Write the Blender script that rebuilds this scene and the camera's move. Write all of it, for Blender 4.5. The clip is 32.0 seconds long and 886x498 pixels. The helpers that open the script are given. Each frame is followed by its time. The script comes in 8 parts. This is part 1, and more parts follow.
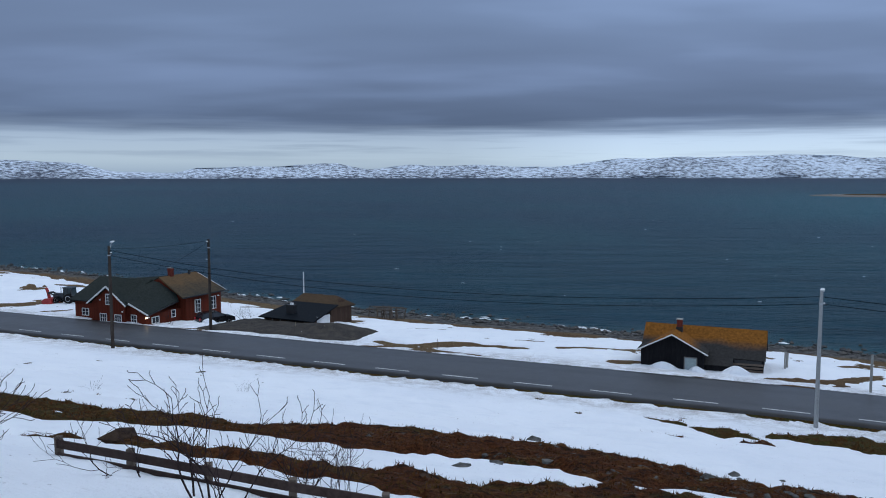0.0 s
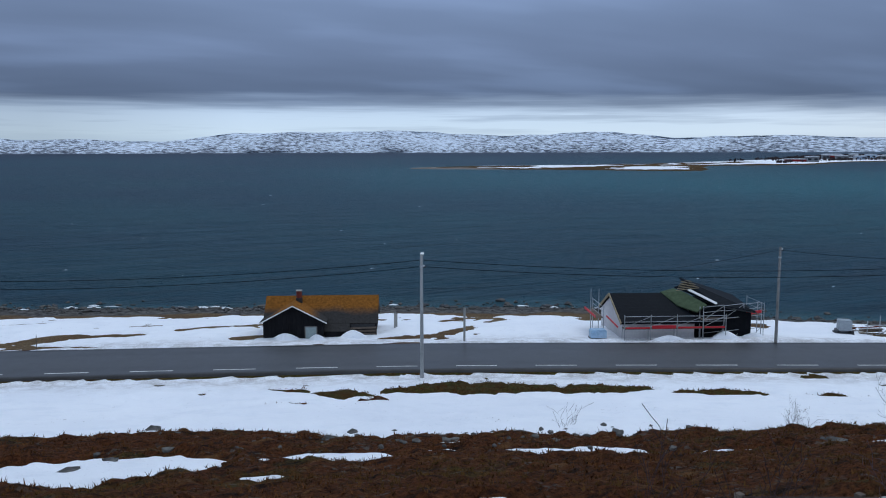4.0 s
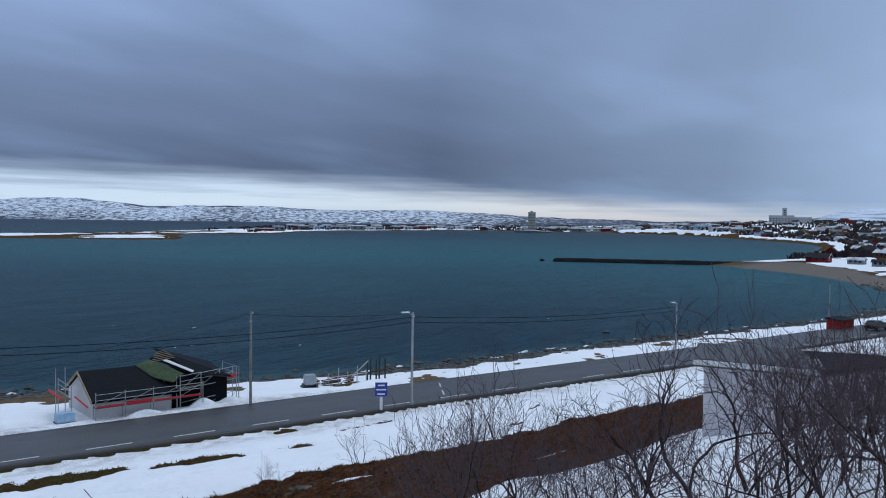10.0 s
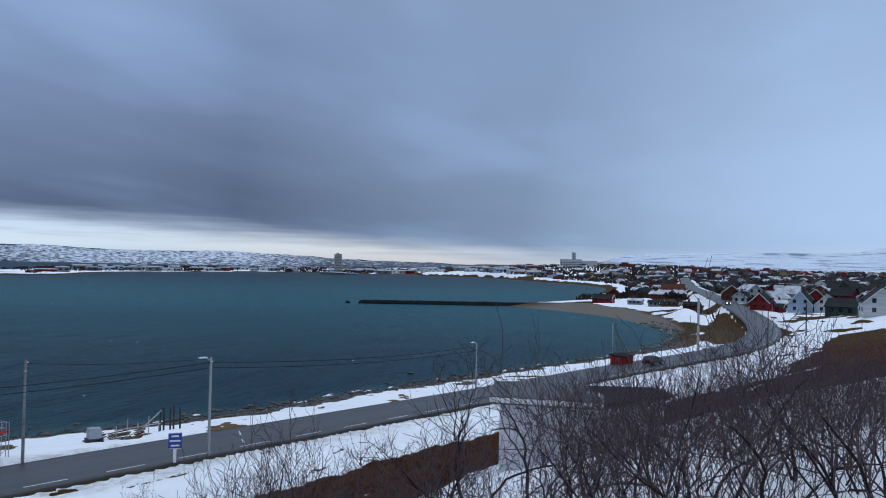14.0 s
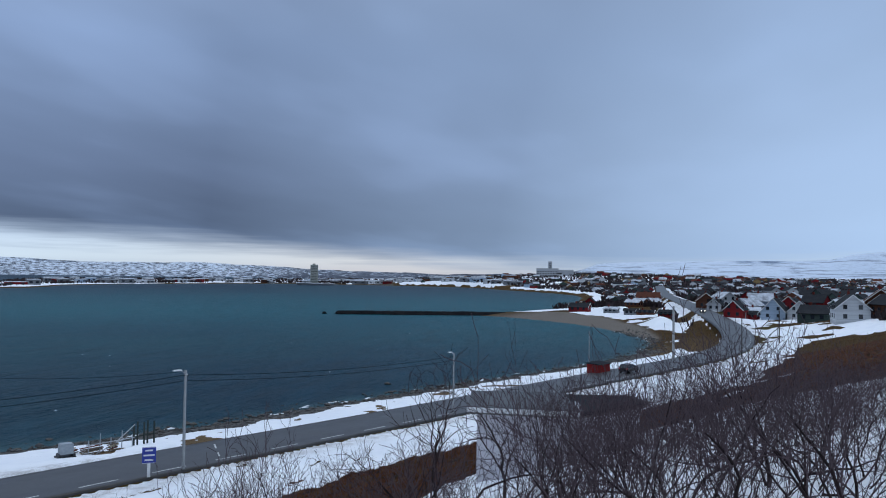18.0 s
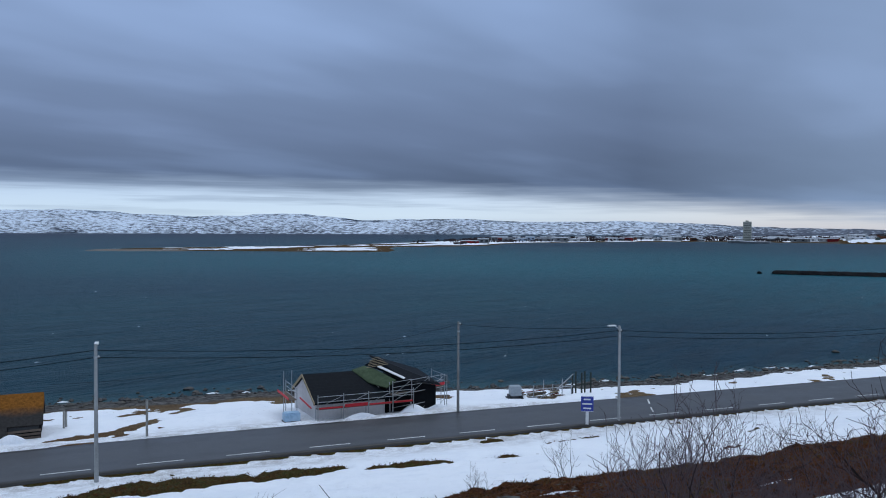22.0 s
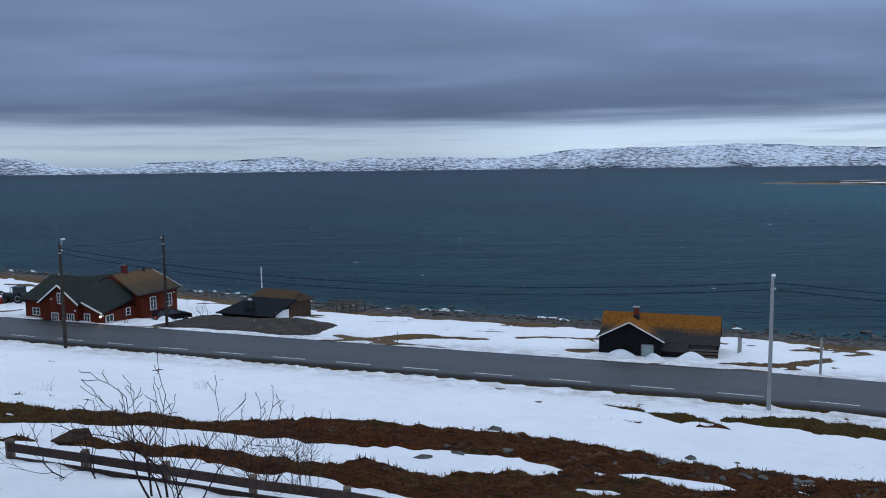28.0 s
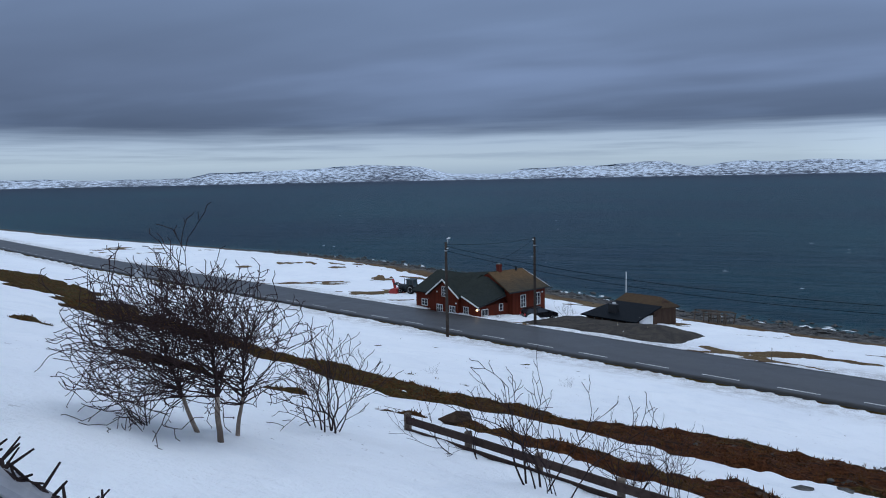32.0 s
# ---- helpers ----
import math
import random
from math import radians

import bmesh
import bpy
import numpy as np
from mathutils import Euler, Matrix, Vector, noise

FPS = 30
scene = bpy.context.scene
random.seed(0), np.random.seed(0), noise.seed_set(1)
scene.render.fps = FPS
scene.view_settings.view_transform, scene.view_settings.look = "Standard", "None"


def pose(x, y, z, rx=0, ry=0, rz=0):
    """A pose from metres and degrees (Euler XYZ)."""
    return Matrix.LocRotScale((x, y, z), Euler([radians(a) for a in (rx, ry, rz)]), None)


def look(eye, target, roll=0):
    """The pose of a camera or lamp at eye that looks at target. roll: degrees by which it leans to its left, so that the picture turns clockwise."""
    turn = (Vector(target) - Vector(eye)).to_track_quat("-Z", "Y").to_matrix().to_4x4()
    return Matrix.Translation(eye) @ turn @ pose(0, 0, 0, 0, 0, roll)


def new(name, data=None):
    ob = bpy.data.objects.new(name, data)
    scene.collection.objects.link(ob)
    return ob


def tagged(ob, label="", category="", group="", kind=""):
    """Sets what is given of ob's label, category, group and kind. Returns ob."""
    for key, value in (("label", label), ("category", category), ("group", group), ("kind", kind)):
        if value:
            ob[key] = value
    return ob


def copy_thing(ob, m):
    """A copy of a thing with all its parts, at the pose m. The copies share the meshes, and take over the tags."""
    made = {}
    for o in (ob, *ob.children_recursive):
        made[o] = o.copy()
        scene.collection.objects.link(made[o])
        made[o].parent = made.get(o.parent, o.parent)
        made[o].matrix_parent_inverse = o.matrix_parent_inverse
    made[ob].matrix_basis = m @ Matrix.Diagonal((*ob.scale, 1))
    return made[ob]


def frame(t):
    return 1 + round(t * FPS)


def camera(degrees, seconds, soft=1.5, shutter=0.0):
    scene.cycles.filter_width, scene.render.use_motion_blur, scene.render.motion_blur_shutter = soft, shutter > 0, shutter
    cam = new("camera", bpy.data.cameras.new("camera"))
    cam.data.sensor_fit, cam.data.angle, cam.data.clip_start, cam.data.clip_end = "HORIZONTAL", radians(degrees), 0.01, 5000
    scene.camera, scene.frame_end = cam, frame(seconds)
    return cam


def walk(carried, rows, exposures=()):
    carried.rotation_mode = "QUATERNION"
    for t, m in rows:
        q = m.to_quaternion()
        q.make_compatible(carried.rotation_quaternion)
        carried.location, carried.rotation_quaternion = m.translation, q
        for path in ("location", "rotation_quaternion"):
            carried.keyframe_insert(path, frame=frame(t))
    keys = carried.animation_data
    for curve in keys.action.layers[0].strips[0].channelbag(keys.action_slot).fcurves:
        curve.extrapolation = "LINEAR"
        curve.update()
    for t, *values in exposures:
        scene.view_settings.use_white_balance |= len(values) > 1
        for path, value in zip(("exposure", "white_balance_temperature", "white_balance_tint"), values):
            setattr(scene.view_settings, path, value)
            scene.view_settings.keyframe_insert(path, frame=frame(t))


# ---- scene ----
cam = camera(58.17, 32.0, soft=1.0)

# seconds, heading, pitch, roll: one person turning on the spot, the phone at arm's length
TURN = [
    (0, 0.39, -5.31, 0.05), (0.5, -1.28, -5.58, 0.06), (1, -3.51, -5.84, 0.14), (1.5, -6.23, -6.08, 0.16),
    (2, -9.77, -6.39, 0.23), (2.5, -14.06, -6.67, 0.32), (3, -18.29, -6.90, 0.24), (3.5, -22.59, -7.05, 0.19),
    (4, -26.58, -7.13, 0.13), (4.5, -30.69, -7.18, 0.11), (6.5, -43.81, -6.72, -0.14), (7, -46.73, -6.42, -0.33),
    (7.5, -49.94, -6.02, -0.56), (8, -53.12, -5.54, -0.88), (8.5, -56.03, -4.57, -1.18), (9, -58.40, -3.64, -1.12),
    (9.5, -60.80, -2.64, -0.90), (10, -62.93, -2.01, -0.78), (10.5, -65.00, -1.56, -0.80), (11, -66.88, -1.29, -0.82),
    (11.5, -68.88, -1.03, -0.94), (12, -71.00, -0.68, -0.98), (12.5, -72.82, -0.22, -1.03), (13, -74.41, 0.27, -1.08),
    (13.5, -75.69, 0.78, -1.13), (14, -76.80, 1.24, -1.15), (14.5, -77.72, 1.61, -1.17), (15, -78.43, 1.85, -1.13),
    (15.5, -78.89, 2.02, -1.09), (17.5, -79.03, 2.15, -0.84), (18, -78.47, 1.98, -0.74), (18.5, -77.40, 1.75, -0.68),
    (19, -75.27, 1.37, -0.67), (19.5, -72.32, 0.91, -0.74), (20, -68.50, 0.40, -0.81), (20.5, -64.36, -0.05, -0.78),
    (21, -59.54, -0.51, -0.66), (21.5, -54.13, -0.75, -0.49), (22, -48.39, -1.28, -0.23), (22.5, -43.57, -2.03, -0.10),
    (23, -39.79, -2.56, -0.07), (23.5, -36.02, -2.88, -0.28), (24, -31.98, -2.96, -0.50), (24.5, -28.81, -3.24, -0.44),
    (26.5, -13.85, -4.85, 0.08), (27, -9.78, -5.23, 0.33), (27.5, -5.91, -5.64, 0.55), (28, -2.62, -5.89, 0.66),
    (28.5, 0.96, -6.03, 0.70), (29, 4.34, -6.05, 0.71), (29.5, 7.95, -5.99, 0.65), (30, 11.44, -5.99, 0.61),
    (30.5, 15.09, -5.99, 0.71), (31, 18.65, -5.89, 0.85), (31.5, 21.30, -5.58, 1.09), (32, 23.20, -5.16, 1.10),
]
EYE_Z, ARM = 18.5, 0.52


def held(heading, pitch, roll):
    h = radians(heading)
    return pose(ARM * (-math.sin(h) - 0.5), ARM * (math.cos(h) - 0.866), EYE_Z, 90 + pitch, roll, heading)


walk(cam, [(t, held(h, p, r)) for t, h, p, r in TURN])

# ---- daylight: a low overcast with a clear strip over the horizon ----
scene.view_settings.exposure = 0.0
world = bpy.data.worlds.new("overcast_sky")
scene.world = world
world.use_nodes = True


class Nodes:
    """Short hand for wiring one node tree."""

    def __init__(self, tree):
        self.tree = tree
        tree.nodes.clear()

    def add(self, kind, *plugs, **settings):
        n = self.tree.nodes.new(kind)
        for key, value in settings.items():
            setattr(n, key, value)
        for k, value in enumerate(plugs):
            self.plug(n.inputs[k], value)
        return n

    def plug(self, socket, value):
        if value is None:
            return
        if isinstance(value, bpy.types.Node):
            value = value.outputs[0]
        if isinstance(value, bpy.types.NodeSocket):
            self.tree.links.new(value, socket)
        else:
            socket.default_value = value

    def math(self, op, a, b=None, c=None, clamp=False):
        return self.add("ShaderNodeMath", a, b, c, operation=op, use_clamp=clamp)

    def mix(self, f, a, b, blend="MIX"):
        n = self.add("ShaderNodeMix", data_type="RGBA", blend_type=blend)
        for name, value in (("Factor_Float", f), ("A_Color", a), ("B_Color", b)):
            self.plug(next(s for s in n.inputs if s.identifier == name), value)
        return next(s for s in n.outputs if s.identifier == "Result_Color")

    def ramp(self, f, *stops):
        n = self.add("ShaderNodeValToRGB", f)
        e = n.color_ramp.elements
        while len(e) < len(stops):
            e.new(0.5)
        for k, (at, c) in enumerate(stops):
            e[k].position = at
            e[k].color = (c, c, c, 1) if isinstance(c, (int, float)) else (*c, 1)
        return n

    def noise(self, where, scale, detail=4.0, rough=0.55, **more):
        n = self.add("ShaderNodeTexNoise", **more)
        self.plug(n.inputs["Vector"], where)
        n.inputs["Scale"].default_value, n.inputs["Detail"].default_value, n.inputs["Roughness"].default_value = scale, detail, rough
        return n


def build_sky():
    n = Nodes(world.node_tree)
    way = n.add("ShaderNodeTexCoord").outputs["Generated"]
    cut = n.add("ShaderNodeSeparateXYZ", way)
    x, y, z = cut.outputs
    up = n.math("MAXIMUM", z, 0.0)
    # the cloud deck is flat: look the noise up where the line of sight meets it
    lift = n.math("ADD", up, 0.1)
    deck = n.add("ShaderNodeCombineXYZ", n.math("DIVIDE", x, lift), n.math("DIVIDE", y, lift), 0.0)
    turned = n.add("ShaderNodeMapping", deck)
    turned.inputs["Rotation"].default_value = (0, 0, radians(14))
    turned.inputs["Scale"].default_value = (0.5, 0.95, 1)
    soft = n.noise(turned, 0.62, 3, 0.5)
    fine = n.noise(turned, 1.9, 3, 0.5)
    lumps = n.math("ADD", n.math("MULTIPLY", soft.outputs[0], 0.82), n.math("MULTIPLY", fine.outputs[0], 0.18))
    # brighter to the east, where the deck thins
    east = n.ramp(n.math("MULTIPLY_ADD", x, 0.906, n.math("MULTIPLY", y, -0.423)), (0.0, 0.0), (0.6, 0.0), (0.84, 0.3), (0.94, 0.72), (1.0, 1.0))
    east_up = n.math("MULTIPLY", east, n.ramp(up, (0.0, 0.9), (0.06, 1.0), (0.35, 0.5)))
    base = n.ramp(up, (0.0, (0.125, 0.185, 0.3)), (0.06, (0.092, 0.134, 0.222)), (0.12, (0.138, 0.196, 0.326)), (0.27, (0.203, 0.292, 0.478)), (0.45, (0.265, 0.36, 0.545)), (0.62, (0.66, 0.83, 1.1)), (1.0, (1.1, 1.33, 1.68)))
    light = n.ramp(lumps, (0.34, 0.84), (0.48, 0.97), (0.57, 1.2), (0.7, 1.4))
    cloud = n.mix(1.0, base, light, "MULTIPLY")
    north = n.ramp(y, (0.0, 0.76), (0.45, 0.86), (0.75, 1.15), (1.0, 1.25))
    cloud = n.mix(1.0, cloud, north, "MULTIPLY")
    cloud = n.mix(1.0, cloud, n.ramp(x, (0.0, 0.86), (0.15, 0.94), (0.36, 0.97), (0.6, 1.0), (0.85, 1.12), (1.0, 1.36)), "MULTIPLY")
    cloud = n.mix(n.math("MULTIPLY", east_up, 0.92), cloud, (0.48, 0.67, 0.97, 1))
    # the clear strip
    sky = n.add("ShaderNodeTexSky", sky_type="NISHITA", sun_disc=False, sun_elevation=radians(9), sun_rotation=radians(75))
    strip = n.mix(0.975, n.mix(1.0, sky, (0.12, 0.12, 0.12, 1), "MULTIPLY"), n.ramp(up, (0.0, (0.42, 0.56, 0.74)), (0.018, (0.6, 0.76, 0.92)), (0.038, (0.56, 0.72, 0.92)), (0.07, (0.4, 0.54, 0.78))))
    strip = n.mix(1.0, strip, n.ramp(x, (0.0, 0.74), (0.22, 1.0), (0.75, 1.0), (0.95, 0.82)), "MULTIPLY")
    band = n.noise(n.add("ShaderNodeMapping", way), 4.0, 4, 0.6)
    band.inputs["Vector"].links[0].from_node.inputs["Scale"].default_value = (0.9, 0.9, 22)
    edge = n.math("ADD", up, n.math("MULTIPLY", n.math("SUBTRACT", band, 0.5), 0.03))
    edge = n.math("ADD", edge, n.math("MULTIPLY", n.math("SUBTRACT", soft.outputs[0], 0.5), -0.02))
    edge = n.math("ADD", edge, n.ramp(x, (0.72, 0.0), (0.9, 0.018), (1.0, 0.037)))
    cover = n.ramp(edge, (0.0, 0.0), (0.042, 0.0), (0.056, 0.7), (0.068, 1.0))
    streaks = n.ramp(band, (0.47, 0.0), (0.64, 0.42))
    cover = n.math("MAXIMUM", cover, n.math("MULTIPLY", streaks, n.ramp(up, (0.012, 0.0), (0.03, 0.8))))
    colour = n.mix(cover, strip, cloud)
    n.add("ShaderNodeOutputWorld", n.add("ShaderNodeBackground", colour, 1.0))


build_sky()
sun = new("sun", bpy.data.lights.new("sun", "SUN"))
sun.data.energy, sun.data.angle, sun.data.color = 0.3, radians(25), (1.0, 0.96, 0.9)
sun.matrix_world = look((0, 0, 300), (-140, -60, 0))

# ---- the lie of the land: sea level is z 0 ----
SHORE = [(-2500, 1150), (-900, 500), (-312, 240), (-124, 173), (-76, 153), (-32, 122), (-12, 109), (7, 99.5), (22, 92.4),
         (54, 76.5), (72, 60), (92.5, 46), (121.5, 32), (166, 8), (205, -8), (243, -13), (265, -10), (300, 0), (334, 16),
         (372, 46), (384, 62), (430, 40), (491, 20), (600, 22), (862, 31), (1126, 135), (1388, 282), (1474, 622), (1052, 736),
         (777, 629), (645, 647), (493, 503), (419, 593), (315, 707), (420, 735), (600, 742), (900, 860), (1400, 1150), (4900, 1300),
         (4900, -4900), (-4900, -4900), (-4900, 2200)]
ROAD = [(-900, 480, 3.0), (-400, 247, 3.0), (-210, 157, 2.9), (-126.5, 118, 2.9), (-72.5, 95, 2.9), (-42.5, 82.3, 2.9), (-9, 68, 2.9),
        (13.3, 58.8, 2.9), (29, 51.9, 2.9), (57.2, 37.6, 2.9), (75, 28.3, 2.9), (99.3, 15.6, 2.9), (129.5, 0.6, 2.9),
        (159.5, -15.2, 2.9), (185, -26, 3.0), (208, -32.3, 3.3), (234, -36, 4.0), (268, -37.6, 5.0), (330, -38, 6.3),
        (420, -38, 7.6), (560, -39, 9.0), (800, -52, 12.0)]
ROAD_HALF = 3.6


def smooth_line(points, step, most=1000):
    """A polyline with its corners rounded by Catmull-Rom, sampled about every step metres."""
    p = np.array(points, float)
    p = np.vstack([2 * p[0] - p[1], p, 2 * p[-1] - p[-2]])
    out = []
    for a, b, c, d in zip(p[:-3], p[1:-2], p[2:-1], p[3:]):
        n = min(most, max(2, int(np.linalg.norm(c - b) / step)))
        for t in np.arange(n)[:, None] / n:
            t2, t3 = t * t, t * t * t
            m1, m2 = (c - a) * 0.5, (d - b) * 0.5
            out.append((2 * t3 - 3 * t2 + 1) * b + (t3 - 2 * t2 + t) * m1 + (-2 * t3 + 3 * t2) * c + (t3 - t2) * m2)
    out.append(p[-2])
    return np.array(out)


def line_distance(xy, line):
    """Distance of points to a polyline, its side (right is positive) and the place along it as segment number plus fraction."""
    xy = np.ascontiguousarray(xy, np.float32)
    line = np.asarray(line, np.float32)
    best = np.full(len(xy), 1e18, np.float32)
    side = np.zeros(len(xy))
    along = np.zeros(len(xy))
    for k in range(len(line) - 1):
        a, d = line[k, :2], line[k + 1, :2] - line[k, :2]
        t = np.clip(((xy - a) @ d) / max(d @ d, 1e-9), 0, 1)
        off = xy - a - t[:, None] * d
        q = (off ** 2).sum(1)
        near = q < best
        best[near] = q[near]
        side[near] = np.sign(off[near] @ np.array((d[1], -d[0])))
        along[near] = k + t[near]
    return np.sqrt(best), side, along


def within(xy, ring):
    odd = np.zeros(len(xy), bool)
    for (x1, y1), (x2, y2) in zip(ring, np.roll(ring, -1, 0)):
        if y1 == y2:
            continue
        cross = ((y1 > xy[:, 1]) != (y2 > xy[:, 1])) & (xy[:, 0] < (x2 - x1) * (xy[:, 1] - y1) / (y2 - y1) + x1)
        odd ^= cross
    return odd


def lattice(x, y, salt=0):
    n = (x.astype(np.int64) * 374761393 + y.astype(np.int64) * 668265263 + salt * 974711) & 0x7FFFFFFF
    n = ((n ^ (n >> 13)) * 1274126177) & 0x7FFFFFFF
    return ((n ^ (n >> 16)) & 0xFFFF) / 65535.0


def value_noise(x, y, salt=0):
    """Smooth noise from 0 to 1, one bump a metre."""
    i, j = np.floor(x), np.floor(y)
    u, v = x - i, y - j
    u, v = u * u * (3 - 2 * u), v * v * (3 - 2 * v)
    a, b = lattice(i, j, salt), lattice(i + 1, j, salt)
    c, d = lattice(i, j + 1, salt), lattice(i + 1, j + 1, salt)
    return (a * (1 - u) + b * u) * (1 - v) + (c * (1 - u) + d * u) * v


def fractal(x, y, size, octaves=4, salt=0):
    """Noise from -1 to 1 whose largest bumps are size metres wide."""
    total, amount, weight = np.zeros_like(x), 1.0, 0.0
    for k in range(octaves):
        total += amount * (value_noise(x / size + 17.3 * k, y / size - 9.1 * k, salt + k) * 2 - 1)
        weight += amount
        amount *= 0.55
        size *= 0.5
    return total / weight


def ramp(t, lo, hi):
    t = np.clip((t - lo) / (hi - lo), 0, 1)
    return t * t * (3 - 2 * t)


SHORE_RING = np.array(SHORE, float)
SHORE_LINE = smooth_line(SHORE[1:36], 12, 3)
ROAD_LINE = smooth_line(ROAD, 8, 4)
LAND_RING = np.vstack([SHORE_LINE[:, :2], SHORE_RING[36:], SHORE_RING[:1]])


def lie(xy):
    """For points: inland distance from the waterline, distance from the road's middle (positive uphill) and the road's height there."""
    d, _, _ = line_distance(xy, LAND_RING)
    d = np.where(within(xy, LAND_RING), d, -d)
    v, side, along = line_distance(xy, ROAD_LINE)
    zr = np.interp(along, np.arange(len(ROAD_LINE)), ROAD_LINE[:, 2])
    return d, v * side, zr


def ground_height(xy, parts=None):
    d, v, zr = parts or lie(xy)
    x, y = xy[:, 0], xy[:, 1]
    w = np.abs(v) - ROAD_HALF
    rough = fractal(x, y, 6, 4, 3) * ramp(w, 0.5, 9)
    broad = fractal(x, y, 40, 3, 5) * ramp(w, 2, 30)
    hill = zr - 2.9 + np.interp(w, (0, 0.7, 1.5, 3, 9.5, 22.7, 33, 43.6, 55, 75, 140, 400), (2.84, 2.62, 2.55, 2.62, 3.6, 6.6, 9.1, 12.2, 15.7, 21.5, 36, 70))
    tuft = fractal(x, y, 0.9, 3, 45) * ramp(w, 0.5, 3) * ramp(90 - np.hypot(x, y), 0, 30)
    hill = hill + 0.22 * rough + 0.25 * broad + 0.1 * tuft
    town = np.interp(d, (0, 3, 8, 14, 60, 140, 300, 800, 2000), (0, 0.6, 1.6, 2.4, 4.5, 9, 13, 17, 30)) + 1.5 * broad
    town = np.maximum(town, 0.05) + 13 * np.exp(-((x - 1480) ** 2 + (y - 40) ** 2) / 260 ** 2)
    flat = np.interp(w, (0, 1.2, 4, 12), (2.88, 2.7, 2.35, 2.15)) + (zr - 2.9) * ramp(-w, -8, 0) + 0.12 * rough + 0.15 * broad
    s, q = x * 0.915 - y * 0.4035, x * 0.4035 + y * 0.915
    flat = flat - 0.95 * np.exp(-(((s + 58.5) / 4.5) ** 2 + ((q - 74) / 5.0) ** 2)) * ramp(w, 3, 8)
    bank = np.interp(d, (0, 3, 8, 13, 20, 40), (0, 0.25, 0.7, 1.3, 2.15, 8)) + 0.12 * rough
    far = ramp(x, 190, 330) * ramp(w, 0, 12)
    up = hill * (1 - far) + np.where(v > 0, np.maximum(town, 3), town) * far
    low = np.minimum(flat, bank) * (1 - far) + town * far
    z = np.where(v > 0, up, low)
    z = z + 1.5 * np.exp(-(((x - 222) / 17) ** 2 + ((y + 21) / 9) ** 2)) * ramp(w, 0.5, 6) * ramp(d, 2, 10)
    z = z + 2.4 * np.exp(-(((x - 300) / 20) ** 2 + ((y + 20) / 4.5) ** 2)) * ramp(w, 0.5, 6) * ramp(d, 2, 8)
    z = np.where(w < 0.25, zr - 0.12, z)
    head = ramp(y, 380, 480) * ramp(x, 200, 260)
    z = z * (1 - head) + head * np.interp(d, (0, 4, 30, 120, 400), (0, 0.7, 1.6, 3.0, 7.0)) * (1 + 0.3 * broad)
    sea = np.interp(-d, (0, 12, 80, 400), (0, -0.9, -4, -12))
    return np.where(d > 0, np.where(w < 0.4, z, np.minimum(z, np.interp(d, (0, 3, 10, 25), (0.02, 0.6, 2.2, 90)))), sea)

# ---- materials ----
MATERIALS = {}


def material(name, colour, rough=0.8, metal=0.0, vary=0.15, grain=6.0, bump=0.2, stain=None, stain_amount=0.3, stain_size=1.0, random=0.0, ior=None):
    """A procedural surface: grain at one scale, stains at another, fine relief, and a little difference between pieces."""
    m = bpy.data.materials.new(name)
    m.use_nodes = True
    n = Nodes(m.node_tree)
    where = n.add("ShaderNodeTexCoord").outputs["Object"]
    fine = n.noise(where, grain, 6, 0.65)
    coarse = n.noise(where, grain * 0.13 / stain_size, 4, 0.6)
    c = (*colour, 1)
    dark = tuple(max(0, v * (1 - vary * 1.6)) for v in colour) + (1,)
    lite = tuple(min(1, v * (1 + vary)) for v in colour) + (1,)
    col = n.mix(n.ramp(fine, (0.3, 0.0), (0.7, 1.0)), dark, lite)
    if stain:
        col = n.mix(n.math("MULTIPLY", n.ramp(coarse, (0.42, 0.0), (0.62, 1.0)), stain_amount), col, (*stain, 1))
    else:
        col = n.mix(n.math("MULTIPLY", n.ramp(coarse, (0.35, 0.0), (0.7, 1.0)), 0.5), col, c)
    if random:
        r = n.add("ShaderNodeObjectInfo").outputs["Random"]
        g = n.math("MULTIPLY_ADD", r, random * 2, 1 - random)
        col = n.mix(1.0, col, n.add("ShaderNodeCombineXYZ", g, g, g), "MULTIPLY")
    p = n.add("ShaderNodeBsdfPrincipled")
    n.plug(p.inputs["Base Color"], col)
    n.plug(p.inputs["Roughness"], n.math("MULTIPLY_ADD", coarse, 0.25, rough - 0.12, clamp=True))
    p.inputs["Metallic"].default_value = metal
    p.inputs["Specular IOR Level"].default_value = 0.5 if rough < 0.6 or metal else 0.06
    if ior:
        p.inputs["IOR"].default_value = ior
    if bump:
        b = n.add("ShaderNodeBump")
        b.inputs["Strength"].default_value = bump
        b.inputs["Distance"].default_value = 0.15 / grain
        n.plug(b.inputs["Height"], fine)
        n.plug(p.inputs["Normal"], b)
    n.add("ShaderNodeOutputMaterial", p)
    MATERIALS[name] = m
    return m


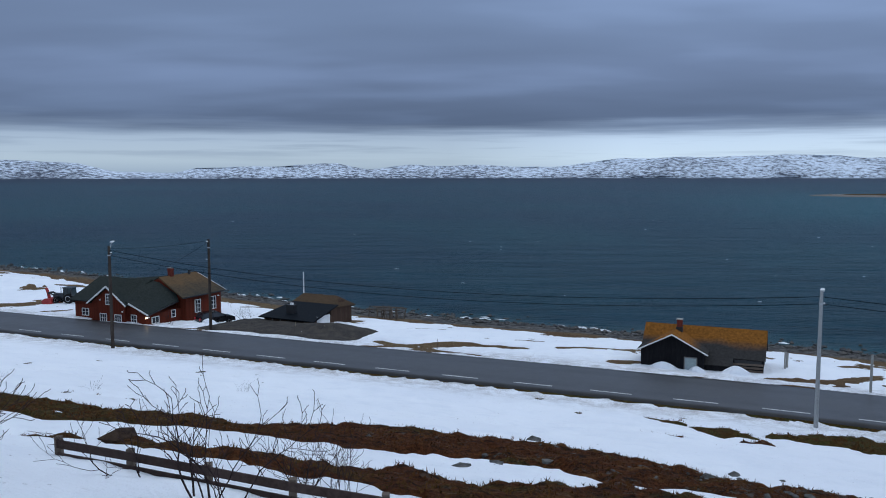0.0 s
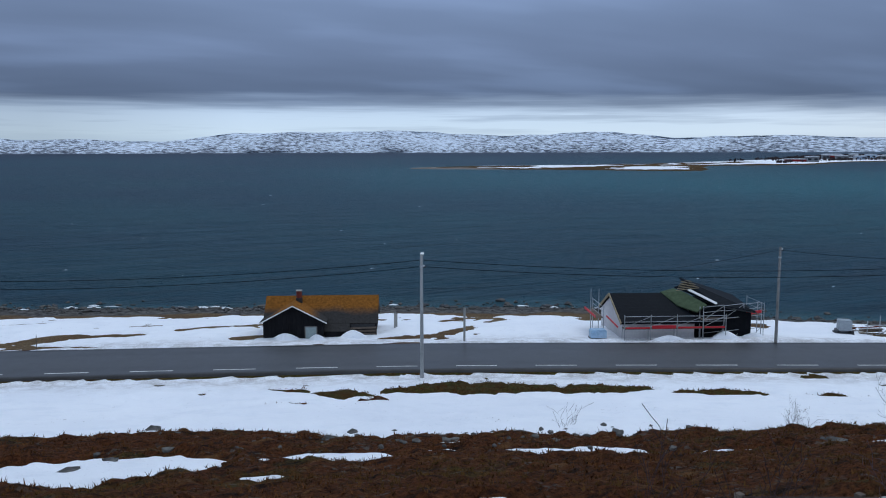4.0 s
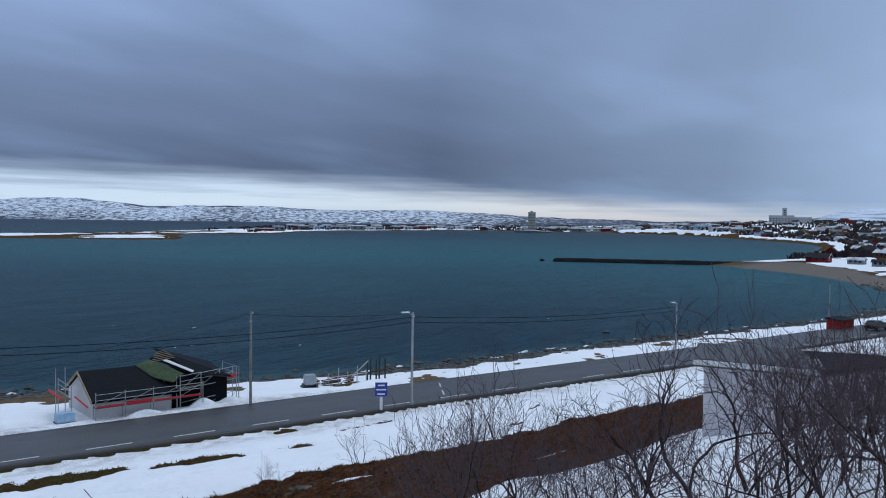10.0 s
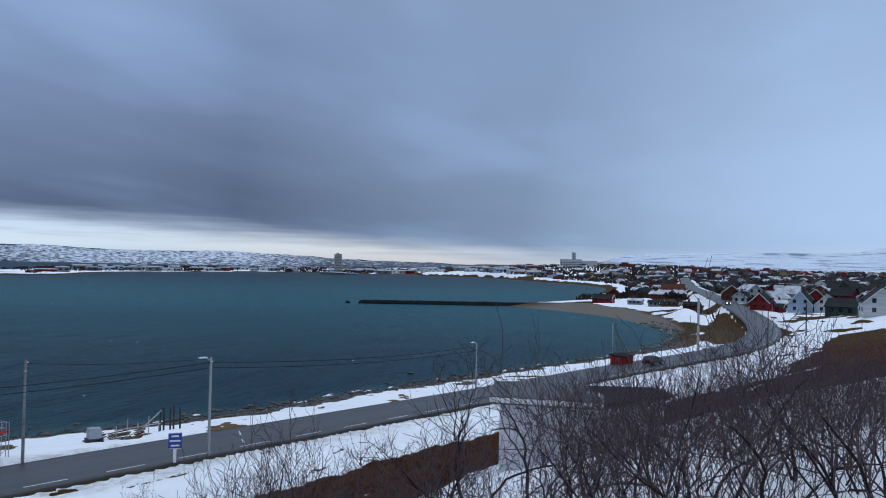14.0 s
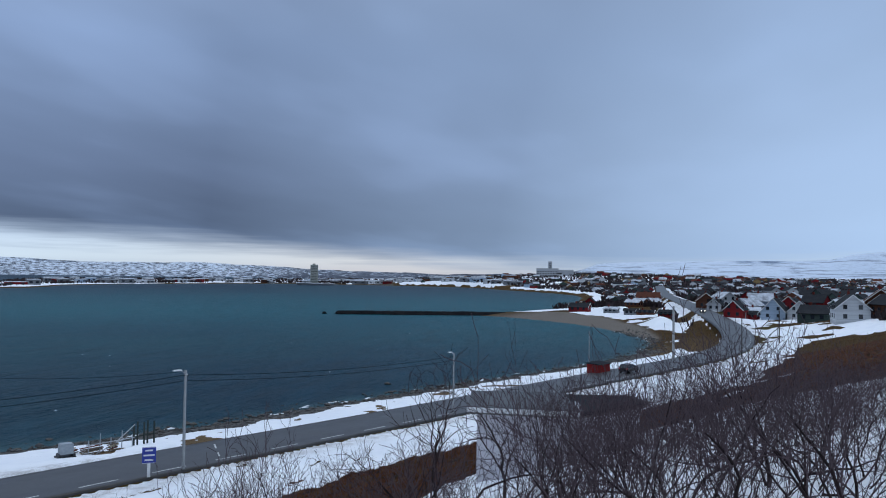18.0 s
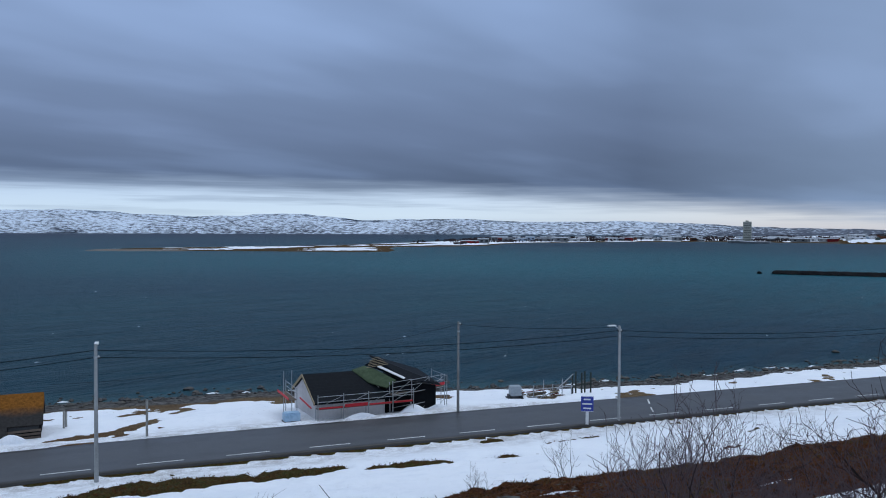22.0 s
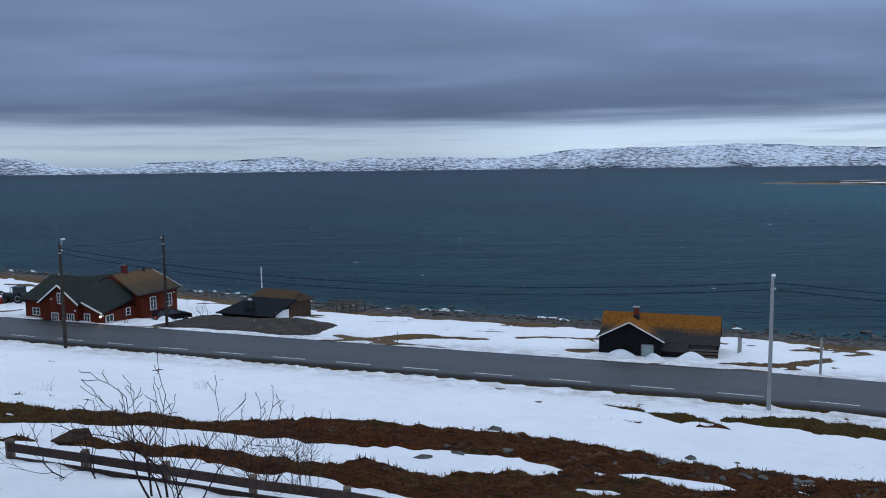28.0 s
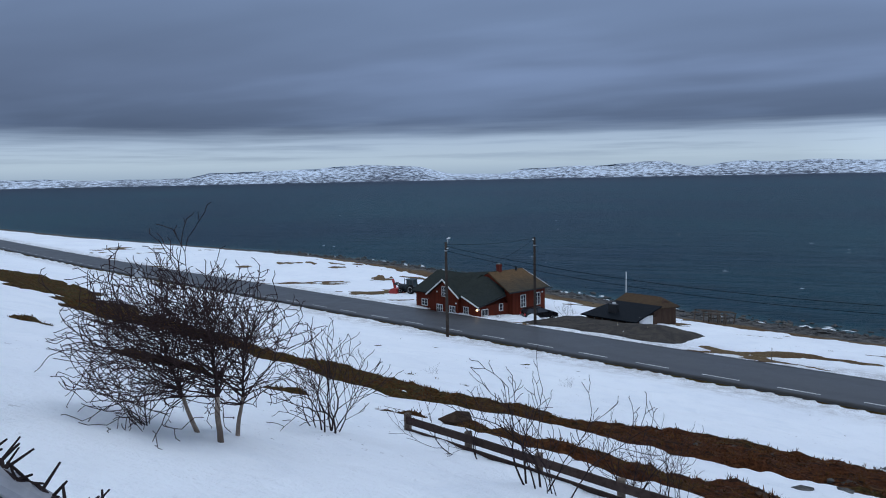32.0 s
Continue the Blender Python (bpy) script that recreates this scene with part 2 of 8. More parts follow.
def board_material(name, colour, pitch=0.14, vertical=True, rough=0.75, wear=(0.12, 0.1, 0.09), wear_amount=0.35):
    """Painted boards: joints every pitch metres along the wall, weathered along the grain."""
    m = bpy.data.materials.new(name)
    m.use_nodes = True
    n = Nodes(m.node_tree)
    where = n.add("ShaderNodeTexCoord").outputs["Object"]
    cut = n.add("ShaderNodeSeparateXYZ", where)
    run = n.math("ADD", cut.outputs[0], cut.outputs[1]) if vertical else cut.outputs[2]
    step = n.math("DIVIDE", run, pitch)
    frac = n.math("FRACT", step)
    joint = n.ramp(frac, (0.0, 0.0), (0.05, 1.0), (0.95, 1.0), (1.0, 0.0))
    board = n.add("ShaderNodeTexWhiteNoise", n.math("FLOOR", step), noise_dimensions="1D")
    n.plug(board.inputs["W"], n.math("FLOOR", step))
    stretched = n.add("ShaderNodeMapping", where)
    stretched.inputs["Scale"].default_value = (9, 9, 0.7) if vertical else (0.7, 0.7, 9)
    grain = n.noise(stretched, 2.0, 6, 0.65)
    blotch = n.noise(where, 0.5, 4, 0.6)
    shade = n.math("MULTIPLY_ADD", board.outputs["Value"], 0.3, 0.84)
    col = n.mix(1.0, (*colour, 1), n.add("ShaderNodeCombineXYZ", shade, shade, shade), "MULTIPLY")
    worn = n.math("MULTIPLY", n.ramp(grain, (0.48, 0.0), (0.66, 1.0)), n.ramp(blotch, (0.35, 0.25), (0.65, 1.0)))
    col = n.mix(n.math("MULTIPLY", worn, wear_amount), col, (*wear, 1))
    p = n.add("ShaderNodeBsdfPrincipled")
    n.plug(p.inputs["Base Color"], col)
    p.inputs["Roughness"].default_value = rough
    p.inputs["Specular IOR Level"].default_value = 0.06
    b = n.add("ShaderNodeBump")
    b.inputs["Strength"].default_value = 0.6
    b.inputs["Distance"].default_value = 0.02
    n.plug(b.inputs["Height"], n.math("MULTIPLY_ADD", grain, 0.25, joint))
    n.plug(p.inputs["Normal"], b)
    n.add("ShaderNodeOutputMaterial", p)
    MATERIALS[name] = m
    return m


def snow_material():
    m = bpy.data.materials.new("snow")
    m.use_nodes = True
    n = Nodes(m.node_tree)
    where = n.add("ShaderNodeTexCoord").outputs["Object"]
    broad = n.noise(where, 0.09, 5, 0.6)
    mid = n.noise(where, 0.9, 5, 0.6)
    fine = n.noise(where, 9.0, 5, 0.7)
    col = n.mix(n.ramp(broad, (0.4, 0.0), (0.65, 1.0)), (0.93, 0.945, 0.97, 1), (0.87, 0.89, 0.93, 1))
    dirt = n.math("MULTIPLY", n.ramp(fine, (0.6, 0.0), (0.72, 1.0)), n.ramp(mid, (0.5, 0.0), (0.66, 1.0)))
    grit = n.add("ShaderNodeSeparateColor", n.add("ShaderNodeVertexColor", layer_name="zone").outputs[0]).outputs[0]
    spots = n.math("MULTIPLY", grit, n.ramp(n.math("MULTIPLY_ADD", fine, 0.5, n.math("MULTIPLY", mid, 0.5)), (0.42, 0.0), (0.6, 1.0)))
    # greyer patches put the weak shading of the snow's bumps into its colour
    relief_shade = n.noise(where, 0.42, 6, 0.7)
    col = n.mix(n.ramp(relief_shade, (0.5, 0.0), (0.66, 0.55)), col, (0.8, 0.83, 0.88, 1))
    col = n.mix(n.math("MULTIPLY", dirt, 0.45), col, (0.3, 0.26, 0.22, 1))
    specks = n.math("MULTIPLY", n.ramp(n.noise(where, 3.6, 4, 0.75), (0.64, 0.0), (0.69, 1.0)), n.ramp(n.noise(where, 0.16, 3, 0.6), (0.5, 0.0), (0.62, 1.0)))
    col = n.mix(n.math("MULTIPLY", specks, 0.7), col, (0.16, 0.13, 0.11, 1))
    col = n.mix(n.math("MULTIPLY", spots, 0.72), col, (0.3, 0.265, 0.24, 1))
    p = n.add("ShaderNodeBsdfPrincipled")
    n.plug(p.inputs["Base Color"], col)
    p.inputs["Roughness"].default_value = 0.75
    b = n.add("ShaderNodeBump")
    b.inputs["Strength"].default_value, b.inputs["Distance"].default_value = 0.8, 0.2
    n.plug(b.inputs["Height"], n.math("MULTIPLY_ADD", fine, 0.4, n.math("MULTIPLY_ADD", relief_shade, 1.5, mid)))
    n.plug(p.inputs["Normal"], b)
    n.add("ShaderNodeOutputMaterial", p)
    return m


def heath_material():
    """Bare winter ground: rust-brown heather uphill, olive moss in spots, straw grass and shingle towards the water."""
    m = bpy.data.materials.new("heath")
    m.use_nodes = True
    n = Nodes(m.node_tree)
    where = n.add("ShaderNodeTexCoord").outputs["Object"]
    zone = n.add("ShaderNodeVertexColor", layer_name="zone").outputs[0]
    broad = n.noise(where, 0.22, 5, 0.6)
    mid = n.noise(where, 1.3, 6, 0.65)
    fine = n.noise(where, 7.0, 6, 0.7)
    rust = n.mix(n.ramp(fine, (0.3, 0.0), (0.7, 1.0)), (0.013, 0.005, 0.003, 1), (0.165, 0.055, 0.018, 1))
    moss = n.mix(n.ramp(fine, (0.3, 0.0), (0.7, 1.0)), (0.012, 0.012, 0.003, 1), (0.115, 0.1, 0.026, 1))
    straw = n.mix(n.ramp(fine, (0.3, 0.0), (0.7, 1.0)), (0.07, 0.047, 0.026, 1), (0.29, 0.2, 0.11, 1))
    stone = n.mix(n.ramp(mid, (0.35, 0.0), (0.65, 1.0)), (0.03, 0.028, 0.027, 1), (0.2, 0.19, 0.18, 1))
    banded = n.add("ShaderNodeMapping", where)
    banded.inputs["Rotation"].default_value = (0, 0, radians(24))
    banded.inputs["Scale"].default_value = (0.45, 1.5, 1.5)
    streak = n.noise(banded, 0.75, 6, 0.68)
    up = n.mix(n.ramp(n.math("MULTIPLY_ADD", streak, 0.55, n.math("MULTIPLY", broad, 0.45)), (0.53, 0.0), (0.63, 0.8)), rust, moss)
    # near-black patches from streaky noise, to deepen the heath's darkest tones
    wet = n.noise(banded, 1.7, 5, 0.7)
    up = n.mix(n.ramp(wet, (0.36, 0.9), (0.49, 0.0)), up, (0.012, 0.008, 0.006, 1))
    tawny = n.mix(fine, (0.07, 0.03, 0.011, 1), (0.3, 0.155, 0.06, 1))
    up = n.mix(n.ramp(n.noise(banded, 1.15, 5, 0.7), (0.55, 0.0), (0.68, 0.7)), up, tawny)
    low = n.mix(n.ramp(broad, (0.44, 0.0), (0.62, 0.8)), straw, n.mix(0.5, straw, rust))
    cut = n.add("ShaderNodeSeparateColor", zone)
    lichen = n.noise(where, 3.2, 5, 0.7)
    scree = n.math("MULTIPLY", n.ramp(lichen, (0.55, 0.0), (0.62, 1.0)), n.ramp(n.noise(banded, 0.5, 4, 0.6), (0.5, 0.0), (0.62, 0.85)))
    up = n.mix(scree, up, n.mix(fine, (0.05, 0.045, 0.04, 1), (0.2, 0.19, 0.17, 1)))
    verge = n.add("ShaderNodeVertexColor", layer_name="zone").outputs[1]
    up = n.mix(verge, up, n.mix(n.ramp(mid, (0.4, 0.0), (0.62, 0.6)), moss, rust))
    col = n.mix(cut.outputs[0], up, low)
    col = n.mix(cut.outputs[1], col, stone)
    col = n.mix(cut.outputs[2], col, n.mix(n.math("MULTIPLY_ADD", mid, 0.6, n.math("MULTIPLY", fine, 0.4)), (0.13, 0.11, 0.094, 1), (0.27, 0.235, 0.2, 1)))
    p = n.add("ShaderNodeBsdfPrincipled")
    n.plug(p.inputs["Base Color"], col)
    p.inputs["Roughness"].default_value = 0.95
    p.inputs["Specular IOR Level"].default_value = 0.1
    b = n.add("ShaderNodeBump")
    b.inputs["Strength"].default_value, b.inputs["Distance"].default_value = 1.0, 0.5
    n.plug(b.inputs["Height"], n.math("MULTIPLY_ADD", fine, 0.5, n.math("MULTIPLY_ADD", streak, 0.8, mid)))
    n.plug(p.inputs["Normal"], b)
    n.add("ShaderNodeOutputMaterial", p)
    return m


def water_material():
    m = bpy.data.materials.new("sea_water")
    m.use_nodes = True
    n = Nodes(m.node_tree)
    where = n.add("ShaderNodeTexCoord").outputs["Object"]
    turned = n.add("ShaderNodeMapping", where)
    turned.inputs["Rotation"].default_value = (0, 0, radians(20))
    turned.inputs["Scale"].default_value = (0.5, 1.6, 1)
    chop = n.noise(turned, 0.55, 6, 0.65)
    swell = n.noise(turned, 0.06, 4, 0.6)
    depth = n.noise(where, 0.006, 4, 0.5)
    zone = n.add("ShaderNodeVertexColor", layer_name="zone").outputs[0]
    # colour by bearing and distance: paler teal eastward, darker far out to the west
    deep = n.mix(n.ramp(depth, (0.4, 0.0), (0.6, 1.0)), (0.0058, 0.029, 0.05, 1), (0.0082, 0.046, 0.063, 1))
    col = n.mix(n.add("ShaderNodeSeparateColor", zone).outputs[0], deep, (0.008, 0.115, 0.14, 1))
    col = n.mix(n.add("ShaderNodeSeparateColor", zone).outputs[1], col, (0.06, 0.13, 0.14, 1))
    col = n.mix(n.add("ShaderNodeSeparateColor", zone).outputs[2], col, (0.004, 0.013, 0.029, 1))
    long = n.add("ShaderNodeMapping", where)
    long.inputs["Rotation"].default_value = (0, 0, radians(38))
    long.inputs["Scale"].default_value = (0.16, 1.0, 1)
    # light and dark of waves and gusts, multiplied into the water colour
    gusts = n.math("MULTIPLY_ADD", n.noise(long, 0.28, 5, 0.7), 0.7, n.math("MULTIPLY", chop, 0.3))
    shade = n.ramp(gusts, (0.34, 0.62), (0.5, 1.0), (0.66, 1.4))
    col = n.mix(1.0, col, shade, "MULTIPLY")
    p = n.add("ShaderNodeBsdfPrincipled")
    n.plug(p.inputs["Base Color"], col)
    p.inputs["Roughness"].default_value = 0.35
    p.inputs["IOR"].default_value = 1.33
    p.inputs["Specular IOR Level"].default_value = 0.04
    b = n.add("ShaderNodeBump")
    b.inputs["Strength"].default_value, b.inputs["Distance"].default_value = 1.0, 1.6
    n.plug(b.inputs["Height"], n.math("MULTIPLY_ADD", chop, 0.4, swell))
    n.plug(p.inputs["Normal"], b)
    n.add("ShaderNodeOutputMaterial", p)
    return m


def fell_material():
    """Far fells: snow with dark rock showing through in streaks."""
    m = bpy.data.materials.new("snowy_fell")
    m.use_nodes = True
    n = Nodes(m.node_tree)
    where = n.add("ShaderNodeTexCoord").outputs["Object"]
    flat = n.add("ShaderNodeMapping", where)
    flat.inputs["Scale"].default_value = (1, 1, 5.0)
    rock = n.noise(flat, 0.034, 8, 0.72)
    broad = n.noise(where, 0.002, 4, 0.6)
    zone = n.add("ShaderNodeVertexColor", layer_name="zone").outputs[0]
    k = n.math("ADD", n.math("MULTIPLY_ADD", broad, 0.25, rock), n.math("MULTIPLY_ADD", n.add("ShaderNodeSeparateColor", zone).outputs[1], -0.05, n.math("MULTIPLY", n.add("ShaderNodeSeparateColor", zone).outputs[0], 0.35)))
    col = n.mix(n.ramp(k, (0.57, 0.0), (0.72, 1.0)), (0.72, 0.79, 0.88, 1), (0.06, 0.072, 0.1, 1))
    ledges = n.add("ShaderNodeMapping", where)
    ledges.inputs["Scale"].default_value = (0.35, 0.35, 11.0)
    ledge = n.math("MULTIPLY", n.ramp(n.noise(ledges, 0.012, 6, 0.65), (0.52, 0.0), (0.6, 0.8)), n.add("ShaderNodeSeparateColor", zone).outputs[1])
    # eastern hills: rock ledges paler and bluer, distance haze mixed into the colour
    col = n.mix(n.math("MULTIPLY", n.add("ShaderNodeSeparateColor", zone).outputs[1], 0.85), col, n.mix(ledge, (0.66, 0.74, 0.85, 1), (0.16, 0.19, 0.26, 1)))
    p = n.add("ShaderNodeBsdfPrincipled")
    n.plug(p.inputs["Base Color"], col)
    p.inputs["Roughness"].default_value = 0.95
    n.add("ShaderNodeOutputMaterial", p)
    return m


def asphalt_material():
    m = bpy.data.materials.new("asphalt")
    m.use_nodes = True
    n = Nodes(m.node_tree)
    where = n.add("ShaderNodeTexCoord").outputs["Object"]
    fine = n.noise(where, 14.0, 6, 0.7)
    mid = n.noise(where, 0.5, 5, 0.65)
    zone = n.add("ShaderNodeVertexColor", layer_name="zone").outputs[0]
    tracks = n.add("ShaderNodeSeparateColor", zone).outputs[0]
    col = n.mix(n.ramp(fine, (0.3, 0.0), (0.7, 1.0)), (0.03, 0.031, 0.034, 1), (0.066, 0.068, 0.071, 1))
    col = n.mix(n.math("MULTIPLY", n.ramp(mid, (0.4, 0.0), (0.65, 1.0)), 0.5), col, (0.076, 0.078, 0.081, 1))
    # near-black rim: dark verge soil plus the shadow of the asphalt edge, as colour
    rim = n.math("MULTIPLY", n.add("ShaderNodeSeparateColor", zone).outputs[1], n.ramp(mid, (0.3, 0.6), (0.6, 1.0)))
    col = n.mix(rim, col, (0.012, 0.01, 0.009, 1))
    col = n.mix(n.math("MULTIPLY", tracks, 0.35), col, (0.03, 0.031, 0.034, 1))
    p = n.add("ShaderNodeBsdfPrincipled")
    n.plug(p.inputs["Base Color"], col)
    n.plug(p.inputs["Roughness"], n.math("MULTIPLY_ADD", mid, 0.3, 0.3))
    p.inputs["Specular IOR Level"].default_value = 0.35
    b = n.add("ShaderNodeBump")
    b.inputs["Strength"].default_value, b.inputs["Distance"].default_value = 0.3, 0.004
    n.plug(b.inputs["Height"], fine)
    n.plug(p.inputs["Normal"], b)
    n.add("ShaderNodeOutputMaterial", p)
    return m


def glass_material():
    m = bpy.data.materials.new("window_glass")
    m.use_nodes = True
    n = Nodes(m.node_tree)
    where = n.add("ShaderNodeTexCoord").outputs["Object"]
    p = n.add("ShaderNodeBsdfPrincipled")
    n.plug(p.inputs["Base Color"], n.mix(n.noise(where, 1.5), (0.012, 0.014, 0.018, 1), (0.035, 0.04, 0.05, 1)))
    p.inputs["Roughness"].default_value = 0.06
    n.add("ShaderNodeOutputMaterial", p)
    return m


def glow_material(name, colour, strength):
    m = bpy.data.materials.new(name)
    m.use_nodes = True
    n = Nodes(m.node_tree)
    n.add("ShaderNodeOutputMaterial", n.add("ShaderNodeEmission", (*colour, 1), strength))
    return m


SNOW, HEATH, WATER, FELL, ASPHALT, GLASS = snow_material(), heath_material(), water_material(), fell_material(), asphalt_material(), glass_material()
RED_BOARDS = board_material("red_boards", (0.125, 0.026, 0.014), 0.15, True, 0.75, (0.07, 0.03, 0.022), 0.35)
BLACK_BOARDS = board_material("tarred_boards", (0.012, 0.012, 0.014), 0.16, True, 0.8, (0.06, 0.055, 0.05), 0.3)
GREY_BOARDS = board_material("grey_boards", (0.2, 0.19, 0.18), 0.12)
WHITE_PAINT = material("white_paint", (0.78, 0.78, 0.77), 0.6, vary=0.06, grain=9, stain=(0.5, 0.48, 0.45), stain_amount=0.25)
DARK_METAL = material("dark_metal", (0.03, 0.031, 0.034), 0.5, 0.3, grain=12)
GALVANISED = material("galvanised_steel", (0.42, 0.44, 0.46), 0.5, 0.6, grain=14, stain=(0.3, 0.3, 0.3))
TIMBER = material("weathered_timber", (0.16, 0.125, 0.1), 0.85, grain=10, stain=(0.08, 0.065, 0.055), stain_amount=0.5, random=0.2)
POLE_WOOD = material("pole_wood", (0.05, 0.038, 0.032), 0.85, grain=10, stain=(0.1, 0.085, 0.07), stain_amount=0.4)
CABLE = material("black_cable", (0.01, 0.01, 0.011), 0.6, grain=20, bump=0)
ROAD_PAINT = material("road_paint", (0.72, 0.72, 0.7), 0.7, grain=12, stain=(0.3, 0.3, 0.3), stain_amount=0.5)

# ---- helpers for building ----
def part(name, bm, mat, parent=None, label="", smooth=False):
    """Link a bmesh as one mesh object, as a thing or under one."""
    me = bpy.data.meshes.new(name)
    bm.to_mesh(me)
    bm.free()
    for m in mat if isinstance(mat, (list, tuple)) else (mat,):
        me.materials.append(m)
    if smooth:
        me.shade_smooth()
    ob = new(name, me)
    if parent:
        ob.parent = parent
    return tagged(ob, label)


def sheet(name, verts, faces, mat, zone=None, smooth=True):
    me = bpy.data.meshes.new(name)
    me.from_pydata(verts, [], faces)
    me.materials.append(mat)
    if zone is not None:
        layer = me.color_attributes.new("zone", "FLOAT_COLOR", "POINT")
        layer.data.foreach_set("color", np.ascontiguousarray(zone, np.float32).ravel())
    if smooth:
        me.shade_smooth()
    me.update()
    return new(name, me)


# ---- bare ground showing through the snow: x, y, half width ----
BARE_BANDS = [
    [(-30, 23.6, 0.5), (-28.7, 23.0, 0.6)], [(-20.2, 19.8, 0.5), (-17.2, 19.4, 0.65)], [(-14.4, 19.4, 0.3), (-13.6, 19.4, 0.35)], [(-11.7, 19.7, 0.2), (-10.0, 20.0, 0.22)], [(-8.2, 20.2, 0.5), (-6, 19.6, 0.8), (-3, 19.4, 0.9)],
    [(14.8, 46.6, 0.5), (16.0, 45.6, 1.0), (17.2, 44.7, 0.5)], [(18.8, 45.6, 0.45), (20.4, 45.0, 0.75)], [(15.5, 41.9, 0.25), (17.0, 41.7, 0.3)], [(12.4, 50.4, 0.15), (13.6, 49.6, 0.18)], [(10.6, 43.6, 0.15), (12.3, 42.0, 0.2)],
    [(22.2, 44.6, 1.5), (24, 43.8, 1.9), (27, 42.2, 1.4), (30.3, 40.0, 1.1), (33.3, 38.4, 0.5)],
    [(34.8, 36.3, 0.4), (37, 35.0, 0.75), (38.8, 33.6, 0.35)], [(40, 32.5, 0.22), (42.4, 31.1, 0.38)], [(43.3, 30.4, 0.15), (44.3, 29.8, 0.15)], [(47, 37.2, 0.3), (48, 36.8, 0.3)],
    [(10.4, 74.2, 0.4), (14, 74.4, 0.8), (18, 74.6, 0.6)], [(-0.6, 75.8, 0.35), (3.5, 74.8, 0.55), (6.6, 73.8, 0.4)], [(-4.5, 85.2, 0.5), (-1, 85.0, 0.5)], [(-7, 76.2, 0.4), (-3, 72.8, 0.5), (3.2, 68.6, 0.3)],
    [(13.9, 68.2, 0.4), (16.2, 67.8, 0.4)], [(24.6, 62.2, 0.3), (27.5, 61.8, 0.5), (30.2, 61.0, 0.3)], [(5.0, 91.5, 0.9), (13, 88.4, 0.6), (20.5, 85.5, 0.8)],
    [(-70, 60, 0.8), (-61, 55, 0.9)], [(-20, 61, 0.15), (-19.3, 60.8, 0.2)], [(0.5, 54, 0.12), (1.4, 53.8, 0.15)], [(13, 49, 0.2), (14.2, 48.4, 0.25)],
    [(13.5, 47.2, 0.12), (14.4, 46.9, 0.14)], [(-24.5, 62.6, 0.12), (-23.8, 62.4, 0.12)], [(49, 33.0, 0.12), (53, 31.2, 0.22)], [(62, 29.2, 0.2), (63, 28.8, 0.25)],
]
UPPER_EDGE = [(-92, 74), (-70, 62), (-48, 46), (-38.5, 41), (-27, 36.8), (-20.5, 33.4), (-14.3, 30), (-12, 29.9), (-8.5, 30.4), (-5.7, 31.4), (-4, 32.4), (-1.7, 33.6), (3, 32.6),
              (6.5, 31.6), (8.6, 30.6), (9.6, 28.4), (12.9, 25.9), (16.9, 23.9), (19.1, 22.5), (23, 21.8), (29.2, 20.6), (33.4, 17.9), (37, 14.6), (44.5, 14.9), (49, 12.4),
              (56, 9), (64, -8), (72, -13), (106, -20), (150, -33), (185, -41), (198, -48), (187, -60), (160, -72)]
LOWER_EDGE = [(140, -82), (60, -27), (37, -12.5), (42, -9.5), (38, -3), (33, 4.9), (25.5, 6.4), (21, 8.4), (17.4, 8.7), (16.5, 9.0), (12.5, 11), (7, 13.6), (2.1, 15.6), (-0.6, 16.6), (-4, 18.2),
              (-3.6, 19.7), (-1.5, 21.4), (1, 20.6), (3.3, 21.4), (4.2, 23.5), (3.7, 26), (0.4, 26.4), (-4.9, 27), (-8, 26.5), (-11, 26), (-13.7, 26.2), (-16.9, 27.2),
              (-20.2, 28.6), (-28.7, 31.2), (-37.2, 36), (-47, 40), (-60, 47), (-92, 64)]
SNOW_PATCHES = [(8.0, 23.3, 2.0, 1.0), (10.9, 22.6, 0.8, 0.35), (15.4, 20.5, 2.8, 0.8), (12.4, 24.3, 0.7, 0.2), (19.8, 18.4, 1.2, 0.35), (26.0, 16.6, 1.4, 0.45), (4.6, 19.6, 0.9, 0.3),
                (44, 4, 3.0, 0.8), (60, -9, 4, 1.0), (-14.5, 28.2, 0.8, 0.3), (-8.4, 28.4, 0.6, 0.25), (78, -16, 5, 1.2), (30, 10, 1.4, 0.4)]
BEND_RING = np.array([(196, -19.5), (212, -18.5), (240, -21.5), (268, -26), (292, -30), (290, -33), (262, -33), (234, -31.5), (208, -28), (194, -22), (196, -19.5)], float)
BARE_LINES = [np.array(b, float) for b in BARE_BANDS]
BARE_RING = np.array(UPPER_EDGE + LOWER_EDGE, float)


def sand_width(x):
    """How far the beach reaches inland at the head of the bay."""
    return np.interp(x, (232, 250, 296, 330, 385), (0.5, 3.5, 9.5, 14.5, 18))


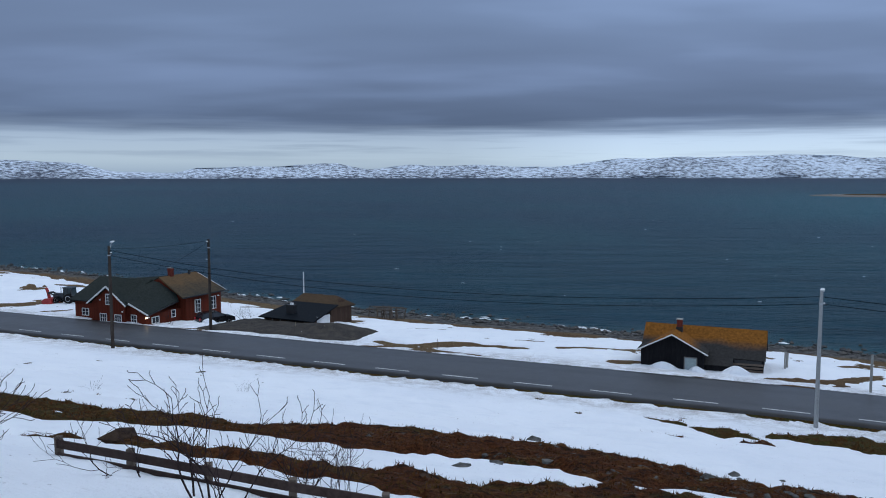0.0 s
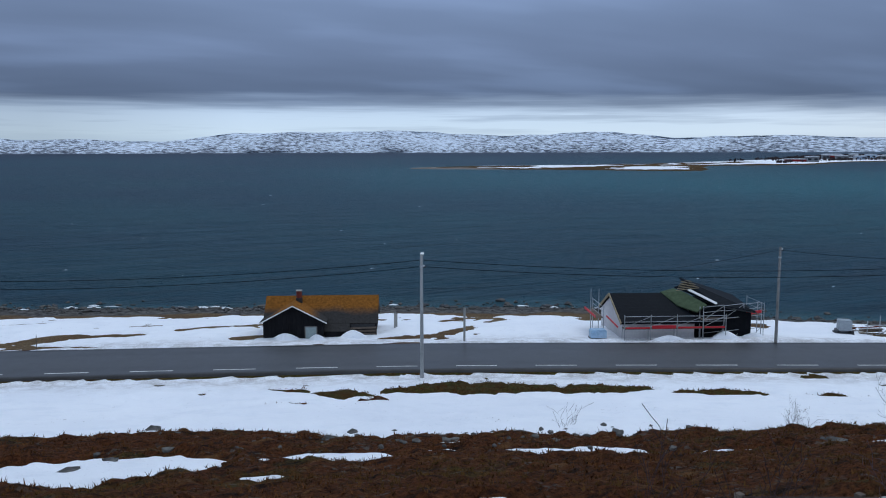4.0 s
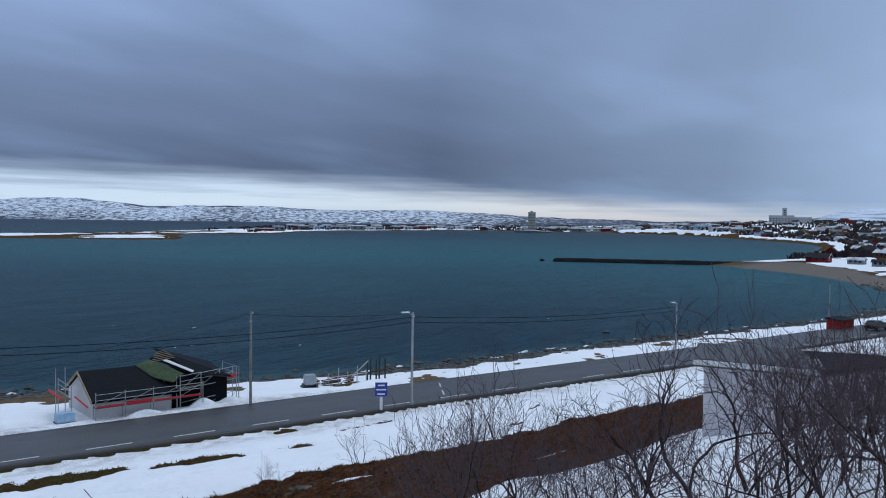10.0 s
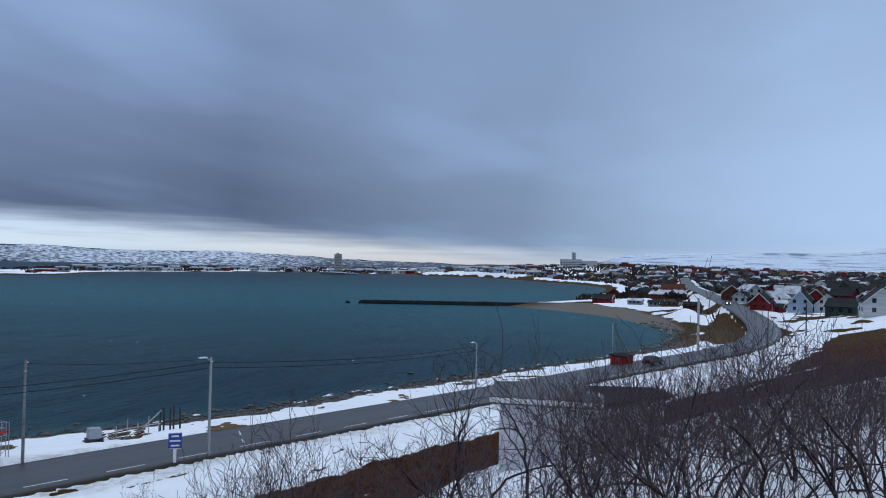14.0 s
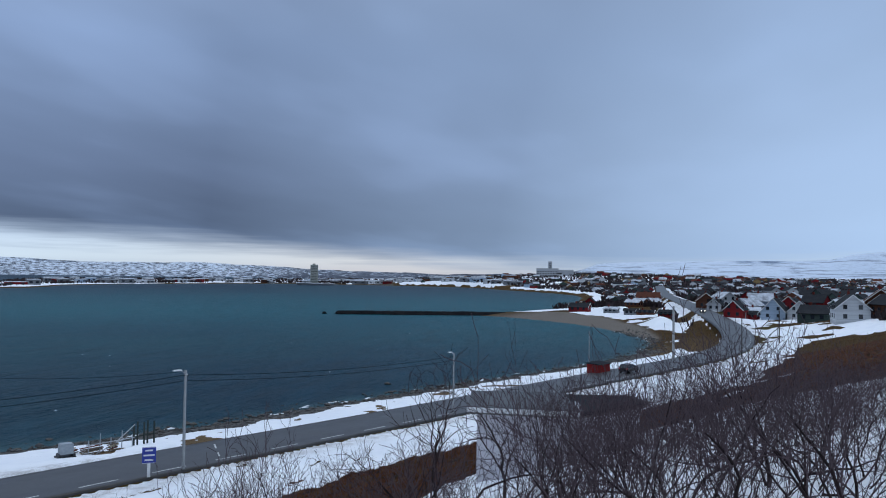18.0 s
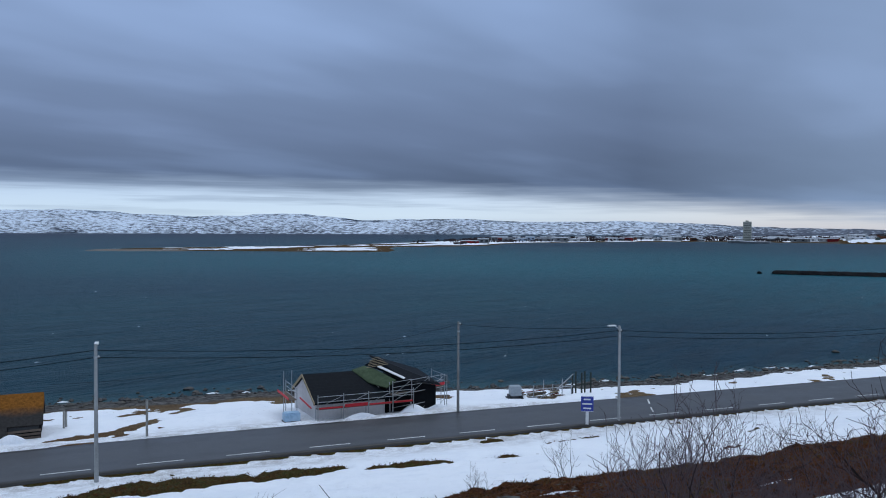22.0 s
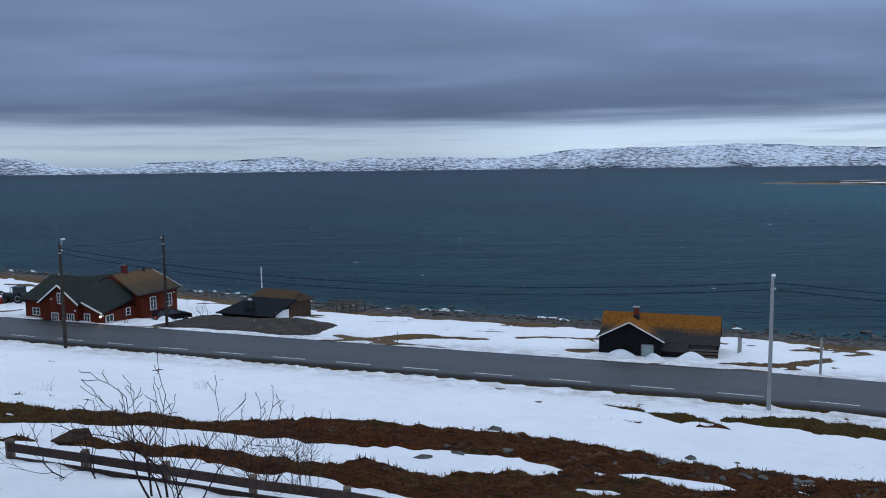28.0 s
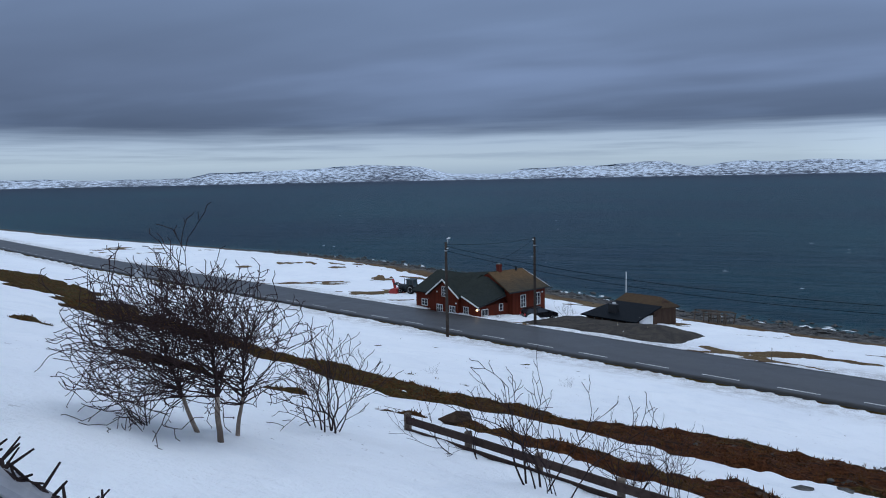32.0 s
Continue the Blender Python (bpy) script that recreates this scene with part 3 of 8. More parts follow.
def snow_depth(xy, parts=None):
    """How deep the snow lies; below zero the ground is bare."""
    d, v, zr = parts or lie(xy)
    x, y = xy[:, 0], xy[:, 1]
    w = np.abs(v) - ROAD_HALF
    ragged = fractal(x, y, 2.4, 4, 21)
    tiny = fractal(x, y, 0.9, 3, 23)
    wide = fractal(x, y, 14, 3, 33)
    t = 0.34 + 0.12 * wide + 0.07 * ragged
    near = (v > 0) & (np.hypot(x, y) < 220)
    dist, _, _ = line_distance(xy, np.vstack([BARE_RING, BARE_RING[:1]]))
    dist = np.where(within(xy, BARE_RING), -dist, dist) + 0.8 * ragged + 0.55 * tiny + 3.4 * fractal(x, y, 6, 3, 29) * ramp(-x, 6, 14)
    t = np.where(near, np.minimum(t, np.clip(dist * 0.5, -0.4, 1)), t)
    for line in BARE_LINES:
        dist, _, along = line_distance(xy, line)
        hw = np.interp(along, np.arange(len(line)), line[:, 2])
        fill = (dist - hw * (1.5 + 1.0 * ragged + 0.7 * tiny)) * 0.55
        t = np.minimum(t, np.clip(fill, -0.4, 1))
    for px, py, a, b in SNOW_PATCHES:
        dx, dy = x - px, y - py
        s, q = dx * 0.915 - dy * 0.4035, dx * 0.4035 + dy * 0.915
        k = 1 - np.hypot(s / a, q / b) + 0.45 * ragged + 0.4 * tiny
        t = np.where(near, np.maximum(t, np.clip(k * 0.35, -0.4, 0.16)), t)
    specks = fractal(x, y * 1.6, 1.5, 3, 61) + 0.35 * fractal(x, y, 9, 2, 67)
    t = np.where(near & (w > 1.5) & (w < 30), np.minimum(t, (0.66 - specks) * 0.6), t)
    # shingle and straw above the tide line, and worn spots on the flat
    low = (v < 0) & (x < 190)
    worn = fractal(x * 0.8 + 0.35 * y, y * 1.9 - 0.8 * x, 8, 4, 55) + 0.15 * tiny
    t = np.where(low & (x > -160), np.minimum(t, 0.5 * (0.29 + 0.12 * ramp(x, 30, 70) + 0.07 * ramp(-x, 45, 60) - worn)), t)
    brow, _, _ = line_distance(xy, BEND_RING)
    brow = np.where(within(xy, BEND_RING), -brow, brow) + 0.8 * ragged
    town = ramp(x, 170, 260)
    t = t * (1 - town) + town * (0.12 - 0.08 * ramp(x, 250, 330) * (v > 0) - 0.9 * fractal(x, y, 18, 4, 71) - 0.02 * ramp(y, 380, 450) - 0.3 * ramp(470 - x, 0, 90) * ramp(y, 480, 560))
    bare = np.minimum(0.16, (d - 9 - 5 * ragged) * 0.03) - 0.5 * np.clip(fractal(x, y, 70, 3, 73) - 0.12, 0, 1) - 0.3 * ramp(y, 470, 540) * ramp(820 - x, 0, 200) * (0.55 + fractal(x, y * 2, 45, 3, 75))
    t = t + (bare - t) * ramp(np.hypot(x, y), 560, 700)
    t = np.where((d < 30) & (x < 420), np.minimum(t, (d - 9.5 + 5.5 * ramp(x, 45, 75) * ramp(205 - x, 0, 25) - (sand_width(x) - 8.5) * ramp(x, 215, 245) * ramp(400 - x, 0, 25) - 4 * wide * (1 - 0.8 * ramp(x, 215, 245)) - 2.2 * ragged - tiny) * 0.12), t)
    t = np.where((x > 150) & (x < 340) & (v > 0), np.minimum(t, 0.16 - 0.75 * fractal(x, y * 2.2, 14, 4, 91)), t)
    t = np.where((x > 165) & (x < 320), np.minimum(t, np.clip(brow * 0.3, -0.4, 1)), t)
    t = np.where((v > 0) & (w < 4) & (x < 190), np.minimum(t, (w - 0.4) * 0.1), t)
    t = np.where(w < 1.2, np.minimum(t, (w - 0.42 - 0.35 * np.abs(ragged) - 0.25 * tiny) * 0.5), t)
    return t


def cushion(xy, t, parts):
    """How far heather and moss stand up where the ground is bare."""
    lump = 0.65 + 0.55 * fractal(xy[:, 0], xy[:, 1], 1.3, 3, 47) + 0.35 * fractal(xy[:, 0], xy[:, 1], 0.45, 2, 49)
    return 0.38 * np.clip(-t * 4, 0, 1) * lump * (parts[1] > ROAD_HALF + 1.5) * ramp(160 - np.hypot(xy[:, 0], xy[:, 1]), 0, 30)


# ---- ground, snow and sea: one sheet each, finest where the camera stands ----
AZ = np.radians(np.concatenate([np.arange(-180, -62, 2.0), np.arange(-62, 118, 0.22), np.arange(118, 180.1, 2.0)]))


def polar(radii):
    a, r = np.meshgrid(AZ, radii)
    return np.stack([(r * np.sin(a)).ravel(), (r * np.cos(a)).ravel()], 1)


def polar_faces(rows, cols):
    k = (np.arange(rows - 1)[:, None] * cols + np.arange(cols - 1)[None]).ravel()
    return np.stack([k + cols, k + cols + 1, k + 1, k], 1)


RADII = np.concatenate([[0.05, 1.0], np.linspace(2, 45, 140)[:-1], np.linspace(45, 130, 150)[:-1], 130 * (210 / 130) ** (np.linspace(0, 1, 19)[:-1]), np.linspace(210, 390, 66)[:-1], np.linspace(390, 700, 45)[:-1], np.linspace(700, 1500, 90)[:-1], 1500 * (4900 / 1500) ** (np.linspace(0, 1, 26))])
XY = polar(RADII)
LIE = lie(XY)
GZ = ground_height(XY, LIE)
ST = snow_depth(XY, LIE)
FACES = polar_faces(len(RADII), len(AZ))
d, v, zr = LIE
zone = np.zeros((len(XY), 4))
zone[:, 0] = np.where(v < 0, 1.0, 0) * (1 - ramp(XY[:, 0], 150, 260))
zone[:, 1] = ramp(7.5 - d + 2.5 * fractal(XY[:, 0], XY[:, 1], 5, 3, 52), 0, 2) * (XY[:, 0] < 215) + ramp(-d, 0, 2)
zone[:, 1] = np.clip(zone[:, 1], 0, 1)
zone[:, 2] = ramp(sand_width(XY[:, 0]) + 1.5 - d, 0, 3) * ramp(XY[:, 0], 225, 255) * ramp(385 - XY[:, 0], 0, 20)
zone[:, 0] *= ramp(np.abs(v) - ROAD_HALF, 0.9, 1.6)
zone[:, 3] = ramp(15 - np.abs(v), 0, 3) * (v > 0) + 0.6 * (XY[:, 0] > 160) + 0.7 * ramp(-XY[:, 0], 4, 14) * ramp(np.abs(v), 12, 15) * (v > 0)
ground = sheet("ground", np.column_stack([XY, GZ + cushion(XY, ST, LIE)]).tolist(), FACES.tolist(), HEATH, zone)
tagged(ground, "brown heath, straw grass and shingle shore showing between snow", "ground", kind="structure")
keep = (ST[FACES].max(1) > -0.02) & (d[FACES].min(1) > 0) & (np.abs(v)[FACES].min(1) > ROAD_HALF - 2.2)
used = np.unique(FACES[keep])
index = np.full(len(XY), -1)
index[used] = np.arange(len(used))
bump = 0.03 * fractal(XY[used, 0], XY[used, 1], 1.1, 3, 90)
SZ = GZ[used] + np.where(ST[used] > 0, 0.02 + 0.75 * np.tanh(ST[used] * 2.0) * 0.5 + bump, np.maximum(ST[used] * 2, -0.3))
grit = np.zeros((len(used), 4))
grit[:, 0] = ramp(6.5 - (np.abs(v[used]) - ROAD_HALF), 0, 6)
grit[:, 3] = 1
snow = sheet("snow", np.column_stack([XY[used], SZ]).tolist(), index[FACES[keep]].tolist(), SNOW, grit)
tagged(snow, "wind-packed old snow with ragged melting edges over the heath", "snow", kind="structure")

wide_r = np.concatenate([np.linspace(40, 400, 60)[:-1], 400 * (4950 / 400) ** (np.linspace(0, 1, 40))])
WXY = polar(wide_r)
wd, _, _ = lie(WXY)
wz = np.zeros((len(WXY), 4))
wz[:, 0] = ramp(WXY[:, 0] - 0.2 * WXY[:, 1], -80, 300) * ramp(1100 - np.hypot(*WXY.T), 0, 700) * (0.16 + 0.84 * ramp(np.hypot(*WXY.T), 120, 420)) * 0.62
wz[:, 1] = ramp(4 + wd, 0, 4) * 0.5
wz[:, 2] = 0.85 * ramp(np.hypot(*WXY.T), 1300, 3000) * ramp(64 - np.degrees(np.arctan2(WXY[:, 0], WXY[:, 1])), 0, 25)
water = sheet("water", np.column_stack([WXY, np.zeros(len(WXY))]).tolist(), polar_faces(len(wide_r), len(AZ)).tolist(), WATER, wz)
tagged(water, "dark teal wind-ruffled sea of a wide bay", "sea", kind="structure")

# ---- far fells across the fjord ----
FELL_EL = np.array([(-75, 0.5), (-60, 0.35), (-52, 0.28), (-46, 0.22), (-41, 0.2), (-39.5, 0.55), (-36, 0.6), (-29, 0.95), (-25, 0.75), (-22.5, 0.2), (-19, 0.12), (-17.5, 0.5), (-12, 0.62),
                    (-8, 0.86), (-5.8, 0.42), (-3.8, 0.66), (2, 0.7), (7.5, 0.52), (12, 1.15), (17, 1.22), (23, 1.32), (28, 1.1), (31, 0.9), (37, 1.25), (43, 0.75), (50, 0.9), (55, 0.7),
                    (60, 0.8), (66, 0.55), (72, 0.3), (78, 0.2), (87, 0.3), (88.3, 0.59), (89.5, 1.05), (91, 1.16), (95, 1.24), (98.5, 1.3), (102, 1.31), (104.4, 1.4), (105.4, 1.68), (106.5, 1.84), (108, 1.93), (114, 2.1), (120, 2.0)])
fa = np.radians(np.arange(-75, 120, 0.12))
rows = 14
peak = np.tan(np.radians(np.interp(np.degrees(fa), *FELL_EL.T))) * 4880
fv, fz = [], []
for k in range(rows):
    s = k / (rows - 1)
    r = 4600 + 290 * s + 60 * fractal(fa * 600, np.full_like(fa, 7.0 + k), 20, 3, 8) * (0 < k < rows - 1)
    ridge = np.maximum(peak + 9 * (1 - 0.75 * ramp(np.degrees(fa), 87, 90)) * fractal(fa * 1500, np.full_like(fa, 0.5), 60, 5, 4), 4)
    h = -3 + (ridge + 18.5 + 3) * s ** 0.8 + 5 * fractal(fa * 2600, np.full_like(fa, 3.0 * k), 25, 4, 14) * (0.15 < s < 0.95)
    fv.append(np.column_stack([r * np.sin(fa), r * np.cos(fa), h]))
    fz.append(np.column_stack([0.12 * np.clip(1 - s * 2.6, 0, 1) + 0.4 * ramp(np.degrees(fa), 63, 76) * ramp(95 - np.degrees(fa), 0, 8), ramp(np.degrees(fa), 87, 89.5), np.zeros_like(fa), np.ones_like(fa)]))
hills = sheet("backdrop", np.vstack(fv).tolist(), polar_faces(rows, len(fa)).tolist(), FELL, np.vstack(fz))
tagged(hills, "low snow-covered fells with dark rock across the fjord", "mountains", kind="structure")

# ---- road ----
LANES = np.array([-1, -0.93, -0.82, -0.62, -0.5, -0.36, -0.1, 0.1, 0.36, 0.5, 0.62, 0.82, 0.93, 1]) * ROAD_HALF
fine_road = smooth_line(ROAD, 3)
tang = np.gradient(fine_road[:, :2], axis=0)
tang /= np.linalg.norm(tang, axis=1)[:, None]
right = np.column_stack([tang[:, 1], -tang[:, 0]])
rv, rz = [], []
for off in LANES:
    camber = -0.03 * (off / ROAD_HALF) ** 2
    rv.append(np.column_stack([fine_road[:, :2] + right * off, fine_road[:, 2] + camber]))
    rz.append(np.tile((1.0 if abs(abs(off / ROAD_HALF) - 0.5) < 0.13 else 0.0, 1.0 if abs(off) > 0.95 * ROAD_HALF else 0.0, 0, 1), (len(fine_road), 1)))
# dark soil shoulder, then the asphalt's drop edge with its shadow painted in
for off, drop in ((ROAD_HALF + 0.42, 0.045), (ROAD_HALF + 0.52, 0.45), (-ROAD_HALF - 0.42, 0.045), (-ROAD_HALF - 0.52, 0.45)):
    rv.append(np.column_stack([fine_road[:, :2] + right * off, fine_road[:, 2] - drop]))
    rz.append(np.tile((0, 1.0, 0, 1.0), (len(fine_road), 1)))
order = [len(LANES) + 3, len(LANES) + 2, *range(len(LANES)), len(LANES), len(LANES) + 1]
rv, rz = [rv[k] for k in order], [rz[k] for k in order]
road = sheet("road", np.vstack(rv).tolist(), polar_faces(len(rv), len(fine_road)).tolist(), ASPHALT, np.vstack(rz))
tagged(road, "straight damp grey two-lane asphalt coast road", "road", kind="structure")

# ---- kit of shapes ----
ROAD_TURN = -23.8  # degrees: most buildings stand along the road
E1, E2 = Vector((0.915, -0.4035)), Vector((0.4035, 0.915))


def beside(s, q):
    """World x, y from metres along the road's line and metres towards the sea."""
    p = s * E1 + q * E2
    return p.x, p.y


def thing(name, x, y, z, rz, label, category, group="", kind=""):
    ob = new(name)
    ob.matrix_world = pose(x, y, z, 0, 0, rz)
    return tagged(ob, label, category, group, kind)


def floor_at(x, y):
    return float(ground_height(np.array([[x, y]], float))[0])


def surface_at(x, y):
    """Height of what one stands on: snow where it lies, else the ground."""
    p = np.array([[x, y]], float)
    t = float(snow_depth(p)[0])
    return floor_at(x, y) + (0.02 + 0.375 * math.tanh(t * 2) if t > 0 else 0)


def box(bm, x0, x1, y0, y1, z0, z1):
    v = [bm.verts.new((x, y, z)) for z in (z0, z1) for x, y in ((x0, y0), (x1, y0), (x1, y1), (x0, y1))]
    for f in ((3, 2, 1, 0), (4, 5, 6, 7), (0, 1, 5, 4), (1, 2, 6, 5), (2, 3, 7, 6), (3, 0, 4, 7)):
        bm.faces.new([v[k] for k in f])
    return bm


def boxes(*sizes):
    bm = bmesh.new()
    for s in sizes:
        box(bm, *s)
    return bm


def prism(bm, profile, along, lo, hi):
    """A profile of (a, z) points pushed from lo to hi along 'x' or 'y'."""
    def at(a, z, t):
        return (t, a, z) if along == "x" else (a, t, z)
    one = [bm.verts.new(at(a, z, lo)) for a, z in profile]
    two = [bm.verts.new(at(a, z, hi)) for a, z in profile]
    n = len(profile)
    bm.faces.new(one)
    bm.faces.new(two[::-1])
    for k in range(n):
        bm.faces.new((one[k], two[k], two[(k + 1) % n], one[(k + 1) % n]))
    return bm


def slab(bm, corners, thick):
    """A flat or warped quad or polygon with thickness downwards along its normal."""
    p = [Vector(c) for c in corners]
    n = (p[1] - p[0]).cross(p[-1] - p[0]).normalized()
    if n.z < 0:
        p.reverse()
        n = -n
    a = [bm.verts.new(c) for c in p]
    b = [bm.verts.new(c - n * thick) for c in p]
    m = len(p)
    bm.faces.new(a)
    bm.faces.new(b[::-1])
    for k in range(m):
        bm.faces.new((a[k], b[k], b[(k + 1) % m], a[(k + 1) % m]))
    return bm


def tube(bm, a, b, r0, r1=None, sides=8, caps=True):
    a, b = Vector(a), Vector(b)
    r1 = r0 if r1 is None else r1
    way = (b - a).normalized()
    u = way.orthogonal().normalized()
    w = way.cross(u)
    rings = []
    for c, r in ((a, r0), (b, r1)):
        rings.append([bm.verts.new(c + (u * math.cos(t) + w * math.sin(t)) * r) for t in (2 * math.pi * k / sides for k in range(sides))])
    for k in range(sides):
        bm.faces.new((rings[0][k], rings[0][(k + 1) % sides], rings[1][(k + 1) % sides], rings[1][k]))
    if caps:
        bm.faces.new(rings[0][::-1])
        bm.faces.new(rings[1])
    return bm


def beam(bm, a, b, wide, high):
    """A squared timber or rail between two points."""
    a, b = Vector(a), Vector(b)
    way = (b - a).normalized()
    side = way.cross(Vector((0, 0, 1)))
    side = Vector((1, 0, 0)) if side.length < 1e-4 else side.normalized()
    up = side.cross(way)
    v = [bm.verts.new(c + side * sx * wide / 2 + up * sz * high / 2) for c in (a, b) for sx, sz in ((-1, -1), (1, -1), (1, 1), (-1, 1))]
    for f in ((3, 2, 1, 0), (4, 5, 6, 7), (0, 1, 5, 4), (1, 2, 6, 5), (2, 3, 7, 6), (3, 0, 4, 7)):
        bm.faces.new([v[k] for k in f])
    return bm


def rock_mesh(bm, x, y, z, r, seed, flat=0.6):
    rnd = random.Random(seed)
    start = len(bm.verts)
    made = bmesh.ops.create_icosphere(bm, subdivisions=1, radius=1.0)["verts"]
    sx, sy, sz = r * rnd.uniform(0.8, 1.3), r * rnd.uniform(0.7, 1.1), r * flat * rnd.uniform(0.8, 1.2)
    a = rnd.uniform(0, 6.3)
    for vtx in made:
        k = rnd.uniform(0.75, 1.2)
        px, py, pz = vtx.co.x * sx * k, vtx.co.y * sy * k, vtx.co.z * sz * k
        vtx.co = (x + px * math.cos(a) - py * math.sin(a), y + px * math.sin(a) + py * math.cos(a), z + pz)
    return bm


def stones(name, places, mat, label, category, kind="stuff"):
    """Many rough stones joined into one mesh without bmesh operators: x, y, z, radius."""
    base = bmesh.new()
    bmesh.ops.create_icosphere(base, subdivisions=1, radius=1.0)
    shape = np.array([vtx.co[:] for vtx in base.verts])
    tri = np.array([[vtx.index for vtx in f.verts] for f in base.faces])
    base.free()
    rng = np.random.default_rng(5)
    vs, fs = [], []
    for k, (x, y, z, r) in enumerate(places):
        p = shape * rng.uniform(0.7, 1.2, (len(shape), 1)) * (r * rng.uniform(0.8, 1.4), r * rng.uniform(0.7, 1.0), r * rng.uniform(0.45, 0.8))
        a = rng.uniform(0, 6.28)
        c, s = math.cos(a), math.sin(a)
        vs.append(np.column_stack([x + p[:, 0] * c - p[:, 1] * s, y + p[:, 0] * s + p[:, 1] * c, z + p[:, 2]]))
        fs.append(tri + k * len(shape))
    return tagged(sheet(name, np.vstack(vs).tolist(), np.vstack(fs).tolist(), mat, smooth=False), label, category, kind=kind)


def window(parent, at, facing, w, h, cols=2, rows=2, casing=None, depth=0.06):
    """A window in a wall: casing, sill, glazing bars and panes. facing: degrees round z, 0 looks along -y."""
    casing = casing or WHITE_PAINT
    t = 0.065
    bm = boxes((-w / 2 - t, -w / 2, -depth, 0.04, -t, h + t), (w / 2, w / 2 + t, -depth, 0.04, -t, h + t),
               (-w / 2, w / 2, -depth, 0.04, h, h + t), (-w / 2, w / 2, -depth - 0.03, 0.04, -t, 0))
    frame_ob = part("window", bm, casing, parent)
    frame_ob.matrix_local = pose(*at, 0, 0, facing)
    bars = bmesh.new()
    for k in range(1, cols):
        x = -w / 2 + w * k / cols
        box(bars, x - 0.025, x + 0.025, -depth + 0.015, 0.02, 0, h)
    for k in range(1, rows):
        z = h * k / rows
        box(bars, -w / 2, w / 2, -depth + 0.02, 0.015, z - 0.02, z + 0.02)
    if cols * rows > 1:
        part("glazing_bar", bars, casing, frame_ob)
    part("pane", boxes((-w / 2, w / 2, -0.012, 0.012, 0, h)), GLASS, frame_ob)
    return frame_ob


def lathe(bm, profile, sides=12, at=(0, 0, 0)):
    """Turn a profile of (radius, z) round the z axis."""
    rings = []
    for r, z in profile:
        rings.append([bm.verts.new((at[0] + r * math.cos(2 * math.pi * k / sides), at[1] + r * math.sin(2 * math.pi * k / sides), at[2] + z)) for k in range(sides)])
    for a, b in zip(rings, rings[1:]):
        for k in range(sides):
            bm.faces.new((a[k], a[(k + 1) % sides], b[(k + 1) % sides], b[k]))
    bm.faces.new(rings[0][::-1])
    bm.faces.new(rings[-1])
    return bm


def limb(name, segs, mat, parent, sides=5, label=""):
    """One unbroken tapered stem through consecutive pieces."""
    pts = [Vector(segs[0][0])] + [Vector(s[1]) for s in segs]
    radii = [segs[0][2]] + [s[3] for s in segs]
    vs, fs = [], []
    for k, (p, r) in enumerate(zip(pts, radii)):
        way = (pts[min(k + 1, len(pts) - 1)] - pts[max(k - 1, 0)]).normalized()
        u = way.cross(Vector((0.3, 1, 0.1))).normalized()
        w = way.cross(u)
        vs += [tuple(p + (u * math.cos(t) + w * math.sin(t)) * r) for t in (6.2832 * j / sides for j in range(sides))]
        if k:
            o = (k - 1) * sides
            fs += [(o + j, o + (j + 1) % sides, o + sides + (j + 1) % sides, o + sides + j) for j in range(sides)]
    ob = sheet(name, vs, fs, mat)
    ob.parent = parent
    return tagged(ob, label)


# ---- more materials ----
def roof_material(name, colour, moss, amount, low, high, size=1.0, rough=0.85):
    """Roofing whose growth starts at one height and is full at another, broken up by noise."""
    m = bpy.data.materials.new(name)
    m.use_nodes = True
    n = Nodes(m.node_tree)
    where = n.add("ShaderNodeTexCoord").outputs["Object"]
    z = n.add("ShaderNodeSeparateXYZ", where).outputs[2]
    fine, broad = n.noise(where, 5.0, 6, 0.65), n.noise(where, 0.55 / size, 5, 0.6)
    rows = n.math("FRACT", n.math("MULTIPLY", z, 5.0))
    col = n.mix(n.ramp(fine, (0.3, 0.0), (0.7, 1.0)), tuple(c * 0.7 for c in colour) + (1,), tuple(c * 1.25 for c in colour) + (1,))
    k = n.math("ADD", n.math("DIVIDE", n.math("SUBTRACT", z, low), high - low), n.math("MULTIPLY", n.math("SUBTRACT", broad, 0.5), 1.0))
    grown = n.mix(n.ramp(fine, (0.35, 0.0), (0.65, 1.0)), tuple(c * 0.55 for c in moss) + (1,), tuple(c * 1.2 for c in moss) + (1,))
    col = n.mix(n.math("MULTIPLY", n.ramp(k, (0.1, 0.0), (0.75, 1.0)), amount), col, grown)
    p = n.add("ShaderNodeBsdfPrincipled")
    n.plug(p.inputs["Base Color"], col)
    p.inputs["Roughness"].default_value = rough
    p.inputs["Specular IOR Level"].default_value = 0.05
    b = n.add("ShaderNodeBump")
    b.inputs["Strength"].default_value, b.inputs["Distance"].default_value = 0.5, 0.03
    n.plug(b.inputs["Height"], n.math("MULTIPLY_ADD", rows, 0.4, fine))
    n.plug(p.inputs["Normal"], b)
    n.add("ShaderNodeOutputMaterial", p)
    return m


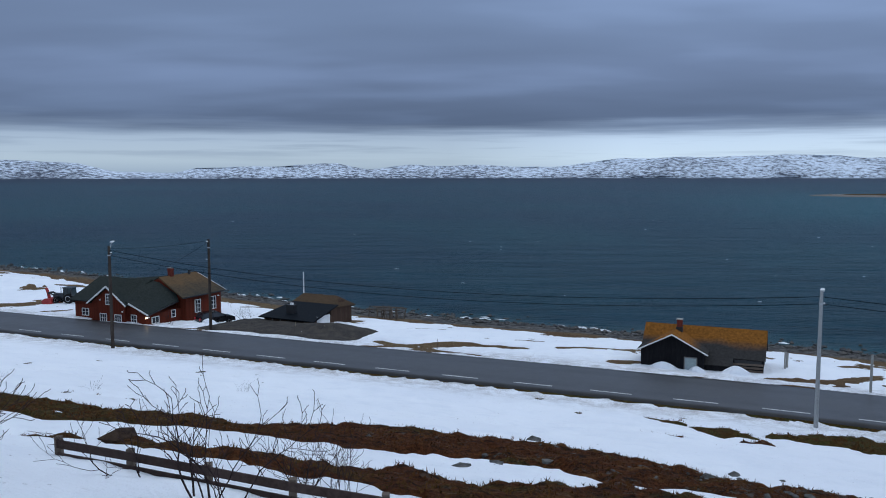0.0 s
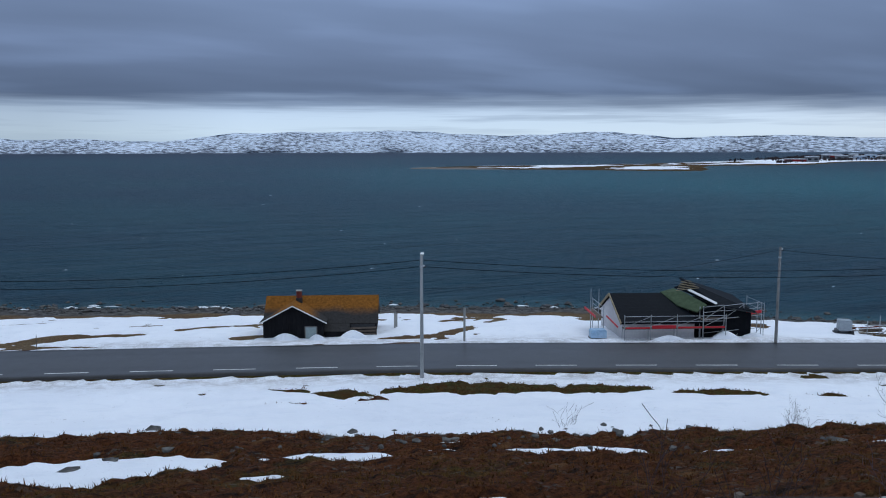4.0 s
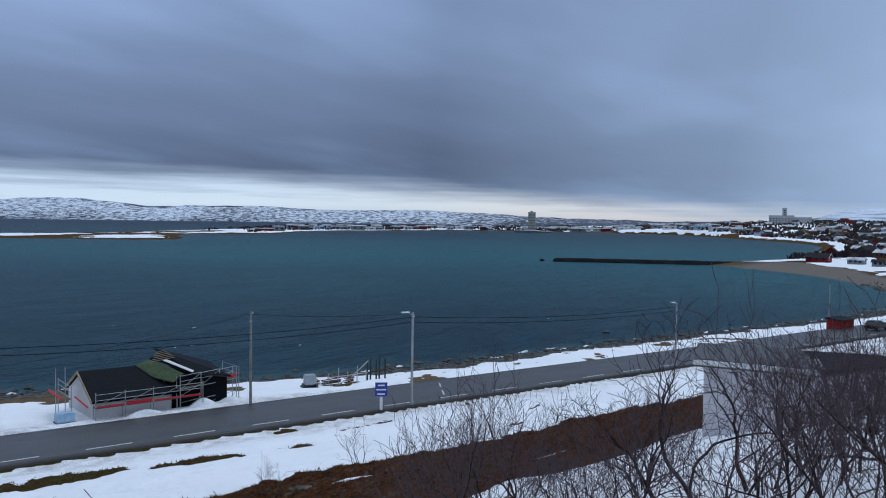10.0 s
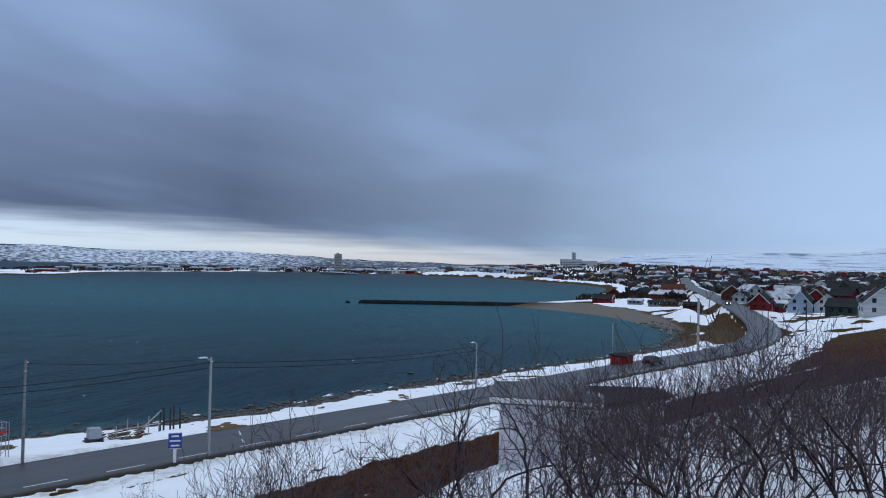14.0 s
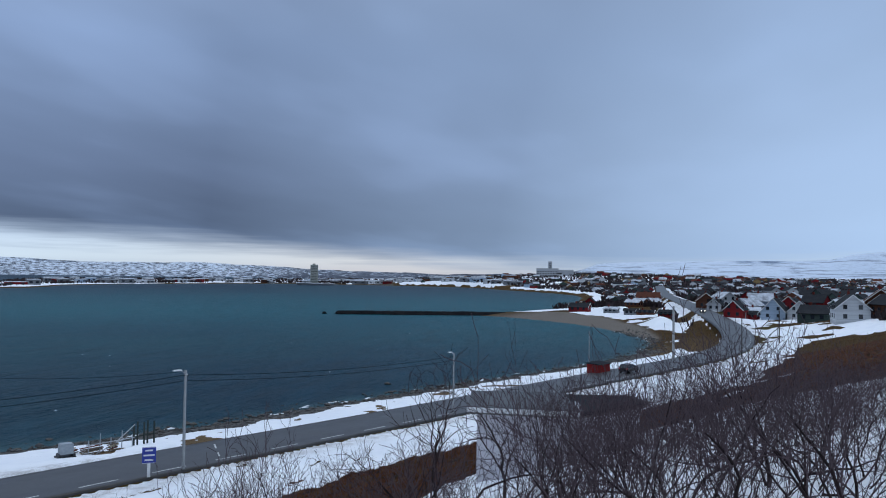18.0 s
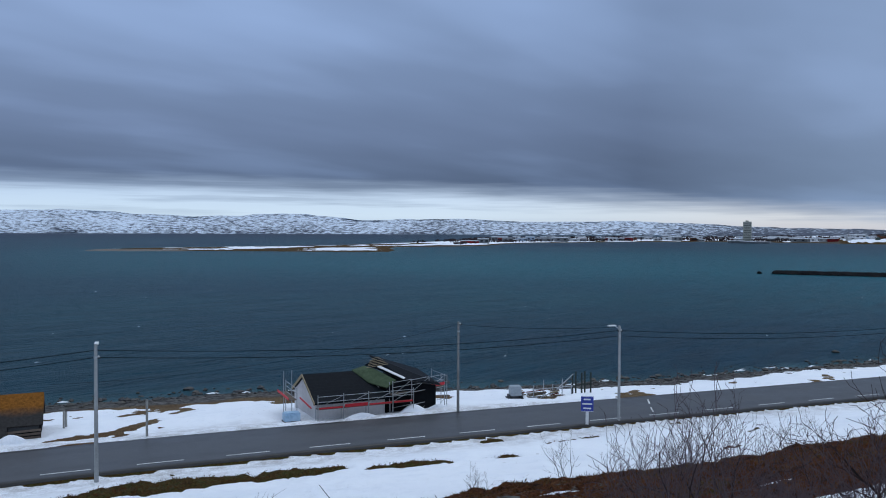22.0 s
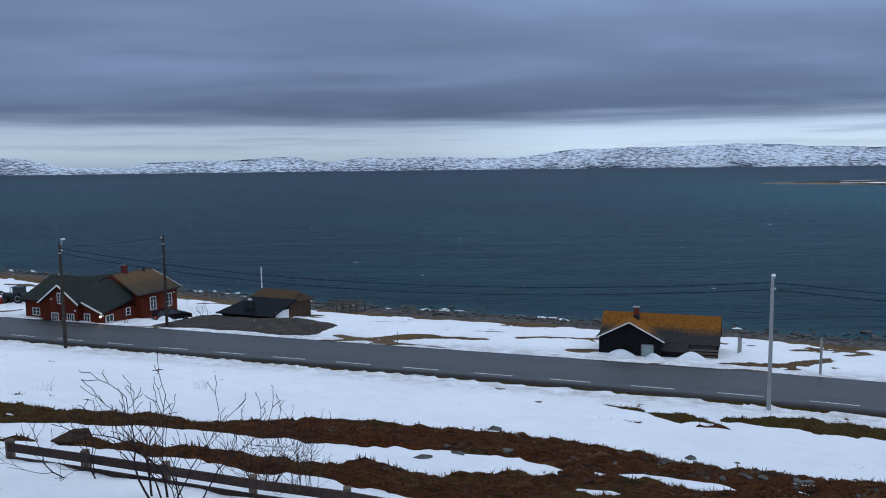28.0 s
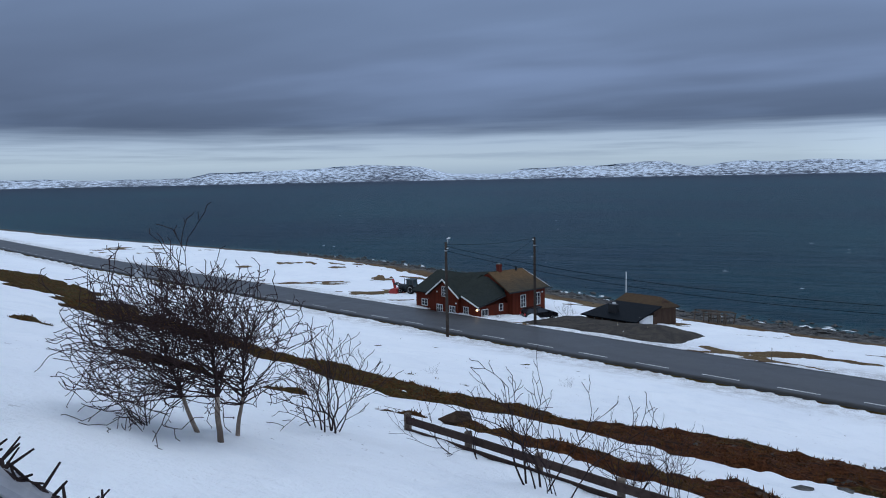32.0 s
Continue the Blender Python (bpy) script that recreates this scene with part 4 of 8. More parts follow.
LICHEN_ROOF = roof_material("lichen_roof", (0.045, 0.042, 0.04), (0.27, 0.105, 0.018), 0.92, 2.0, 2.9, 1.4)
GREEN_ROOF = roof_material("green_grey_roof", (0.026, 0.032, 0.031), (0.036, 0.04, 0.032), 0.6, 1.0, 6.0)
RUST_ROOF = roof_material("brown_roof", (0.045, 0.045, 0.038), (0.15, 0.09, 0.045), 0.85, 2.6, 5.0, 1.6)
BLACK_ROOF = roof_material("black_felt_roof", (0.006, 0.008, 0.011), (0.01, 0.013, 0.017), 0.4, 0, 3, 2.0, 0.6)
BROWN_ROOF = roof_material("turf_brown_roof", (0.06, 0.042, 0.03), (0.11, 0.07, 0.04), 0.7, 1.0, 2.6)
GREEN_FELT = material("green_underlay", (0.075, 0.105, 0.06), 0.75, vary=0.2, grain=3)
BRICK = material("chimney_brick", (0.2, 0.045, 0.032), 0.85, grain=12, vary=0.3, stain=(0.08, 0.03, 0.028))
CONCRETE = material("concrete", (0.4, 0.38, 0.35), 0.9, grain=8, vary=0.15, stain=(0.25, 0.24, 0.22), stain_amount=0.4)
HOUSE_WRAP = material("wind_barrier_sheet", (0.68, 0.66, 0.66), 0.8, grain=3, vary=0.08, stain=(0.38, 0.37, 0.37))
TAR_PAPER = material("black_wind_paper", (0.008, 0.009, 0.011), 0.85, grain=4, vary=0.25)
RAW_WOOD = material("raw_wood", (0.36, 0.29, 0.19), 0.8, grain=10, vary=0.2, random=0.15)
RED_PLASTIC = material("red_toe_board", (0.62, 0.018, 0.03), 0.5, grain=8, vary=0.15)
BLUE_SIGN = material("blue_sign_face", (0.012, 0.035, 0.3), 0.4, grain=8, vary=0.08)
PALE_DOOR = material("pale_door_paint", (0.33, 0.4, 0.4), 0.7, grain=6, vary=0.1, stain=(0.22, 0.25, 0.25))
GRAVEL = material("dark_gravel", (0.055, 0.05, 0.046), 0.95, grain=9, vary=0.45, bump=0.8, stain=(0.1, 0.085, 0.07), stain_amount=0.5)
ROCK = material("lichened_rock", (0.085, 0.083, 0.08), 0.9, grain=5, vary=0.35, bump=0.6, stain=(0.22, 0.21, 0.19), stain_amount=0.5)
WET_ROCK = material("wet_dark_rock", (0.028, 0.027, 0.027), 0.55, grain=4, vary=0.5, bump=0.6, stain=(0.1, 0.085, 0.06), stain_amount=0.5)
BARK = material("dark_bark", (0.032, 0.022, 0.022), 0.9, grain=14, vary=0.35, stain=(0.07, 0.05, 0.045))
BIRCH_BARK = material("birch_bark", (0.32, 0.25, 0.2), 0.85, grain=9, vary=0.3, stain=(0.05, 0.035, 0.03), stain_amount=0.7)
THICKET_TWIG = material("purple_grey_twig", (0.1, 0.073, 0.08), 0.9, grain=10, vary=0.3, bump=0)
TWIG = material("red_brown_twig", (0.055, 0.034, 0.033), 0.9, grain=10, vary=0.3, bump=0)
CAR_PAINT = material("black_car_paint", (0.008, 0.008, 0.01), 0.25, 0.2, grain=3, vary=0.1, bump=0)
TYRE = material("tyre_rubber", (0.014, 0.014, 0.014), 0.9, grain=20)
ALLOY = material("alloy", (0.5, 0.5, 0.52), 0.35, 0.9, grain=12)
TRACTOR_RED = material("implement_red", (0.42, 0.03, 0.025), 0.5, grain=6, vary=0.2, stain=(0.15, 0.03, 0.03))
TRACTOR_BODY = material("tractor_body", (0.016, 0.022, 0.03), 0.45, grain=6)
LAMP_GLOW = glow_material("warm_lamp", (1.0, 0.72, 0.38), 6.0)
HEAD_GLOW = glow_material("headlamp", (1.0, 0.93, 0.8), 8.0)
TIDE_ROCK = material("black_tide_rock", (0.013, 0.013, 0.015), 0.75, grain=2, vary=0.4, bump=0.5, stain=(0.035, 0.032, 0.03), stain_amount=0.4)
FOAM = material("sea_foam", (0.75, 0.78, 0.8), 0.8, grain=6, vary=0.1, bump=0)
GARAGE_WALL = material("pale_garage_wall", (0.66, 0.63, 0.66), 0.85, grain=4, vary=0.08, stain=(0.44, 0.42, 0.43))
SHEEN_FELT = material("sheen_grey_felt", (0.12, 0.125, 0.135), 0.8, grain=5, vary=0.15, stain=(0.13, 0.13, 0.14))

# ---- the large red house by the road ----
def red_house():
    x, y = beside(-68, 66)
    h = thing("red_house", x, y, 2.0, ROAD_TURN, "long rust-red wooden house with green-grey roofs and white windows", "house")
    # local x along the road, y to the sea
    RIDGE, RX = 5.0, 1.7
    part("main_wall", prism(bmesh.new(), [(-2.6, -1.2), (5.75, -1.2), (5.75, 3.15), (RX, RIDGE - 0.15), (-2.6, 3.0)], "y", 2.2, 8.0), RED_BOARDS, h, "rust-red vertical boards")
    part("front_wing_wall", prism(bmesh.new(), [(2.2, -1), (5.05, -1), (5.05, 1.75), (2.6, 2.8), (2.2, 2.8)], "y", -2.9, 2.4), RED_BOARDS, h)
    part("gable_wing_wall", prism(bmesh.new(), [(-2.45, 0), (2.3, 0), (2.3, 2.85), (0, 4.45), (-2.45, 2.85)], "y", -3.3, 1.0), RED_BOARDS, h)
    part("west_wing_wall", prism(bmesh.new(), [(-2.0, 0), (6.0, 0), (6.0, 2.7), (2.0, 4.5), (-2.0, 2.75)], "x", -6.5, 0.0), RED_BOARDS, h)
    part("foundation", boxes((-2.5, 5.8, 2.3, 8.06, -1.4, -0.45)), CONCRETE, h)
    # roofs
    part("east_roof", slab(bmesh.new(), [(RX, 2.4, RIDGE), (RX, 8.5, RIDGE), (6.1, 8.5, 3.08), (6.1, 1.3, 3.08)], 0.14), RUST_ROOF, h, "weathered brown roof slope")
    part("back_roof", slab(bmesh.new(), [(RX, 2.4, RIDGE + 0.01), (-3.0, 2.4, 2.9), (-3.0, 8.5, 2.9), (RX, 8.5, RIDGE + 0.01)], 0.14), GREEN_ROOF, h)
    a, b, c, d, e = (-1.5, 2.0, 4.78), (RX, 4.2, RIDGE + 0.02), (2.35, -3.2, 3.05), (5.2, 1.6, 2.75), (5.45, -3.2, 1.85)
    for corners in ((a, b, c), (b, d, c), (d, e, c)):
        part("catslide_roof", slab(bmesh.new(), corners, 0.12), GREEN_ROOF, h)
    part("gable_roof_slope", slab(bmesh.new(), [(0, -3.6, 4.66), (0, 1.9, 4.66), (-2.85, 1.9, 2.68), (-2.85, -3.6, 2.68)], 0.13), GREEN_ROOF, h)
    part("gable_roof_slope", slab(bmesh.new(), [(0, -3.6, 4.66), (2.7, -3.6, 2.68), (2.7, 1.9, 2.68), (0, 1.9, 4.66)], 0.13), GREEN_ROOF, h)
    part("west_roof_slope", slab(bmesh.new(), [(-6.9, 2.0, 4.74), (1.0, 2.0, 4.74), (1.0, -2.45, 2.64), (-6.9, -2.45, 2.64)], 0.14), GREEN_ROOF, h)
    part("west_roof_slope", slab(bmesh.new(), [(-6.9, 2.0, 4.74), (-6.9, 6.4, 2.6), (1.0, 6.4, 2.6), (1.0, 2.0, 4.74)], 0.14), GREEN_ROOF, h)
    for a, b in (((0, -3.64, 4.6), (-2.88, -3.64, 2.62)), ((0, -3.64, 4.6), (2.73, -3.64, 2.62)), ((2.75, -3.24, 2.86), (5.5, -3.24, 1.78)), ((RX, 8.54, 4.92), (6.12, 8.54, 3.0))):
        part("barge_board", beam(bmesh.new(), a, b, 0.06, 0.16), WHITE_PAINT, h, "white-painted barge board")
    part("eave_board", beam(bmesh.new(), (6.14, 1.3, 3.0), (6.14, 8.5, 3.0), 0.05, 0.14), DARK_METAL, h)
    part("eave_board", beam(bmesh.new(), (5.47, -3.2, 1.76), (5.24, 1.6, 2.62), 0.05, 0.12), DARK_METAL, h)
    # chimney
    ch = part("chimney", boxes((1.5, 1.98, 4.0, 4.48, 4.3, 5.85), (1.46, 2.02, 3.96, 4.52, 5.62, 5.74)), BRICK, h, "red brick chimney")
    part("chimney_cap", boxes((1.48, 2.0, 3.98, 4.5, 5.85, 5.9)), CONCRETE, ch)
    part("vent_pipe", tube(bmesh.new(), (2.0, 7.0, 4.7), (2.0, 7.0, 5.35), 0.14), DARK_METAL, h)
    # windows: east front, gable, wings
    for yy in (4.0, 6.6):
        window(h, (5.78, yy, 1.1), 90, 0.8, 1.35, 2, 3)
    window(h, (5.08, -1.8, 0.75), 90, 0.95, 0.62, 2, 1)
    window(h, (5.08, 0.9, 1.0), 90, 0.5, 0.7, 1, 2)
    window(h, (0.0, -3.33, 2.65), 0, 0.62, 1.05, 2, 3)
    for xx in (-0.8, 1.35):
        window(h, (xx, -3.33, 0.35), 0, 0.85, 1.2, 3, 3)
    window(h, (3.2, -2.93, 0.35), 0, 0.66, 1.25, 2, 3)
    window(h, (-4.9, -2.03, 0.95), 0, 0.9, 0.7, 2, 2)
    # outdoor lamp under the eave, alight
    lamp = part("eave_lamp", boxes((5.1, 5.45, -3.2, -2.95, 1.5, 1.6)), WHITE_PAINT, h, "lit lamp under the eave")
    part("bulb", lathe(bmesh.new(), [(0.03, 0), (0.1, 0.03), (0.11, 0.1), (0.05, 0.16)], 10, (5.3, -3.28, 1.42)), LAMP_GLOW, lamp)
    for xx, zz in ((-1.2, 3.0), (2.0, 1.9)):
        part("wall_lamp", boxes((xx - 0.06, xx + 0.06, -3.42, -3.3, zz, zz + 0.14)), WHITE_PAINT, h)
    part("wall_lamp", boxes((5.75, 5.87, 7.4, 7.52, 2.4, 2.55)), WHITE_PAINT, h)


# ---- the tarred hut with an orange lichen roof ----
def hut():
    x, y = beside(-9.6, 67.2)
    h = thing("old_hut", x, y, 2.1, ROAD_TURN, "black tarred wooden hut with an orange lichen-covered roof", "hut")
    bm = prism(bmesh.new(), [(-2.55, -0.3), (2.55, -0.3), (2.55, 1.85), (0, 3.15), (-2.55, 1.85)], "y", 0.0, 3.3)
    part("gable_wall", bm, BLACK_BOARDS, h, "black tarred vertical boards")
    bm = prism(bmesh.new(), [(1.2, -0.3), (5.5, -0.3), (5.5, 1.45), (3.3, 3.35), (1.2, 1.45)], "x", -2.5, 7.0)
    part("main_wall", bm, BLACK_BOARDS, h)
    part("main_roof_slope", slab(bmesh.new(), [(-2.75, 3.3, 3.5), (7.2, 3.3, 3.5), (7.2, 1.0, 1.42), (-2.75, 1.0, 1.42)], 0.12), LICHEN_ROOF, h, "orange lichen over grey shingles")
    part("main_roof_slope", slab(bmesh.new(), [(-2.75, 3.3, 3.5), (-2.75, 5.7, 1.4), (7.2, 5.7, 1.4), (7.2, 3.3, 3.5)], 0.12), LICHEN_ROOF, h)
    for s in (-1, 1):
        part("gable_roof_slope", slab(bmesh.new(), [(0, -0.3, 3.3), (0, 3.6, 3.3), (s * 2.85, 2.2, 1.8), (s * 2.85, -0.3, 1.8)], 0.12), LICHEN_ROOF, h)
        part("barge_board", beam(bmesh.new(), (0, -0.34, 3.24), (s * 2.9, -0.34, 1.72), 0.05, 0.1), WHITE_PAINT, h, "white-edged barge board")
    part("porch_roof", slab(bmesh.new(), [(2.4, 1.35, 1.75), (4.75, 1.35, 1.75), (4.75, 0.45, 0.85), (2.4, 0.45, 0.85)], 0.1), LICHEN_ROOF, h)
    part("porch_wall", boxes((2.6, 4.6, 0.6, 1.3, -0.4, 0.85)), BLACK_BOARDS, h)
    # dark strip standing in for the shaded gap under the eave
    part("eave_gap", boxes((4.8, 6.9, 1.1, 1.2, 1.02, 1.3)), DARK_METAL, h)
    for k in range(3):
        part("loose_board", beam(bmesh.new(), (4.7, 1.1 - 0.03 * k, 0.95 - 0.25 * k), (7.05, 1.12 - 0.03 * k, 1.0 - 0.27 * k), 0.04, 0.17), TIMBER, h)
    part("corner_board", boxes((6.96, 7.06, 1.12, 1.22, -0.3, 1.45)), BLACK_BOARDS, h)
    door = part("door", boxes((1.05, 1.95, -0.05, 0.02, -0.1, 1.35)), PALE_DOOR, h, "pale grey-green plank door")
    part("door_frame", boxes((0.97, 1.05, -0.07, 0.03, -0.1, 1.43), (1.95, 2.03, -0.07, 0.03, -0.1, 1.43), (0.97, 2.03, -0.07, 0.03, 1.35, 1.43)), GREY_BOARDS, door)
    ch = part("chimney", boxes((0.05, 0.47, 2.1, 2.52, 2.7, 4.1)), BRICK, h, "red brick chimney")
    part("chimney_flashing", boxes((0.0, 0.52, 2.05, 2.57, 2.7, 3.5)), DARK_METAL, ch)
    part("chimney_cap", boxes((0.0, 0.52, 2.05, 2.57, 4.1, 4.17)), CONCRETE, ch)


# ---- the house under construction, with its scaffold ----
def new_house():
    x, y = beside(17.9, 64.7)
    h = thing("unfinished_house", x, y, 2.2, ROAD_TURN, "unfinished house with grey sheeted walls and black felt roofs", "house")
    bm = prism(bmesh.new(), [(0, -0.4), (7.2, -0.4), (7.2, 1.85), (3.7, 3.45), (0, 1.85)], "x", 0.25, 6.4)
    part("front_wall", bm, HOUSE_WRAP, h, "light grey wind-barrier sheeting")
    bm = prism(bmesh.new(), [(6.6, -0.4), (11.4, -0.4), (11.4, 2.45), (8.1, 3.1), (6.6, 2.4)], "y", 0.35, 5.0)
    part("east_wall", bm, TAR_PAPER, h, "black wind-paper wall")
    part("front_roof_slope", slab(bmesh.new(), [(0.05, 3.7, 3.68), (4.7, 3.7, 3.68), (7.1, -0.35, 1.9), (0.05, -0.35, 1.9)], 0.16), BLACK_ROOF, h, "black roofing felt")
    part("back_roof_slope", slab(bmesh.new(), [(0.05, 3.7, 3.68), (0.05, 7.4, 1.8), (6.4, 7.4, 1.8), (6.4, 3.7, 3.68)], 0.16), BLACK_ROOF, h)
    part("valley_underlay", slab(bmesh.new(), [(4.6, 3.8, 3.76), (5.8, 3.8, 4.05), (6.4, 2.4, 3.9), (7.5, 0.2, 3.25), (6.6, 0.1, 2.65), (5.5, 1.7, 2.92)], 0.1), GREEN_FELT, h, "bare green roof underlay")
    part("east_roof_slope", slab(bmesh.new(), [(6.9, 3.6, 4.72), (7.0, 5.6, 4.72), (11.75, 5.4, 3.15), (11.75, 0.2, 2.6), (8.3, 0.2, 3.25)], 0.16), BLACK_ROOF, h)
    part("wing_roof_slope", slab(bmesh.new(), [(6.9, 3.6, 4.72), (8.3, 0.2, 3.25), (6.5, 2.3, 3.95), (5.9, 3.9, 4.1)], 0.1), BLACK_ROOF, h)
    part("barge_board", beam(bmesh.new(), (0.02, 3.7, 3.62), (0.02, -0.4, 1.82), 0.05, 0.24), RAW_WOOD, h)
    part("barge_board", beam(bmesh.new(), (0.02, 3.7, 3.62), (0.02, 7.4, 1.75), 0.05, 0.24), RAW_WOOD, h)
    part("gable_sheet", prism(bmesh.new(), [(0.2, 1.7), (7.0, 1.7), (3.7, 3.38)], "x", 0.21, 0.25), HOUSE_WRAP, h, "pale gable sheeting")
    part("eave_board", beam(bmesh.new(), (11.77, 0.15, 2.5), (8.4, 0.15, 3.12), 0.05, 0.1), DARK_METAL, h)
    part("flashing", slab(bmesh.new(), [(6.6, 2.5, 4.12), (6.85, 2.75, 4.2), (8.45, 0.35, 3.38), (8.2, 0.1, 3.32)], 0.05), WHITE_PAINT, h, "pale strip along the roof edge")
    for k in range(6):
        part("batten", beam(bmesh.new(), (5.7 + 0.15 * k, 2.8 + 0.2 * k, 4.02 + 0.12 * k), (7.6 - 0.08 * k, 2.4 + 0.25 * k, 4.32 + 0.09 * k), 0.06, 0.05), RAW_WOOD, h)

    sc = thing("scaffold", x, y, 2.2, ROAD_TURN, "galvanised steel scaffold with red toe boards round the unfinished house", "scaffold")
    def upright(px, py, top, foot=-0.3):
        part("standard", tube(bmesh.new(), (px, py, foot), (px, py, top), 0.035, sides=6), GALVANISED, sc)
    def rail(a, b, r=0.028):
        part("ledger", tube(bmesh.new(), a, b, r, sides=6), GALVANISED, sc)
    xs = (0.1, 2.3, 4.5, 6.7, 8.6)
    for px in xs:
        upright(px, -1.2, 2.75)
        upright(px, -0.5, 1.6)
    for a, b in zip(xs, xs[1:]):
        for z in (2.6, 2.15):
            rail((a, -1.2, z), (b, -1.2, z))
        rail((a, -1.2, 1.7), (b, -1.2, 2.6), 0.02)
        part("deck_board", boxes((a, b, -1.2, -0.5, 1.52, 1.58)), TIMBER, sc)
        part("toe_board", boxes((a + 0.1, b - 0.1, -1.25, -1.2, 1.58, 1.58 + (0.26 if a == 2.3 else 0.13))), RED_PLASTIC, sc, "red toe board")
    xs = (6.9, 8.9, 10.8, 12.6)
    for k, px in enumerate(xs):
        py = -0.6 + 0.55 * k
        upright(px, py, 3.3 - 0.05 * k)
        upright(px, py + 0.8, 3.1)
    for k in range(3):
        a, b = xs[k], xs[k + 1]
        ya, yb = -0.6 + 0.55 * k, -0.05 + 0.55 * k
        for z in (3.2, 2.75, 2.1, 1.0):
            rail((a, ya, z), (b, yb, z + 0.05))
        rail((a, ya, 2.1), (b, yb, 3.2), 0.02)
        rail((a, ya, -0.2), (b, yb, 1.0), 0.02)
        part("deck_board", slab(bmesh.new(), [(a, ya, 2.1), (b, yb, 2.14), (b, yb + 0.8, 2.14), (a, ya + 0.8, 2.1)], 0.06), TIMBER, sc)
    part("toe_board", beam(bmesh.new(), (10.9, 0.45, 2.4), (12.6, 1.05, 2.45), 0.05, 0.26), RED_PLASTIC, sc, "red toe board")
    for py in (1.0, 4.5):
        upright(12.8, py, 3.2)
        for z in (3.1, 2.5, 2.1):
            rail((12.8, 1.0, z), (12.8, 4.5, z))
    for px, py in ((-1.0, 1.4), (-1.0, 3.2), (-1.0, 5.4), (-1.7, 3.2)):
        upright(px, py, 4.2 if py == 3.2 else 3.0)
    for z in (2.0, 2.5, 2.9):
        rail((-1.0, 1.4, z), (-1.0, 5.4, z))
    part("deck_board", boxes((-1.7, -1.0, 1.4, 5.4, 1.94, 2.0)), TIMBER, sc)
    part("toe_board", boxes((-1.75, -1.7, 1.4, 5.4, 2.0, 2.2)), RED_PLASTIC, sc, "red toe board")
    part("toe_board", beam(bmesh.new(), (-0.3, -0.6, 1.6), (-0.7, 1.6, 2.1), 0.05, 0.14), RED_PLASTIC, sc, "red toe board")

    bx, by = beside(16.2, 65.2)
    crate = thing("building_crate", bx, by, surface_at(bx, by), ROAD_TURN, "light blue wrapped pallet beside the unfinished house", "pallet")
    wrap = material("blue_wrap", (0.3, 0.48, 0.66), 0.45, grain=5, vary=0.15, stain=(0.6, 0.7, 0.78))
    part("load", boxes((-0.65, 0.65, -0.45, 0.45, 0.1, 0.72), (-0.6, 0.6, -0.4, 0.4, 0.72, 0.78)), wrap, crate)
    part("pallet_base", boxes((-0.7, 0.7, -0.5, 0.5, 0.0, 0.1)), TIMBER, crate)


